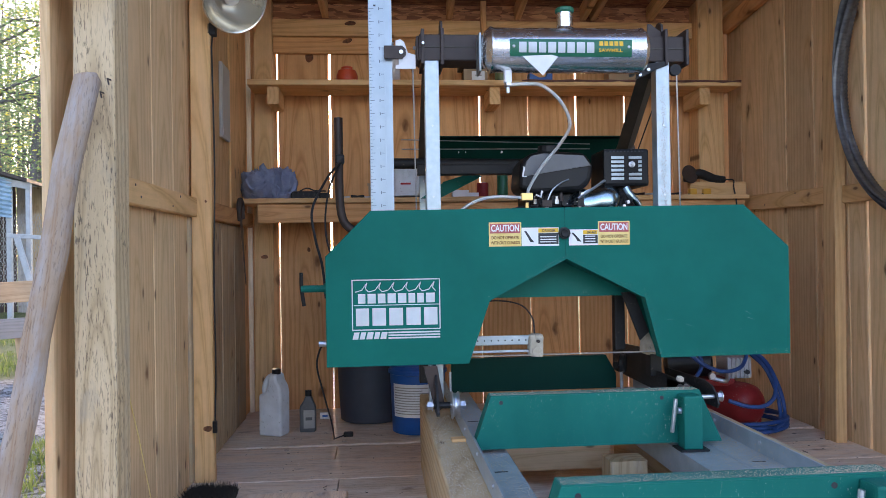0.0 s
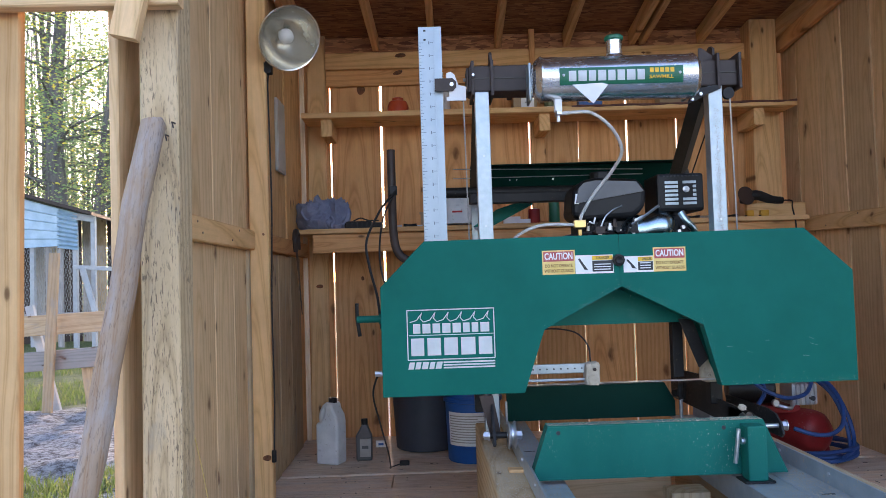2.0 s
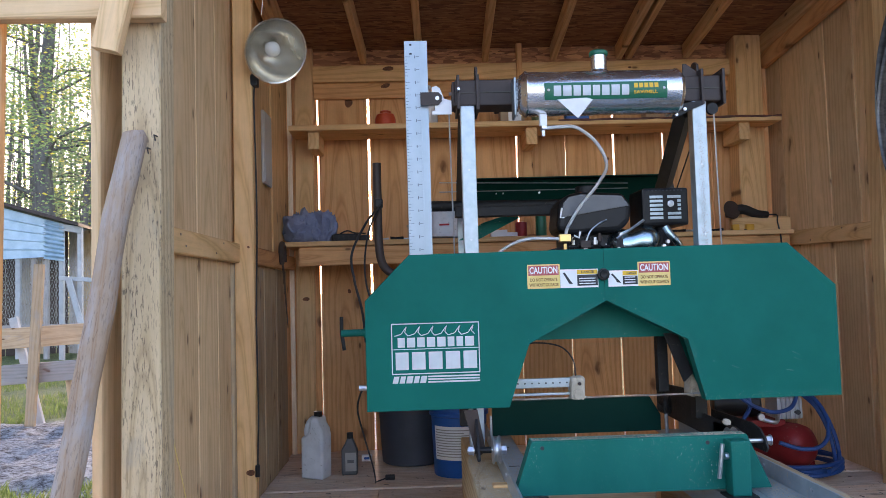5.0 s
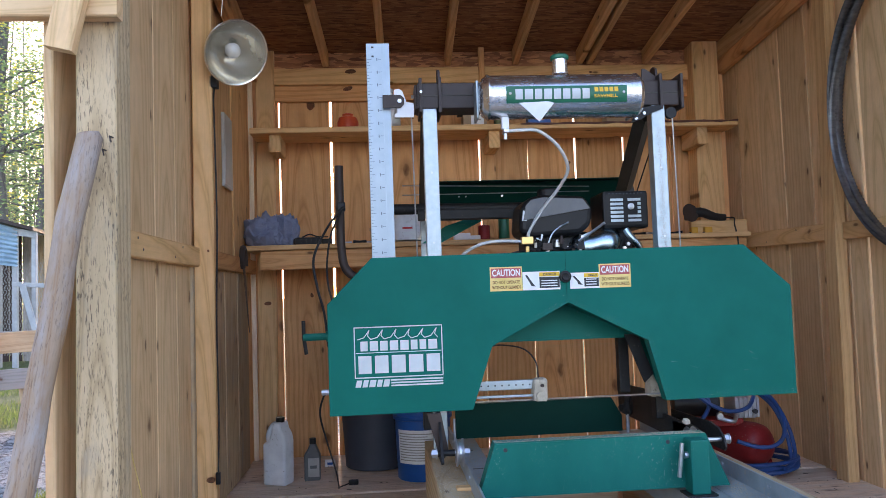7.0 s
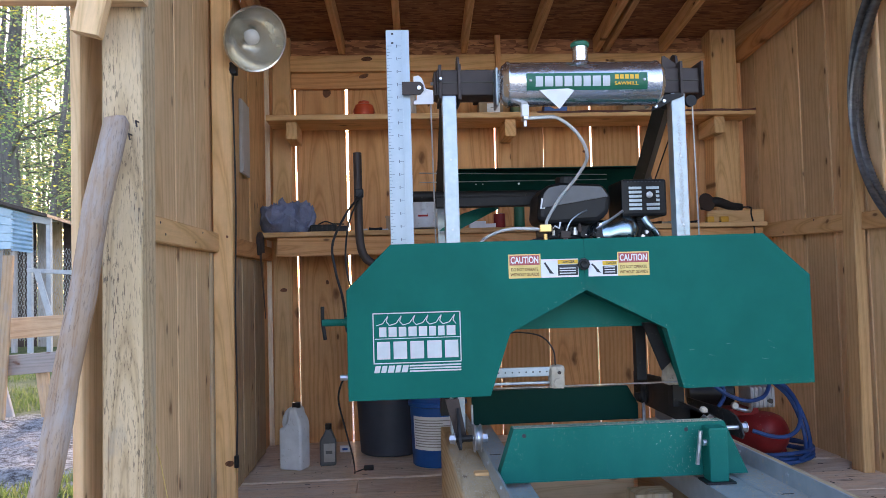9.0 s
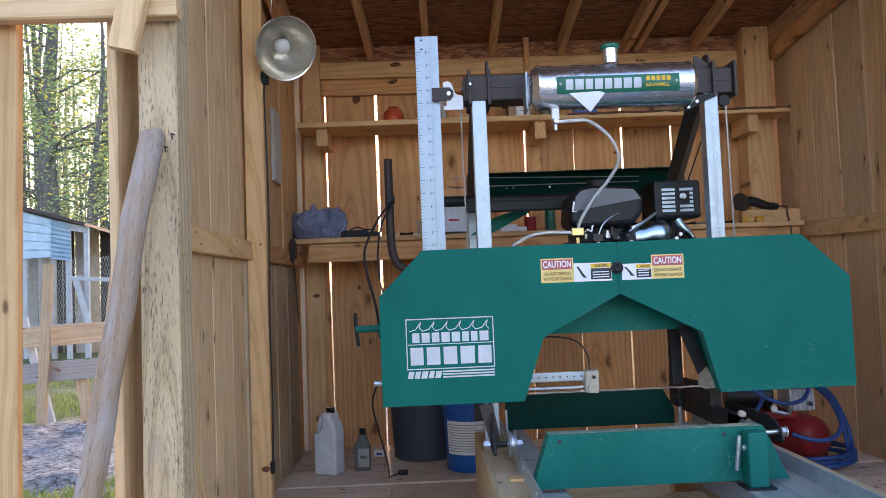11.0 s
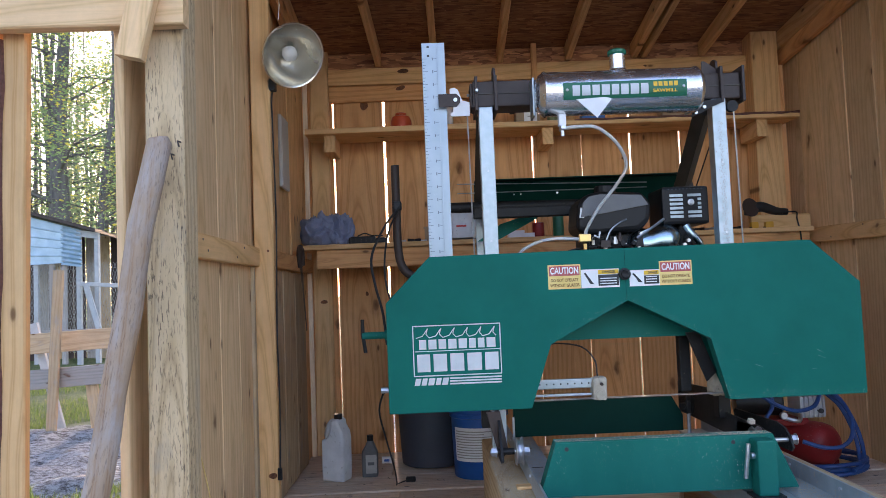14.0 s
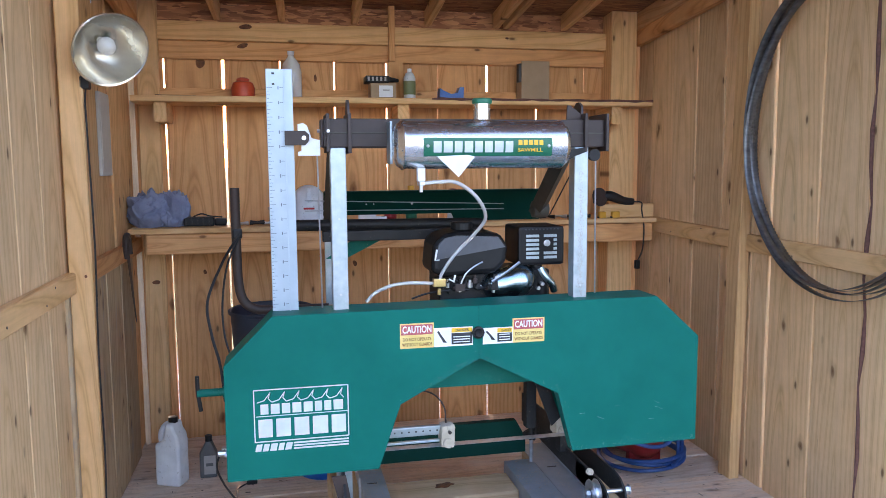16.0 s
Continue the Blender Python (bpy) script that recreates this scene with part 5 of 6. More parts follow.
# ---- track: rails, bunks, timbers ----
track = thing("saw_track", (0.58, 2.4, 0.29), "galvanised angle rails with green log bunks", "track")
for x, s, y0 in ((0.181, 1, 1.05), (0.984, -1, 1.05)):
    bm = bmesh.new()
    prism(bm, [(x - 0.002, 0.288), (x + s * 0.10, 0.288), (x + s * 0.10, 0.293), (x + s * 0.004, 0.293), (x + s * 0.004, 0.342), (x - 0.002, 0.342)] if s > 0 else [(x + 0.002, 0.288), (x + 0.002, 0.342), (x - 0.004, 0.342), (x - 0.004, 0.293), (x - 0.10, 0.293), (x - 0.10, 0.288)], y0, 3.40)
    rail = part("rail", bm, RAILGALV, track, "dusty galvanised steel angle rail")
    for k in range(6):
        yy = 1.75 + k * 0.29
        part("rail_bolt", T([(x - s * 0.006, yy, 0.322), (x + s * 0.008, yy, 0.322)], 0.006, 8), ZINC, rail)
    for k in range(5):
        yy = 1.95 + k * 0.3
        part("rail_slot", B(x + s * 0.05 - 0.018, x + s * 0.05 + 0.018, yy - 0.004, yy + 0.004, 0.2931, 0.2938), INK, rail)


for y0_ in (1.30, 2.16):
    gb = B(0.770, 0.883, y0_, y0_ + 0.80 if y0_ < 2 else 3.25, 0.2880, 0.2922, 0.001)
    bp = part("bed_plate", gb, RAILGALV, track, "dusty galvanised bed plate")
    part("bed_plate_edge", B(0.770, 0.774, y0_, y0_ + 0.80 if y0_ < 2 else 3.25, 0.215, 0.2878, 0.0008), RAILGALV, bp)


def bunk(y, seed):
    z0, z1 = 0.306, 0.455
    b = part("log_bunk", prism(bmesh.new(), [(0.181, z0), (0.232, z1), (0.850, z1), (0.915, z0)], y, y + 0.004), GREEN_D, track, "green painted steel log bunk dusted with sawdust")
    part("bunk_top", B(0.232, 0.850, y + 0.002, y + 0.052, z1 - 0.001, z1 + 0.003, 0.0015), GREEN_D, b)
    part("bunk_back", prism(bmesh.new(), [(0.181, z0), (0.232, z1), (0.850, z1), (0.915, z0)], y + 0.048, y + 0.052), GREEN_D, b)
    part("bunk_end", prism(bmesh.new(), [(0.1815, z0), (0.2325, z1), (0.2365, z1), (0.1855, z0)], y + 0.004, y + 0.048), GREEN_D, b)
    part("post_socket", B(0.780, 0.835, y - 0.055, y - 0.001, 0.297, 0.450, 0.006), GREEN_D, b)
    part("post_socket_foot", B(0.765, 0.85, y - 0.065, y + 0.002, 0.2935, 0.299, 0.001), STEEL_B, b)
    part("clamp_bolt", T([(0.770, y - 0.03, 0.405), (0.785, y - 0.03, 0.405)], 0.010, 8), ZINC, b)
    part("clamp_handle", T([(0.764, y - 0.035, 0.440), (0.751, y - 0.035, 0.345)], 0.0065, 8), ZINC, b)
    for x in (0.262, 0.735):
        part("bunk_hole", lathe(bmesh.new(), [(0.006, 0.0), (0.006, 0.0006)], (x, y - 0.0002, 0.438), (0, -1, 0), 12), INK, b)
    r = random.Random(seed)
    bm = bmesh.new()
    for k in range(3000):
        x = r.uniform(0.235, 0.848) if r.random() < 0.7 else r.gauss(0.78, 0.06)
        if not 0.235 < x < 0.848:
            continue
        yy, s = y + 0.006 + 0.042 * r.random() ** 1.4, r.uniform(0.0005, 0.0017)
        a = r.uniform(0, 6.28)
        top = z1 + 0.003 + s * 0.5
        q = [bm.verts.new((x + s * math.cos(a + t), yy + s * 0.6 * math.sin(a + t), z1 + 0.0031)) for t in (0, 2.1, 4.2)]
        t_ = bm.verts.new((x, yy, top))
        for i in range(3):
            bm.faces.new((q[i], q[(i + 1) % 3], t_))
    d = part("sawdust", bm, SAWDUST, b)
    d["kind"] = "stuff"


bunk(2.43, 1)
bunk(1.59, 2)

bed = thing("track_timbers", (0.58, 2.6, 0.14), "squared pine timbers under the track", "timber")
plank("timber", (0.168, 1.2, 0.138), (0.168, 3.42, 0.138), (0, 0, 1), 0.175, 0.295, TIMBER, bed)
plank("timber", (1.01, 1.2, 0.138), (1.01, 3.42, 0.138), (0, 0, 1), 0.22, 0.295, TIMBER, bed)
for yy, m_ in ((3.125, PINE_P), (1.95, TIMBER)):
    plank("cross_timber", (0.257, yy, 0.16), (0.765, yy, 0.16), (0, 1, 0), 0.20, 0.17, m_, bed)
bm = bmesh.new()
bmesh.ops.create_icosphere(bm, subdivisions=3, radius=1.0)
for v in bm.verts:
    d = v.co.copy()
    s = 1 + 0.15 * math.sin(5 * math.atan2(d.y, d.x) + 1)
    v.co = Vector((0.505 + 0.036 * s * d.x + 0.012 * d.y, 3.150 + 0.024 * s * d.y, 0.2595 + 0.0030 * d.z))
part("knot", bm, KNOT, bed, "round brown knot in the pale timber", True)
plank("block_post", (0.66, 2.55, -0.01), (0.66, 2.55, 0.235), (0, 1, 0), 0.115, 0.09, TIMBER, bed)
r_ = random.Random(5)
bm = bmesh.new()
for k in range(17000):
    side = r_.random()
    if side < 0.30:
        x, yy, z = r_.uniform(0.085, 0.176), r_.uniform(1.3, 3.0), 0.2865
    elif side < 0.42:
        x, yy, z = r_.uniform(0.772, 0.880), r_.uniform(1.35, 3.2), 0.2925
    elif side < 0.56:
        x, yy, z = r_.uniform(0.89, 0.975), r_.uniform(1.7, 2.6), 0.2935
    elif side < 0.66:
        x, yy, z = r_.uniform(0.20, 0.28), r_.uniform(1.7, 3.3), 0.2935
    else:
        x, yy, z = r_.uniform(1.15, 2.0), r_.uniform(2.0, 4.4), ZF + 0.003
    s = r_.uniform(0.0007, 0.0024)
    a = r_.uniform(0, 6.28)
    q = [bm.verts.new((x + s * math.cos(a + t), yy + s * 0.6 * math.sin(a + t), z)) for t in (0, 2.1, 4.2)]
    t_ = bm.verts.new((x, yy, z + s * 0.6))
    for i in range(3):
        bm.faces.new((q[i], q[(i + 1) % 3], t_))
solid("loose_sawdust", bm, SAWDUST, "pale sawdust scattered on timbers and floor", "sawdust", "stuff")

# ---- things on the left wall ----
lamp = thing("clamp_lamp", (-0.70, 3.27, 1.86), "spun aluminium clamp lamp with a bulb on the stud", "lamp")
ax = Vector((0.53, -0.76, -0.50)).normalized()
lc = Vector((-0.618, 3.262, 1.861))
dish = lathe(bmesh.new(), [(0.031, -0.128), (0.036, -0.106), (0.064, -0.095), (0.097, -0.066), (0.119, -0.028), (0.127, 0.0), (0.131, 0.002), (0.129, 0.004), (0.124, 0.001), (0.116, -0.027), (0.093, -0.062), (0.061, -0.090), (0.031, -0.099)], lc, ax, 44)
part("shade", dish, LAMPDISH, lamp, "dull aluminium dish shade", True)
part("bulb", lathe(bmesh.new(), [(0.013, -0.09), (0.016, -0.075), (0.028, -0.052), (0.031, -0.038), (0.026, -0.020), (0.012, -0.010), (0.0, -0.008)], lc, ax, 20), BULB, lamp, "unlit frosted bulb", True)
part("socket", T([lc - ax * 0.11, lc - ax * 0.165], 0.021, 14), BLACKP, lamp, "", True)
part("clamp", B(-0.738, -0.702, 3.300, 3.338, 1.735, 1.785, 0.006), STEEL_B, lamp)
part("clamp_jaw", T([lc - ax * 0.15, (-0.712, 3.375, 1.86), (-0.716, 3.335, 1.775)], 0.009, 8), STEEL_B, lamp)
part("hook_wire", T([(-0.68, 3.29, 2.02), (-0.672, 3.28, 2.08), (-0.685, 3.30, 2.15)], 0.002, 6), ZINC, lamp)
part("power_cable", T(curve_pts([lc - ax * 0.165, (-0.716, 3.36, 1.82), (-0.718, 3.305, 1.70), (-0.716, 3.297, 1.6), (-0.712, 3.297, 1.2), (-0.720, 3.297, 0.8), (-0.718, 3.297, 0.45), (-0.722, 3.29, 0.23)]), 0.0032, 8), RUBBER, lamp)
part("power_plug", B(-0.731, -0.714, 3.280, 3.297, 0.185, 0.232, 0.004), BLACKP, lamp)
part("plug_pin", B(-0.727, -0.725, 3.284, 3.290, 0.168, 0.186), BRASS, lamp)
part("plug_pin", B(-0.720, -0.718, 3.284, 3.290, 0.168, 0.186), BRASS, lamp)

pan = solid("wall_panel_box", B(-0.814, -0.799, 3.90, 4.09, 1.43, 1.785, 0.004), PANELGREY, "grey flat cover panel fixed to the side wall", "panel")
part("panel_rim", B(-0.7995, -0.797, 3.912, 4.078, 1.442, 1.773, 0.001), PANELGREY, pan)
saw_ = thing("hand_saw", (-0.775, 4.2, 1.05), "rusty hand saw hanging from a nail on the girt", "saw")
part("saw_blade", prism(bmesh.new(), [(4.17, 1.06), (4.235, 1.06), (4.335, 0.72), (4.318, 0.715)], -0.775, -0.7735, "x"), STEEL_D, saw_)
part("saw_grip", T(curve_pts([(-0.772, 4.16, 1.05), (-0.772, 4.14, 1.10), (-0.772, 4.17, 1.15), (-0.772, 4.22, 1.135), (-0.772, 4.235, 1.06)], 5), 0.014, 8), STEEL_D, saw_, "", True)

# ---- things on the bench ----
BT = 1.169


def heap(name, cx, cy, z0, rx, ry, h, mat, label, category, seed=0, fold=9.0):
    """Crumpled cloth."""
    bm = bmesh.new()
    bmesh.ops.create_icosphere(bm, subdivisions=6, radius=1.0)
    off = Vector((seed * 3.1, seed, 0))
    for v in bm.verts:
        d = v.co.copy()
        n1 = noise.noise(d * 1.5 + off)
        w_ = d + Vector((noise.noise(d * 2 + off), noise.noise(d * 2 + off * 2), noise.noise(d * 2 + off * 3))) * 0.5
        n2 = 1 - abs(noise.noise(w_ * fold * 0.24 + off * 2)) * 3.2
        n3 = 1 - abs(noise.noise(w_ * fold * 0.55 + off * 3)) * 3.2
        s = 0.97 + 0.30 * n1 + 0.15 * n2 + 0.035 * n3
        v.co = Vector((cx + d.x * rx * s, cy + d.y * ry * s, z0 + max(0.0, (d.z * 0.62 + 0.42) * s) * h))
    return solid(name, bm, mat, label, category, smooth=True, crease=180)


heap("crumpled_shirt", -0.715, 4.455, BT, 0.098, 0.095, 0.165, CLOTH, "crumpled grey-blue cotton shirt on the bench", "shirt", 2, 7)
heap("crumpled_shirt", -0.595, 4.475, BT, 0.070, 0.08, 0.165, CLOTH, "grey cotton shirt bundled on the bench", "shirt", 7, 6)
tc_ = thing("tool_case", (-0.45, 4.45, BT), "black soft tool case with loose cords", "tool case")
part("case_body", B(-0.548, -0.40, 4.42, 4.49, BT, BT + 0.046, 0.008), BLACKP, tc_)
part("case_end", B(-0.40, -0.34, 4.43, 4.48, BT, BT + 0.038, 0.012), BLACKP, tc_)
for k in range(5):
    part("case_rib", B(-0.54 + 0.028 * k, -0.532 + 0.028 * k, 4.4185, 4.4205, BT + 0.006, BT + 0.04), STEEL_B, tc_)
part("cord", T(curve_pts([(-0.50, 4.44, BT + 0.048), (-0.46, 4.43, BT + 0.062), (-0.42, 4.44, BT + 0.05), (-0.36, 4.42, BT + 0.045)]), 0.004, 6), RUBBER, tc_)
for k, (x, w, m_, h) in enumerate(((-0.26, 0.05, ZINC, 0.02), (-0.19, 0.07, STEEL_B, 0.025), (-0.14, 0.035, ZINC, 0.018))):
    o = solid("socket_wrench", T([(x - w / 2, 4.42 + 0.01 * k, BT + h / 2), (x, 4.43, BT + h / 2), (x + w / 2, 4.44, BT + h / 2)], [h / 2, h / 3.2, h / 2], 10), m_, "steel hand tool lying on the bench", "hand tool", group="bench hand tools", smooth=True)
cb = thing("small_carton", (-0.07, 4.5, BT), "small brown carton on the bench", "carton")
part("carton_body", B(-0.13, -0.03, 4.46, 4.54, BT, BT + 0.085, 0.002), CARTON, cb)
part("carton_flap", B(-0.135, -0.03, 4.452, 4.462, BT + 0.075, BT + 0.088), CARTON, cb)
hat = thing("hard_hat", (0.075, 4.50, BT), "white plastic hard hat on the bench", "helmet")
part("shell", lathe(bmesh.new(), [(0.098, 0.0), (0.098, 0.04), (0.092, 0.09), (0.076, 0.135), (0.05, 0.163), (0.02, 0.175), (0.0, 0.177)], (0.075, 4.50, BT + 0.022), (0, 0, 1), 28), WHITEP, hat, "", True)
part("brim", prism(bmesh.new(), [(0.075 + 0.115 * math.cos(a), 4.485 + 0.135 * math.sin(a)) for a in [k * math.pi / 12 for k in range(24)]], BT + 0.012, BT + 0.024, "z"), WHITEP, hat)
part("ridge", B(0.066, 0.084, 4.405, 4.595, BT + 0.10, BT + 0.19, 0.02), WHITEP, hat)
part("maker_bar", B(0.045, 0.10, 4.398, 4.401, BT + 0.075, BT + 0.085), REDINK, hat)
for x, h, r, m_, m2, lab_, cat in ((0.50, 0.085, 0.033, REDP, REDP, "small red tin can on the bench", "can"), (0.612, 0.19, 0.030, GREENINK, YELLOWP, "green bottle with a yellow cap", "bottle"), (0.84, 0.17, 0.030, WHITEP, REDP, "white bottle with a red cap", "bottle")):
    o = thing("supply_bottle" if cat == "bottle" else "tin_can", (x, 4.45, BT), lab_, cat)
    part("body", lathe(bmesh.new(), [(r * 0.96, 0), (r, 0.004), (r, h * 0.72), (r * 0.55, h * 0.82), (r * 0.5, h * 0.86)] if cat == "bottle" else [(r * 0.96, 0), (r, 0.004), (r, h - 0.004), (r * 0.94, h)], (x, 4.45, BT), (0, 0, 1), 20), m_, o, "", True)
    part("cap", lathe(bmesh.new(), [(r * 0.6, h * 0.84), (r * 0.6, h), (0, h + 0.002)] if cat == "bottle" else [(r * 0.9, h - 0.001), (r * 0.5, h + 0.003), (0, h + 0.003)], (x, 4.45, BT), (0, 0, 1), 16), m2 if cat == "bottle" else ZINC, o)
for x0, x1, h in ((0.33, 0.42, 0.045), (0.42, 0.475, 0.03)):
    o = solid("paper_box", B(x0, x1, 4.42, 4.48, BT, BT + h, 0.002), PAPER, "small white cardboard box on the bench", "box", group="small boxes")
gr_ = thing("angle_grinder", (1.72, 4.40, 1.245), "black angle grinder with its cord on the offcut", "grinder")
part("grinder_body", T(curve_pts([(1.66, 4.40, 1.272), (1.72, 4.39, 1.290), (1.80, 4.385, 1.262), (1.86, 4.38, 1.256)], 4), [0.020, 0.022, 0.026, 0.028, 0.028, 0.027, 0.026, 0.025, 0.023, 0.022, 0.021, 0.020, 0.018], 12), STEEL_B, gr_, "", True)
part("grinder_head", B(1.635, 1.69, 4.375, 4.425, 1.246, 1.325, 0.012), BLACKP, gr_)
part("grinder_disc", lathe(bmesh.new(), [(0.01, 0), (0.052, 0.0), (0.052, 0.003), (0.01, 0.003)], (1.65, 4.36, 1.285), (0.3, -1, 0.2), 24), STEEL_D, gr_)
part("grinder_cord", T(curve_pts([(1.86, 4.38, 1.256), (1.90, 4.36, 1.25), (1.885, 4.325, 1.21), (1.895, 4.315, 1.12), (1.89, 4.315, 1.0), (1.862, 4.315, 0.93)]), 0.004, 8), RUBBER, gr_)
part("grinder_plug", B(1.845, 1.872, 4.303, 4.327, 0.885, 0.935, 0.006), BLACKP, gr_)
for x, w in ((1.665, 0.04), (1.745, 0.045)):
    o = solid("tape_measure", B(x - w / 2, x + w / 2, 4.345, 4.375, BT, BT + 0.036, 0.007), YELLOWP, "yellow tape measure on the bench", "tape measure", group="tape measures")
    part("tape_lip", B(x - w / 2 - 0.004, x - w / 2 + 0.002, 4.35, 4.37, BT, BT + 0.008), STEEL_B, o)
for k, x in enumerate((1.36, 1.43, 1.50, 1.57)):
    o = solid("loose_tool", T([(x - 0.04, 4.40 + 0.012 * k, BT + 0.010), (x + 0.01, 4.42, BT + 0.012), (x + 0.045, 4.40, BT + 0.010)], [0.009, 0.006, 0.012], 8), (STEEL_B, ZINC, STEEL_D, BLACKP)[k], "dark hand tool lying on the bench", "hand tool", group="bench hand tools", smooth=True)

# ---- things on the upper shelf ----
ST = 1.813
o = thing("red_jar", (-0.24, 4.53, ST), "orange-red translucent jar with a dark lid", "jar")
part("jar", lathe(bmesh.new(), [(0.050, 0), (0.058, 0.006), (0.060, 0.05), (0.050, 0.078), (0.030, 0.086)], (-0.24, 4.53, ST), (0, 0, 1), 24), ORANGEP, o, "", True)
part("lid", lathe(bmesh.new(), [(0.030, 0.084), (0.032, 0.098), (0.02, 0.104), (0, 0.104)], (-0.24, 4.53, ST), (0, 0, 1), 18), ORANGEP, o)
o = thing("clear_jug", (0.005, 4.55, ST), "clear plastic jug with a white cap", "jug")
part("jug", lathe(bmesh.new(), [(0.048, 0), (0.053, 0.008), (0.053, 0.14), (0.044, 0.18), (0.018, 0.215), (0.015, 0.228)], (0.005, 4.55, ST), (0, 0, 1), 24), CLEARP, o, "clear plastic", True)
part("cap", lathe(bmesh.new(), [(0.017, 0.226), (0.018, 0.245), (0.0, 0.247)], (0.005, 4.55, ST), (0, 0, 1), 14), WHITEP, o)
o = thing("parts_box", (0.48, 4.55, ST), "pale cardboard parts box under a black tray", "box")
part("box_body", B(0.41, 0.545, 4.49, 4.60, ST, ST + 0.085, 0.003), CARTON, o)
part("box_print", B(0.455, 0.528, 4.488, 4.4905, ST + 0.012, ST + 0.072), PAPER, o)
part("text_bar", B(0.475, 0.51, 4.4868, 4.4884, ST + 0.045, ST + 0.051), FOAM, o)
o = thing("black_tray", (0.48, 4.54, ST + 0.087), "black plastic tray lying on a box", "tray")
part("tray_body", B(0.385, 0.51, 4.48, 4.60, ST + 0.087, ST + 0.122, 0.006), BLACKP, o)
part("tray_spout", T([(0.50, 4.53, ST + 0.108), (0.565, 4.53, ST + 0.102)], [0.017, 0.009], 10), BLACKP, o)
for k in range(5):
    part("tray_slot", B(0.395 + 0.022 * k, 0.405 + 0.022 * k, 4.4785, 4.4805, ST + 0.095, ST + 0.115), FOAM, o)
o = thing("spray_can", (0.628, 4.55, ST), "pale spray can with a green band", "can")
part("can", lathe(bmesh.new(), [(0.030, 0), (0.032, 0.004), (0.032, 0.12), (0.020, 0.145), (0.012, 0.150)], (0.628, 4.55, ST), (0, 0, 1), 22), WHITEP, o, "", True)
part("band", lathe(bmesh.new(), [(0.0322, 0.03), (0.0326, 0.032), (0.0326, 0.10), (0.0322, 0.102)], (0.628, 4.55, ST), (0, 0, 1), 22), paint("olive_print", (0.12, 0.15, 0.05), (0.2, 0.22, 0.1), 0.5), o, "", True)
part("cap", lathe(bmesh.new(), [(0.012, 0.148), (0.012, 0.168), (0.0, 0.17)], (0.628, 4.55, ST), (0, 0, 1), 12), WHITEP, o)
o = thing("blue_clamp", (0.84, 4.50, ST), "blue plastic cradle clamp on the shelf", "clamp")
part("cradle", prism(bmesh.new(), [(0.775, ST), (0.905, ST), (0.908, ST + 0.066), (0.886, ST + 0.066), (0.872, ST + 0.035), (0.835, ST + 0.030), (0.800, ST + 0.046), (0.778, ST + 0.060)], 4.46, 4.53), BLUEP, o)
part("cradle_foot", B(0.765, 0.915, 4.45, 4.54, ST, ST + 0.010, 0.002), BLUEP, o)
o = thing("cardboard_box", (1.34, 4.6, ST), "open brown cardboard box on the shelf", "carton")
part("front", B(1.262, 1.425, 4.560, 4.564, ST, ST + 0.225, 0.001), CARTON, o)
part("side", B(1.262, 1.266, 4.565, 4.655, ST, ST + 0.215), CARTON, o)
part("side", B(1.421, 1.425, 4.565, 4.655, ST, ST + 0.215), CARTON, o)
part("flap", B(1.246, 1.2615, 4.562, 4.60, ST + 0.11, ST + 0.21, 0.001), INK, o)
solid("flat_scraper", prism(bmesh.new(), [(-0.66, 4.47), (-0.47, 4.50), (-0.47, 4.515), (-0.60, 4.52), (-0.66, 4.50)], ST, ST + 0.010, "z"), STEEL_B, "thin dark scraper lying on the shelf", "scraper")

# ---- things on the floor ----
FZ = ZF + 0.004
jug = thing("white_jug", (-0.60, 4.06, FZ), "dirty white plastic oil jug with a black cap", "jug")
jb = bmesh.new()
prism(jb, [(-0.062, 0.0), (0.062, 0.0), (0.064, 0.205), (0.058, 0.240), (0.040, 0.268), (0.034, 0.300), (-0.004, 0.300), (-0.008, 0.268), (-0.016, 0.225), (-0.034, 0.208), (-0.060, 0.200)], -0.045, 0.045)
turn_ = Matrix.Translation((-0.602, 4.06, FZ)) @ Matrix.Rotation(radians(-24), 4, "Z")
bmesh.ops.transform(jb, matrix=turn_, verts=jb.verts)
o = part("jug_body", jb, WHITEP, jug, "scuffed white plastic body", True)
md = o.modifiers.new("round", "BEVEL")
md.width, md.segments = 0.012, 3
part("jug_handle", T([turn_ @ p for p in curve_pts([(-0.044, 0, 0.190), (-0.050, 0, 0.222), (-0.040, 0, 0.258), (-0.018, 0, 0.283), (0.010, 0, 0.288)], 6)], 0.0145, 12), WHITEP, jug, "", True)
part("cap", lathe(bmesh.new(), [(0.021, 0.297), (0.021, 0.322), (0.0, 0.323)], turn_ @ Vector((0.015, 0, 0)), (0, 0, 1), 16), BLACKP, jug)
oil = thing("oil_bottle", (-0.44, 4.10, FZ), "dark grey motor oil bottle with a black cap", "bottle")
ob_ = bmesh.new()
prism(ob_, [(-0.482, 0), (-0.404, 0), (-0.402, 0.120), (-0.415, 0.150), (-0.425, 0.178), (-0.453, 0.178), (-0.464, 0.152), (-0.482, 0.125)], 4.08, 4.125)
for v in ob_.verts:
    v.co.z += FZ
o = part("bottle_body", ob_, GREYOIL, oil)
md = o.modifiers.new("round", "BEVEL")
md.width, md.segments = 0.007, 2
part("cap", lathe(bmesh.new(), [(0.016, 0.176), (0.016, 0.204), (0.0, 0.205)], (-0.439, 4.10, FZ), (0, 0, 1), 16), BLACKP, oil)
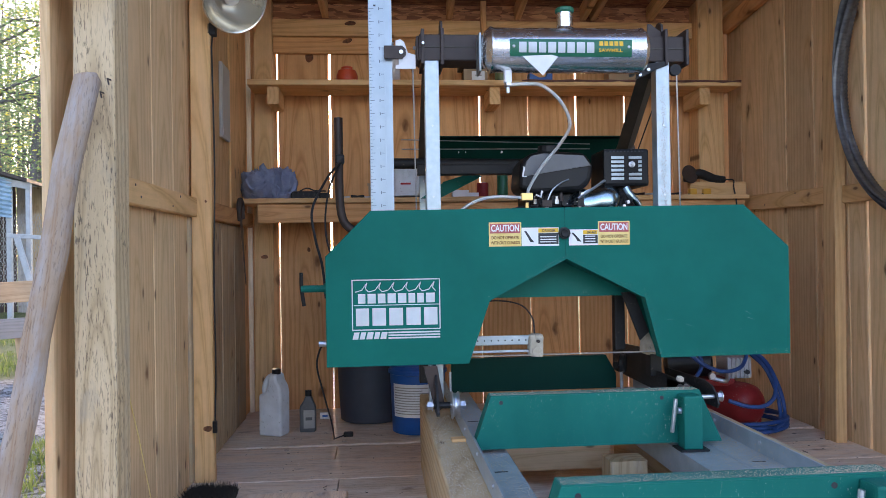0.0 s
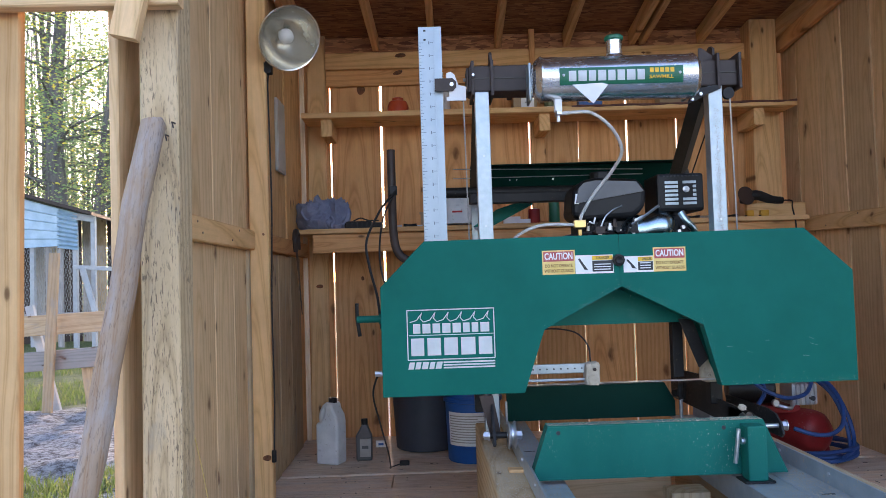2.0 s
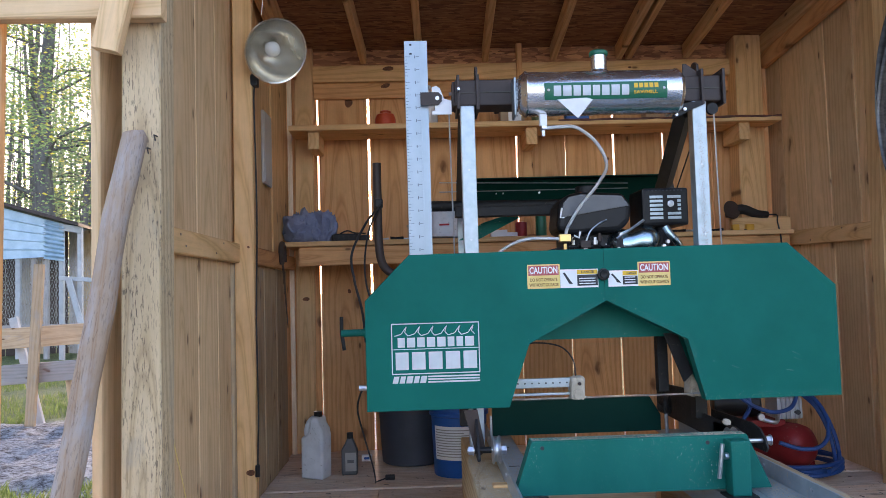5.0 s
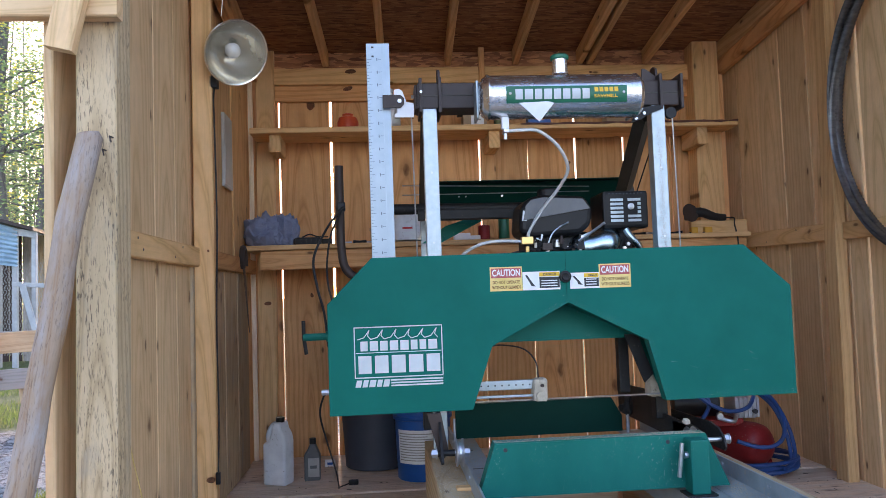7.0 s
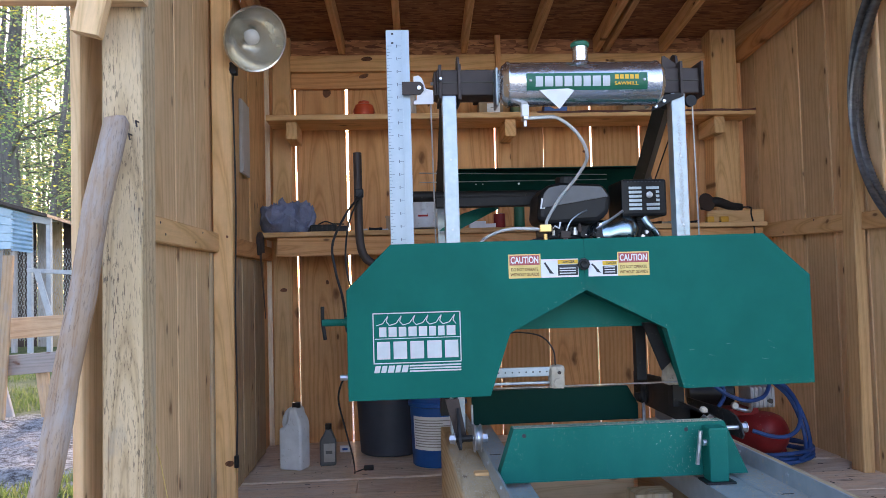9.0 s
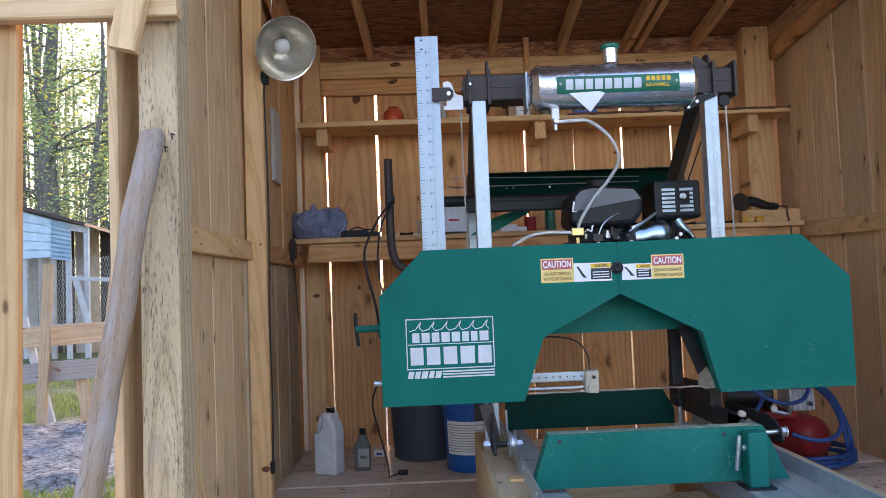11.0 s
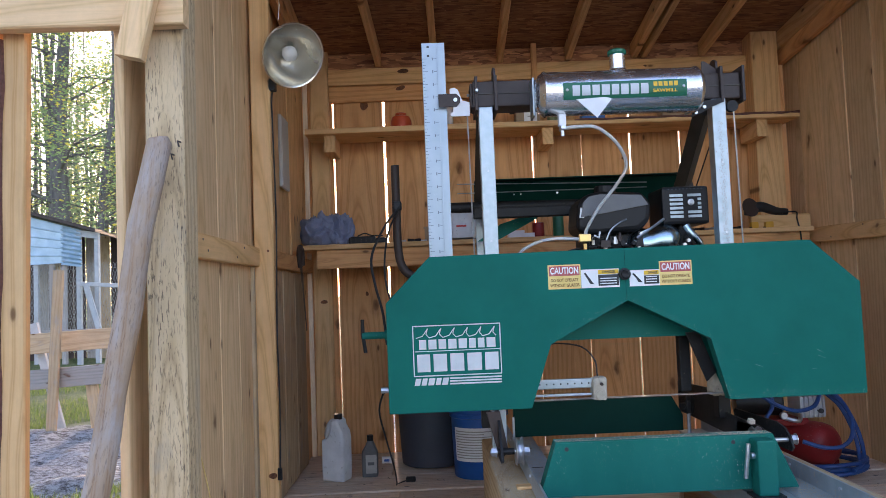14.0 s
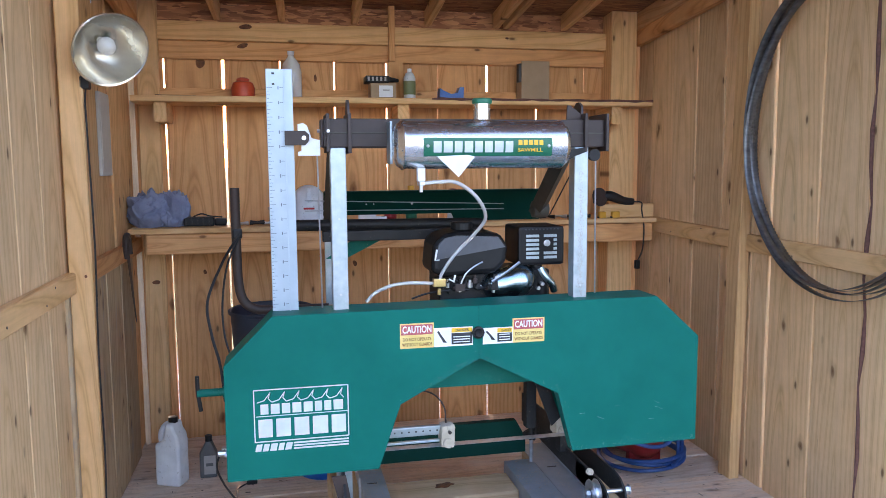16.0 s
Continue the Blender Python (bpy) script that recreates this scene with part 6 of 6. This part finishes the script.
part("bottle_label", B(-0.462, -0.408, 4.0765, 4.0785, FZ + 0.02, FZ + 0.11), FOAM, oil)
part("text_bar", B(-0.452, -0.42, 4.0748, 4.0762, FZ + 0.06, FZ + 0.075), GREYOIL, oil)
bin_ = thing("waste_bin", (-0.14, 4.38, FZ), "dark grey plastic waste bin with a rolled rim", "bin")
part("bin_body", lathe(bmesh.new(), [(0.155, 0.0), (0.163, 0.006), (0.205, 0.735), (0.215, 0.738), (0.217, 0.752), (0.210, 0.757), (0.202, 0.752), (0.199, 0.735), (0.158, 0.02), (0.0, 0.018)], (-0.13, 4.37, FZ), (0, 0, 1), 40), TOTEBLACK, bin_, "", True)
tag_ = solid("small_carton", B(-0.405, -0.350, 4.375, 4.400, FZ, FZ + 0.034, 0.003), PAPER, "small white printed carton standing on the floor planks", "carton")
part("text_bar", B(-0.392, -0.364, 4.3735, 4.3752, FZ + 0.010, FZ + 0.022), BLUEP, tag_)
pail = thing("blue_pail", (0.105, 4.06, FZ), "blue plastic pail with a white printed label", "bucket")
part("pail_body", lathe(bmesh.new(), [(0.125, 0), (0.128, 0.004), (0.137, 0.285), (0.146, 0.290), (0.147, 0.305), (0.139, 0.310), (0.140, 0.330), (0.148, 0.334), (0.149, 0.352), (0.140, 0.358), (0.05, 0.360)], (0.105, 4.06, FZ), (0, 0, 1), 40), BLUEP, pail, "", True)
bm = bmesh.new()
rows = []
for k in range(11):
    an = radians(-152 + k * 9.5)
    cx_, sy_ = math.cos(an), math.sin(an)
    rows.append([bm.verts.new((0.105 + (0.1300 + 0.031 * z) * cx_ + 0.0006 * cx_, 4.06 + (0.1300 + 0.031 * z) * sy_ + 0.0006 * sy_, FZ + z)) for z in (0.085, 0.245)])
for p, q in zip(rows, rows[1:]):
    bm.faces.new((p[0], q[0], q[1], p[1]))
lb = part("pail_label", bm, PAPER, pail, "white printed label", True)
for k in range(11):
    z = 0.10 + 0.0125 * k
    bm = bmesh.new()
    rows = []
    for j in range(9):
        an = radians(-148 + j * (10.5 if k % 3 else 8))
        rr = 0.1300 + 0.031 * z + 0.0014
        rows.append([bm.verts.new((0.105 + rr * math.cos(an), 4.06 + rr * math.sin(an), FZ + z + dz)) for dz in (0, 0.0045)])
    for p, q in zip(rows, rows[1:]):
        bm.faces.new((p[0], q[0], q[1], p[1]))
    part("text_bar", bm, FOAM, lb)

comp = thing("air_compressor", (1.62, 3.9, FZ), "red portable air compressor with a grey pump head", "compressor")
part("air_tank", lathe(bmesh.new(), [(0.0, -0.21), (0.058, -0.20), (0.094, -0.170), (0.102, -0.13), (0.103, 0.13), (0.096, 0.165), (0.072, 0.192), (0.038, 0.206), (0.0, 0.210)], (1.612, 3.922, 0.118), (0.42, -0.91, 0), 32), REDP, comp, "glossy red tank", True)
part("motor_saddle", B(1.422, 1.632, 3.822, 4.022, 0.205, 0.238, 0.006), REDP, comp)
part("motor", lathe(bmesh.new(), [(0.04, -0.12), (0.062, -0.115), (0.065, 0.09), (0.05, 0.10)], (1.45, 3.93, 0.305), (1, -0.2, 0), 22), BLACKP, comp, "", True)
pump = part("pump_head", B(1.598, 1.722, 3.83, 3.94, 0.236, 0.335, 0.012), CASTALU, comp, "grey finned pump head")
for k in range(6):
    part("cooling_fin", B(1.594 + 0.0215 * k, 1.600 + 0.0215 * k, 3.820, 3.947, 0.240, 0.340, 0.002), CASTALU, pump)
part("pump_bolt", T([(1.69, 3.812, 0.27), (1.69, 3.835, 0.27)], 0.012, 8), INK, pump)
part("gauge", lathe(bmesh.new(), [(0.0, 0.0), (0.016, 0.0), (0.016, 0.018), (0, 0.018)], (1.50, 3.80, 0.26), (0, -1, 0), 18), ZINC, comp)
part("gauge_face", lathe(bmesh.new(), [(0.0, 0.018), (0.013, 0.018), (0.013, 0.0195), (0, 0.0195)], (1.50, 3.80, 0.26), (0, -1, 0), 18), PAPER, comp)
for d in (-0.12, 0.12):
    part("foot", B(1.612 + d * 0.42 - 0.085, 1.612 + d * 0.42 + 0.085, 3.922 - d * 0.91 - 0.02, 3.922 - d * 0.91 + 0.02, FZ, 0.05, 0.006), REDP, comp)
part("outlet_pipe", T(curve_pts([(1.61, 3.85, 0.27), (1.58, 3.80, 0.235), (1.55, 3.79, 0.235), (1.50, 3.81, 0.25)]), 0.010, 8), ZINC, comp)
hose = thing("air_hose", (1.62, 3.72, FZ), "blue rubber air hose looped over the compressor", "hose")
hp = []
for k in range(180):
    a_ = k / 180 * 2 * math.pi * 4.2 + 0.4
    s_ = k / 180
    rr = 1.0 + 0.07 * math.sin(a_ * 0.31 + 1) - 0.10 * s_ + 0.03 * math.sin(a_ * 1.7)
    hp.append((1.665 + 0.205 * rr * math.cos(a_) + 0.02 * s_, 3.84 + 0.205 * rr * math.sin(a_), FZ + 0.011 + 0.045 * s_ + 0.010 * (1 + math.sin(a_ * 1.37))))
part("hose_coil", T(hp, 0.0095, 8), BLUEHOSE, hose, "", True)
part("hose_loop", T(curve_pts([(1.50, 3.62, 0.175), (1.58, 3.60, 0.150), (1.66, 3.60, 0.150), (1.72, 3.62, 0.190), (1.75, 3.68, 0.27), (1.735, 3.76, 0.345), (1.69, 3.84, 0.375)]), 0.0095, 8), BLUEHOSE, hose, "", True)
part("hose_loop", T(curve_pts([(1.37, 3.72, 0.37), (1.43, 3.70, 0.325), (1.52, 3.70, 0.295), (1.61, 3.72, 0.31), (1.67, 3.78, 0.36), (1.70, 3.84, 0.375)]), 0.0095, 8), BLUEHOSE, hose, "", True)
for q in (0.0, 0.022):
    part("hose_loop", T(curve_pts([(1.72 + q, 3.86, 0.36), (1.77 + q, 3.80, 0.29), (1.80 + q, 3.76, 0.19), (1.81 + q, 3.74, 0.10), (1.77 + q, 3.68, 0.035 + q), (1.69 + q, 3.63 - q, 0.02 + q)]), 0.0095, 8), BLUEHOSE, hose, "", True)
part("hose_loop", T(curve_pts([(1.38, 3.74, 0.24), (1.42, 3.72, 0.32), (1.40, 3.72, 0.40)]), 0.0095, 8), BLUEHOSE, hose, "", True)

broom = thing("push_broom", (-0.76, 3.10, FZ), "black bristled broom head lying on the floor", "broom")
r_ = random.Random(3)
bm = bmesh.new()
for k in range(1400):
    x, yy = r_.uniform(-0.79, -0.61), r_.uniform(3.02, 3.16)
    h = 0.052 * (1 - 0.35 * abs((x + 0.70) / 0.10) ** 2) * r_.uniform(0.7, 1.1)
    q = Vector((x + r_.gauss(0, 0.012), yy + r_.gauss(0, 0.012), FZ + h))
    w = 0.0016
    p_ = [bm.verts.new((x - w, yy, FZ)), bm.verts.new((x + w, yy, FZ)), bm.verts.new(q)]
    bm.faces.new(p_)
d_ = part("bristles", bm, BRISTLE, broom, "stiff dark bristles")
part("bristle_back", B(-0.79, -0.61, 3.03, 3.15, FZ, FZ + 0.024, 0.010), BRISTLE, broom)

# shavings and twigs on the floor
r_ = random.Random(11)
bm = bmesh.new()
for k in range(280):
    x, yy = r_.uniform(-0.78, 0.0), r_.uniform(2.2, 4.4)
    if r_.random() < 0.55:
        x, yy = r_.uniform(1.3, 1.95), r_.uniform(2.6, 4.3)
    a_, L = r_.uniform(0, 6.28), r_.uniform(0.004, 0.024) * r_.random() + 0.003
    tube(bm, [(x, yy, FZ + 0.002), (x + L * math.cos(a_), yy + L * math.sin(a_), FZ + 0.002)], r_.uniform(0.0006, 0.0016), 4)
solid("floor_litter", bm, STEEL_D, "dark twigs and bark crumbs on the floor planks", "litter", "stuff")
solid("wood_chip", B(0.135, 0.195, 2.60, 2.64, 0.2865, 0.296, 0.003), PINE_L, "pale pine chip lying on the timber", "wood chip")

# ---- band saw blades on the right wall ----
coil = thing("blade_coil", (1.95, 2.93, 1.6), "coiled band saw blades hanging on the wall", "saw blade")
for s, (dx, a0, b0) in enumerate(((0.0, 0.560, 0.625), (0.024, 0.556, 0.616), (-0.020, 0.546, 0.606), (0.014, 0.538, 0.596), (-0.006, 0.532, 0.600))):
    bm = bmesh.new()
    n_ = 220
    ring = []
    for k in range(n_):
        t_ = 2 * math.pi * k / n_
        wob = 0.010 * math.sin(2 * t_ + s) + 0.006 * math.sin(3 * t_ + 2 * s)
        yy, zz = 2.905 + (a0 + wob) * math.cos(t_), 1.585 + (b0 + wob) * math.sin(t_)
        x = 1.945 + dx + 0.016 * math.sin(2 * t_ + s * 1.3)
        ring.append((bm.verts.new((x - 0.013, yy, zz)), bm.verts.new((x + 0.016, yy, zz))))
    for k in range(n_):
        p, q = ring[k], ring[(k + 1) % n_]
        bm.faces.new((p[0], q[0], q[1], p[1]))
        tip = bm.verts.new(p[1].co.lerp(q[1].co, 0.75) + Vector((0.006, 0, 0)))
        bm.faces.new((p[1], q[1], tip))
    o = part("band", bm, BLUED, coil, "toothed steel band", True)
    md = o.modifiers.new("gauge", "SOLIDIFY")
    md.thickness = 0.0011
part("hanger_nail", T([(2.03, 2.925, 2.19), (1.90, 2.925, 2.20)], 0.004, 6), STEEL_D, coil)

# ---- outside: plank stand, coop, trees ----
stand = thing("plank_stand", (-3.4, 7.3, -0.2), "rough plank stand with uprights and two rails", "stand")
plank("rail_plank", (-4.7, 7.25, 0.53), (-2.85, 7.32, 0.60), (0, 1, 0), 0.185, 0.04, PINE_SHADE, stand)
plank("rail_plank", (-4.7, 7.15, 0.20), (-2.85, 7.20, 0.29), (0, 1, 0), 0.175, 0.045, GREYWOOD, stand)
plank("upright", (-3.52, 7.10, -0.24), (-3.43, 7.09, 1.22), (0, 1, 0), 0.085, 0.04, PINE_SHADE, stand)
plank("upright", (-3.10, 7.36, -0.10), (-2.95, 7.36, 1.16), (0, 1, 0), 0.085, 0.04, PINE_SHADE, stand)
plank("leg", (-3.80, 7.36, 0.75), (-3.55, 7.36, -0.24), (0, 1, 0), 0.075, 0.04, WHITEWOOD, stand)
plank("leg", (-3.22, 7.24, 0.2), (-3.17, 7.24, -0.20), (0, 1, 0), 0.10, 0.05, PINE_SHADE, stand)

coop = thing("chicken_coop", (-8, 15, -0.2), "old wire-fronted coop with corrugated metal eaves", "coop")
# ribbed sheet (left) and corrugated sheet (right), ribs level
for x0, x1, zl0, zl1, zr0, zr1, wav, n_ in ((-11.0, -7.20, 1.62, 3.6, 1.73, 2.46, 0.012, 5), (-7.23, -6.85, 1.70, 2.47, 1.64, 2.36, 0.03, 9)):
    bm = bmesh.new()
    m_ = n_ * 8
    rows = []
    for k in range(m_ + 1):
        t_ = k / m_
        dy = wav * (math.cos(2 * math.pi * t_ * n_) if wav > 0.02 else (1.0 if (t_ * n_) % 1.0 < 0.12 else 0.0))
        rows.append((bm.verts.new((x0, 14.98 - dy, zl0 + (zl1 - zl0) * t_)), bm.verts.new((x1, 14.98 - dy, zr0 + (zr1 - zr0) * t_))))
    for p, q in zip(rows, rows[1:]):
        bm.faces.new((p[0], p[1], q[1], q[0]))
    o = part("metal_sheet", bm, COOPMETAL, coop, "pale blue-grey metal sheet")
    md = o.modifiers.new("gauge", "SOLIDIFY")
    md.thickness = 0.003
rp = bmesh.new()
a = [rp.verts.new(p) for p in ((-11.0, 14.8, 3.66), (-6.50, 14.8, 2.30), (-6.50, 16.6, 2.2), (-11.0, 16.6, 3.5))]
b = [rp.verts.new(v.co + Vector((0, 0, 0.06))) for v in a]
rp.faces.new(a), rp.faces.new(b[::-1])
for i in range(4):
    rp.faces.new((a[i], a[(i + 1) % 4], b[(i + 1) % 4], b[i]))
part("coop_roof", rp, STEEL_D, coop)
for x, m_ in ((-7.75, WHITEWOOD), (-7.45, GREYWOOD), (-7.22, GREYWOOD), (-6.93, WHITEWOOD), (-6.58, WHITEWOOD), (-8.3, GREYWOOD), (-9.0, GREYWOOD)):
    plank("coop_post", (x, 15.06, -0.25), (x, 15.06, 2.32 if x < -6.6 else 2.28), (0, 1, 0), 0.085, 0.085, m_, coop)
plank("coop_rail", (-6.95, 15.0, 2.31), (-6.52, 15.0, 2.23), (0, 1, 0), 0.13, 0.03, WHITEWOOD, coop)
plank("coop_rail", (-6.95, 15.0, 1.32), (-5.9, 15.0, 1.24), (0, 1, 0), 0.08, 0.03, WHITEWOOD, coop)
plank("leaning_board", (-6.73, 14.9, 1.28), (-6.45, 14.85, 0.35), (0, 1, 0), 0.11, 0.03, WHITEWOOD, coop)
plank("coop_rail", (-9.5, 15.0, 0.40), (-5.9, 15.0, 0.40), (0, 1, 0), 0.10, 0.03, GREYWOOD, coop)
# Added back boards, mostly dark coloured to give the shade inside the coop.
for k in range(16):
    plank("coop_back_board", (-10.4 + 0.26 * k, 16.4, -0.25), (-10.4 + 0.26 * k, 16.4, 2.35), (0, 1, 0), 0.24, 0.02, (GREYWOOD, STEEL_D, STEEL_D, PINE_SHADE)[(k * 7) % 4], coop)
bm = bmesh.new()
for k in range(88):
    x = -9.2 + 0.05 * k
    for s in (-1, 1):
        pts_ = []
        for j in range(2):
            pts_.append((x + s * 0.55 * j, 15.02, 0.0 + 1.72 * j))
        tube(bm, pts_, 0.0020, 3, False)
w_ = part("wire_mesh", bm, WIRE, coop, "hexagonal chicken wire")
w_["kind"] = "stuff"


def leaves(bm, r, centre, spread, n, size):
    for _ in range(n):
        p = Vector(centre) + Vector((r.gauss(0, spread[0]), r.gauss(0, spread[1]), r.gauss(0, spread[2])))
        d = Vector((r.uniform(-1, 1), r.uniform(-1, 1), r.uniform(-1, 1))).normalized()
        s, u = frame_of(d)
        L = size * r.uniform(0.6, 1.5)
        q = [bm.verts.new(p - s * L), bm.verts.new(p + u * L * 0.5), bm.verts.new(p + s * L), bm.verts.new(p - u * L * 0.5)]
        bm.faces.new(q)


def tree(x, y, h, r0, seed, low, label, mat, density=1.0, lean=0.0, group=""):
    """A tapered trunk, forked limbs and a loose crown of small leaves."""
    r = random.Random(seed)
    t = thing("tree", (x, y, -0.22), label, "tree", group)
    n = 12
    axis_ = [Vector((x + lean * (i / n) + 0.12 * math.sin(i * 0.8 + seed), y + 0.1 * math.cos(i * 0.7 + seed), -0.25 + h * i / n)) for i in range(n + 1)]
    part("trunk", T(axis_, [r0 * (1 - 0.85 * i / n) * (1.3 if i == 0 else 1) for i in range(n + 1)], 12), TRUNK, t, "", True)
    crown = bmesh.new()
    limbs = bmesh.new()
    for k in range(int(16 * density) + 6):
        f = low + (1 - low) * r.random()
        i = min(int(f * n), n - 1)
        p = axis_[i].lerp(axis_[i + 1], f * n - i)
        a_, L = r.uniform(0, 6.28), (1.15 - f) * h * 0.28 * r.uniform(0.6, 1.3)
        q1 = p + Vector((math.cos(a_), math.sin(a_), r.uniform(0.1, 0.5))) * L * 0.5
        q2 = q1 + Vector((math.cos(a_ + 0.4), math.sin(a_ + 0.4), r.uniform(-0.2, 0.5))) * L * 0.5
        rr = max(r0 * (1 - f) * 0.28, 0.010)
        tube(limbs, [p, q1, q2], [rr, rr * 0.6, rr * 0.25], 5)
        for _ in range(4):
            q3 = q1.lerp(q2, r.random()) + Vector((r.uniform(-1, 1), r.uniform(-1, 1), r.uniform(-0.3, 0.8))) * L * 0.35
            tube(limbs, [q1, q3], [rr * 0.4, rr * 0.15], 4)
            leaves(crown, r, q3, (L * 0.13, L * 0.13, L * 0.12), int(62 * density), 0.050)
        leaves(crown, r, q2, (L * 0.16, L * 0.16, L * 0.13), int(80 * density), 0.050)
    part("limb", limbs, TRUNK, t)["kind"] = "stuff"
    part("crown", crown, mat, t)
    return t


tree(-12.0, 25.0, 17, 0.36, 1, 0.22, "tall dark-barked tree with sparse yellow-green leaves", LEAF, 1.3)
tree(-10.4, 24.0, 14, 0.13, 2, 0.15, "slender tree with yellowing autumn leaves", LEAF, 1.2, 0.6)
tree(-9.6, 27.0, 15, 0.16, 3, 0.10, "slender woodland tree with thin green foliage", NEEDLE, 1.2)
tree(-13.4, 27.0, 16, 0.20, 4, 0.12, "woodland tree with autumn foliage", LEAF, 1.2)
tree(-14.8, 30.0, 17, 0.20, 6, 0.1, "woodland tree with thin green foliage", NEEDLE, 1.2)
tree(-11.2, 30.0, 18, 0.22, 7, 0.10, "woodland tree with thin green foliage", NEEDLE, 1.3)
# the wood behind
r_ = random.Random(21)
tb, lb_ = bmesh.new(), bmesh.new()
for k in range(210):
    y = r_.uniform(30, 62)
    x = y * r_.uniform(-0.72, -0.26)
    h, r0 = r_.uniform(8, 19), r_.uniform(0.035, 0.12)
    top = Vector((x + r_.uniform(-0.8, 0.8), y, h))
    tube(tb, [(x, y, -0.3), (x, y, h * 0.4), top], [r0, r0 * 0.8, 0.02], 6)
    for j in range(8):
        f = r_.uniform(0.06, 1.0) ** 1.2
        leaves(lb_, r_, (x + r_.gauss(0, 0.9), y + r_.gauss(0, 0.9), h * f), (0.65, 0.65, 0.55), 40, 0.085)
tagged(part("far_wood", tb, TRUNK), "many thin trunks of a far wood", "wood", "", "stuff")
tagged(part("far_foliage", lb_, NEEDLE), "thin green and yellow foliage of a far wood", "foliage", "", "stuff")

# grass
r_ = random.Random(31)
co, fa = [], []
for k in range(34000):
    if k % 3:
        x, y = r_.uniform(-7.5, -2.6), r_.uniform(7.4, 13.5)
    else:
        x, y = r_.uniform(-3.2, -1.2), r_.uniform(2.3, 5.3)
        if y > 4.9 + 0.5 * noise.noise(Vector((x * 1.7, y * 1.7, 2))):
            continue
    if y > 6 and noise.noise(Vector((x * 0.8, y * 0.8, 0))) < -0.12:
        continue
    z = -0.24
    h, a_ = r_.uniform(0.0, 0.05) * (1.6 if y > 6 else 1.0), r_.uniform(0, 6.28)
    w = r_.uniform(0.004, 0.009)
    i = len(co)
    co += [(x - w * math.cos(a_), y - w * math.sin(a_), z), (x + w * math.cos(a_), y + w * math.sin(a_), z), (x + r_.gauss(0, 0.03), y + r_.gauss(0, 0.03), z + h + 0.035)]
    fa.append((i, i + 1, i + 2))
me = bpy.data.meshes.new("grass")
me.from_pydata(co, [], fa)
me.materials.append(BLADE)
tagged(new("grass", me), "short patchy green grass beside the mud", "grass", "", "stuff")
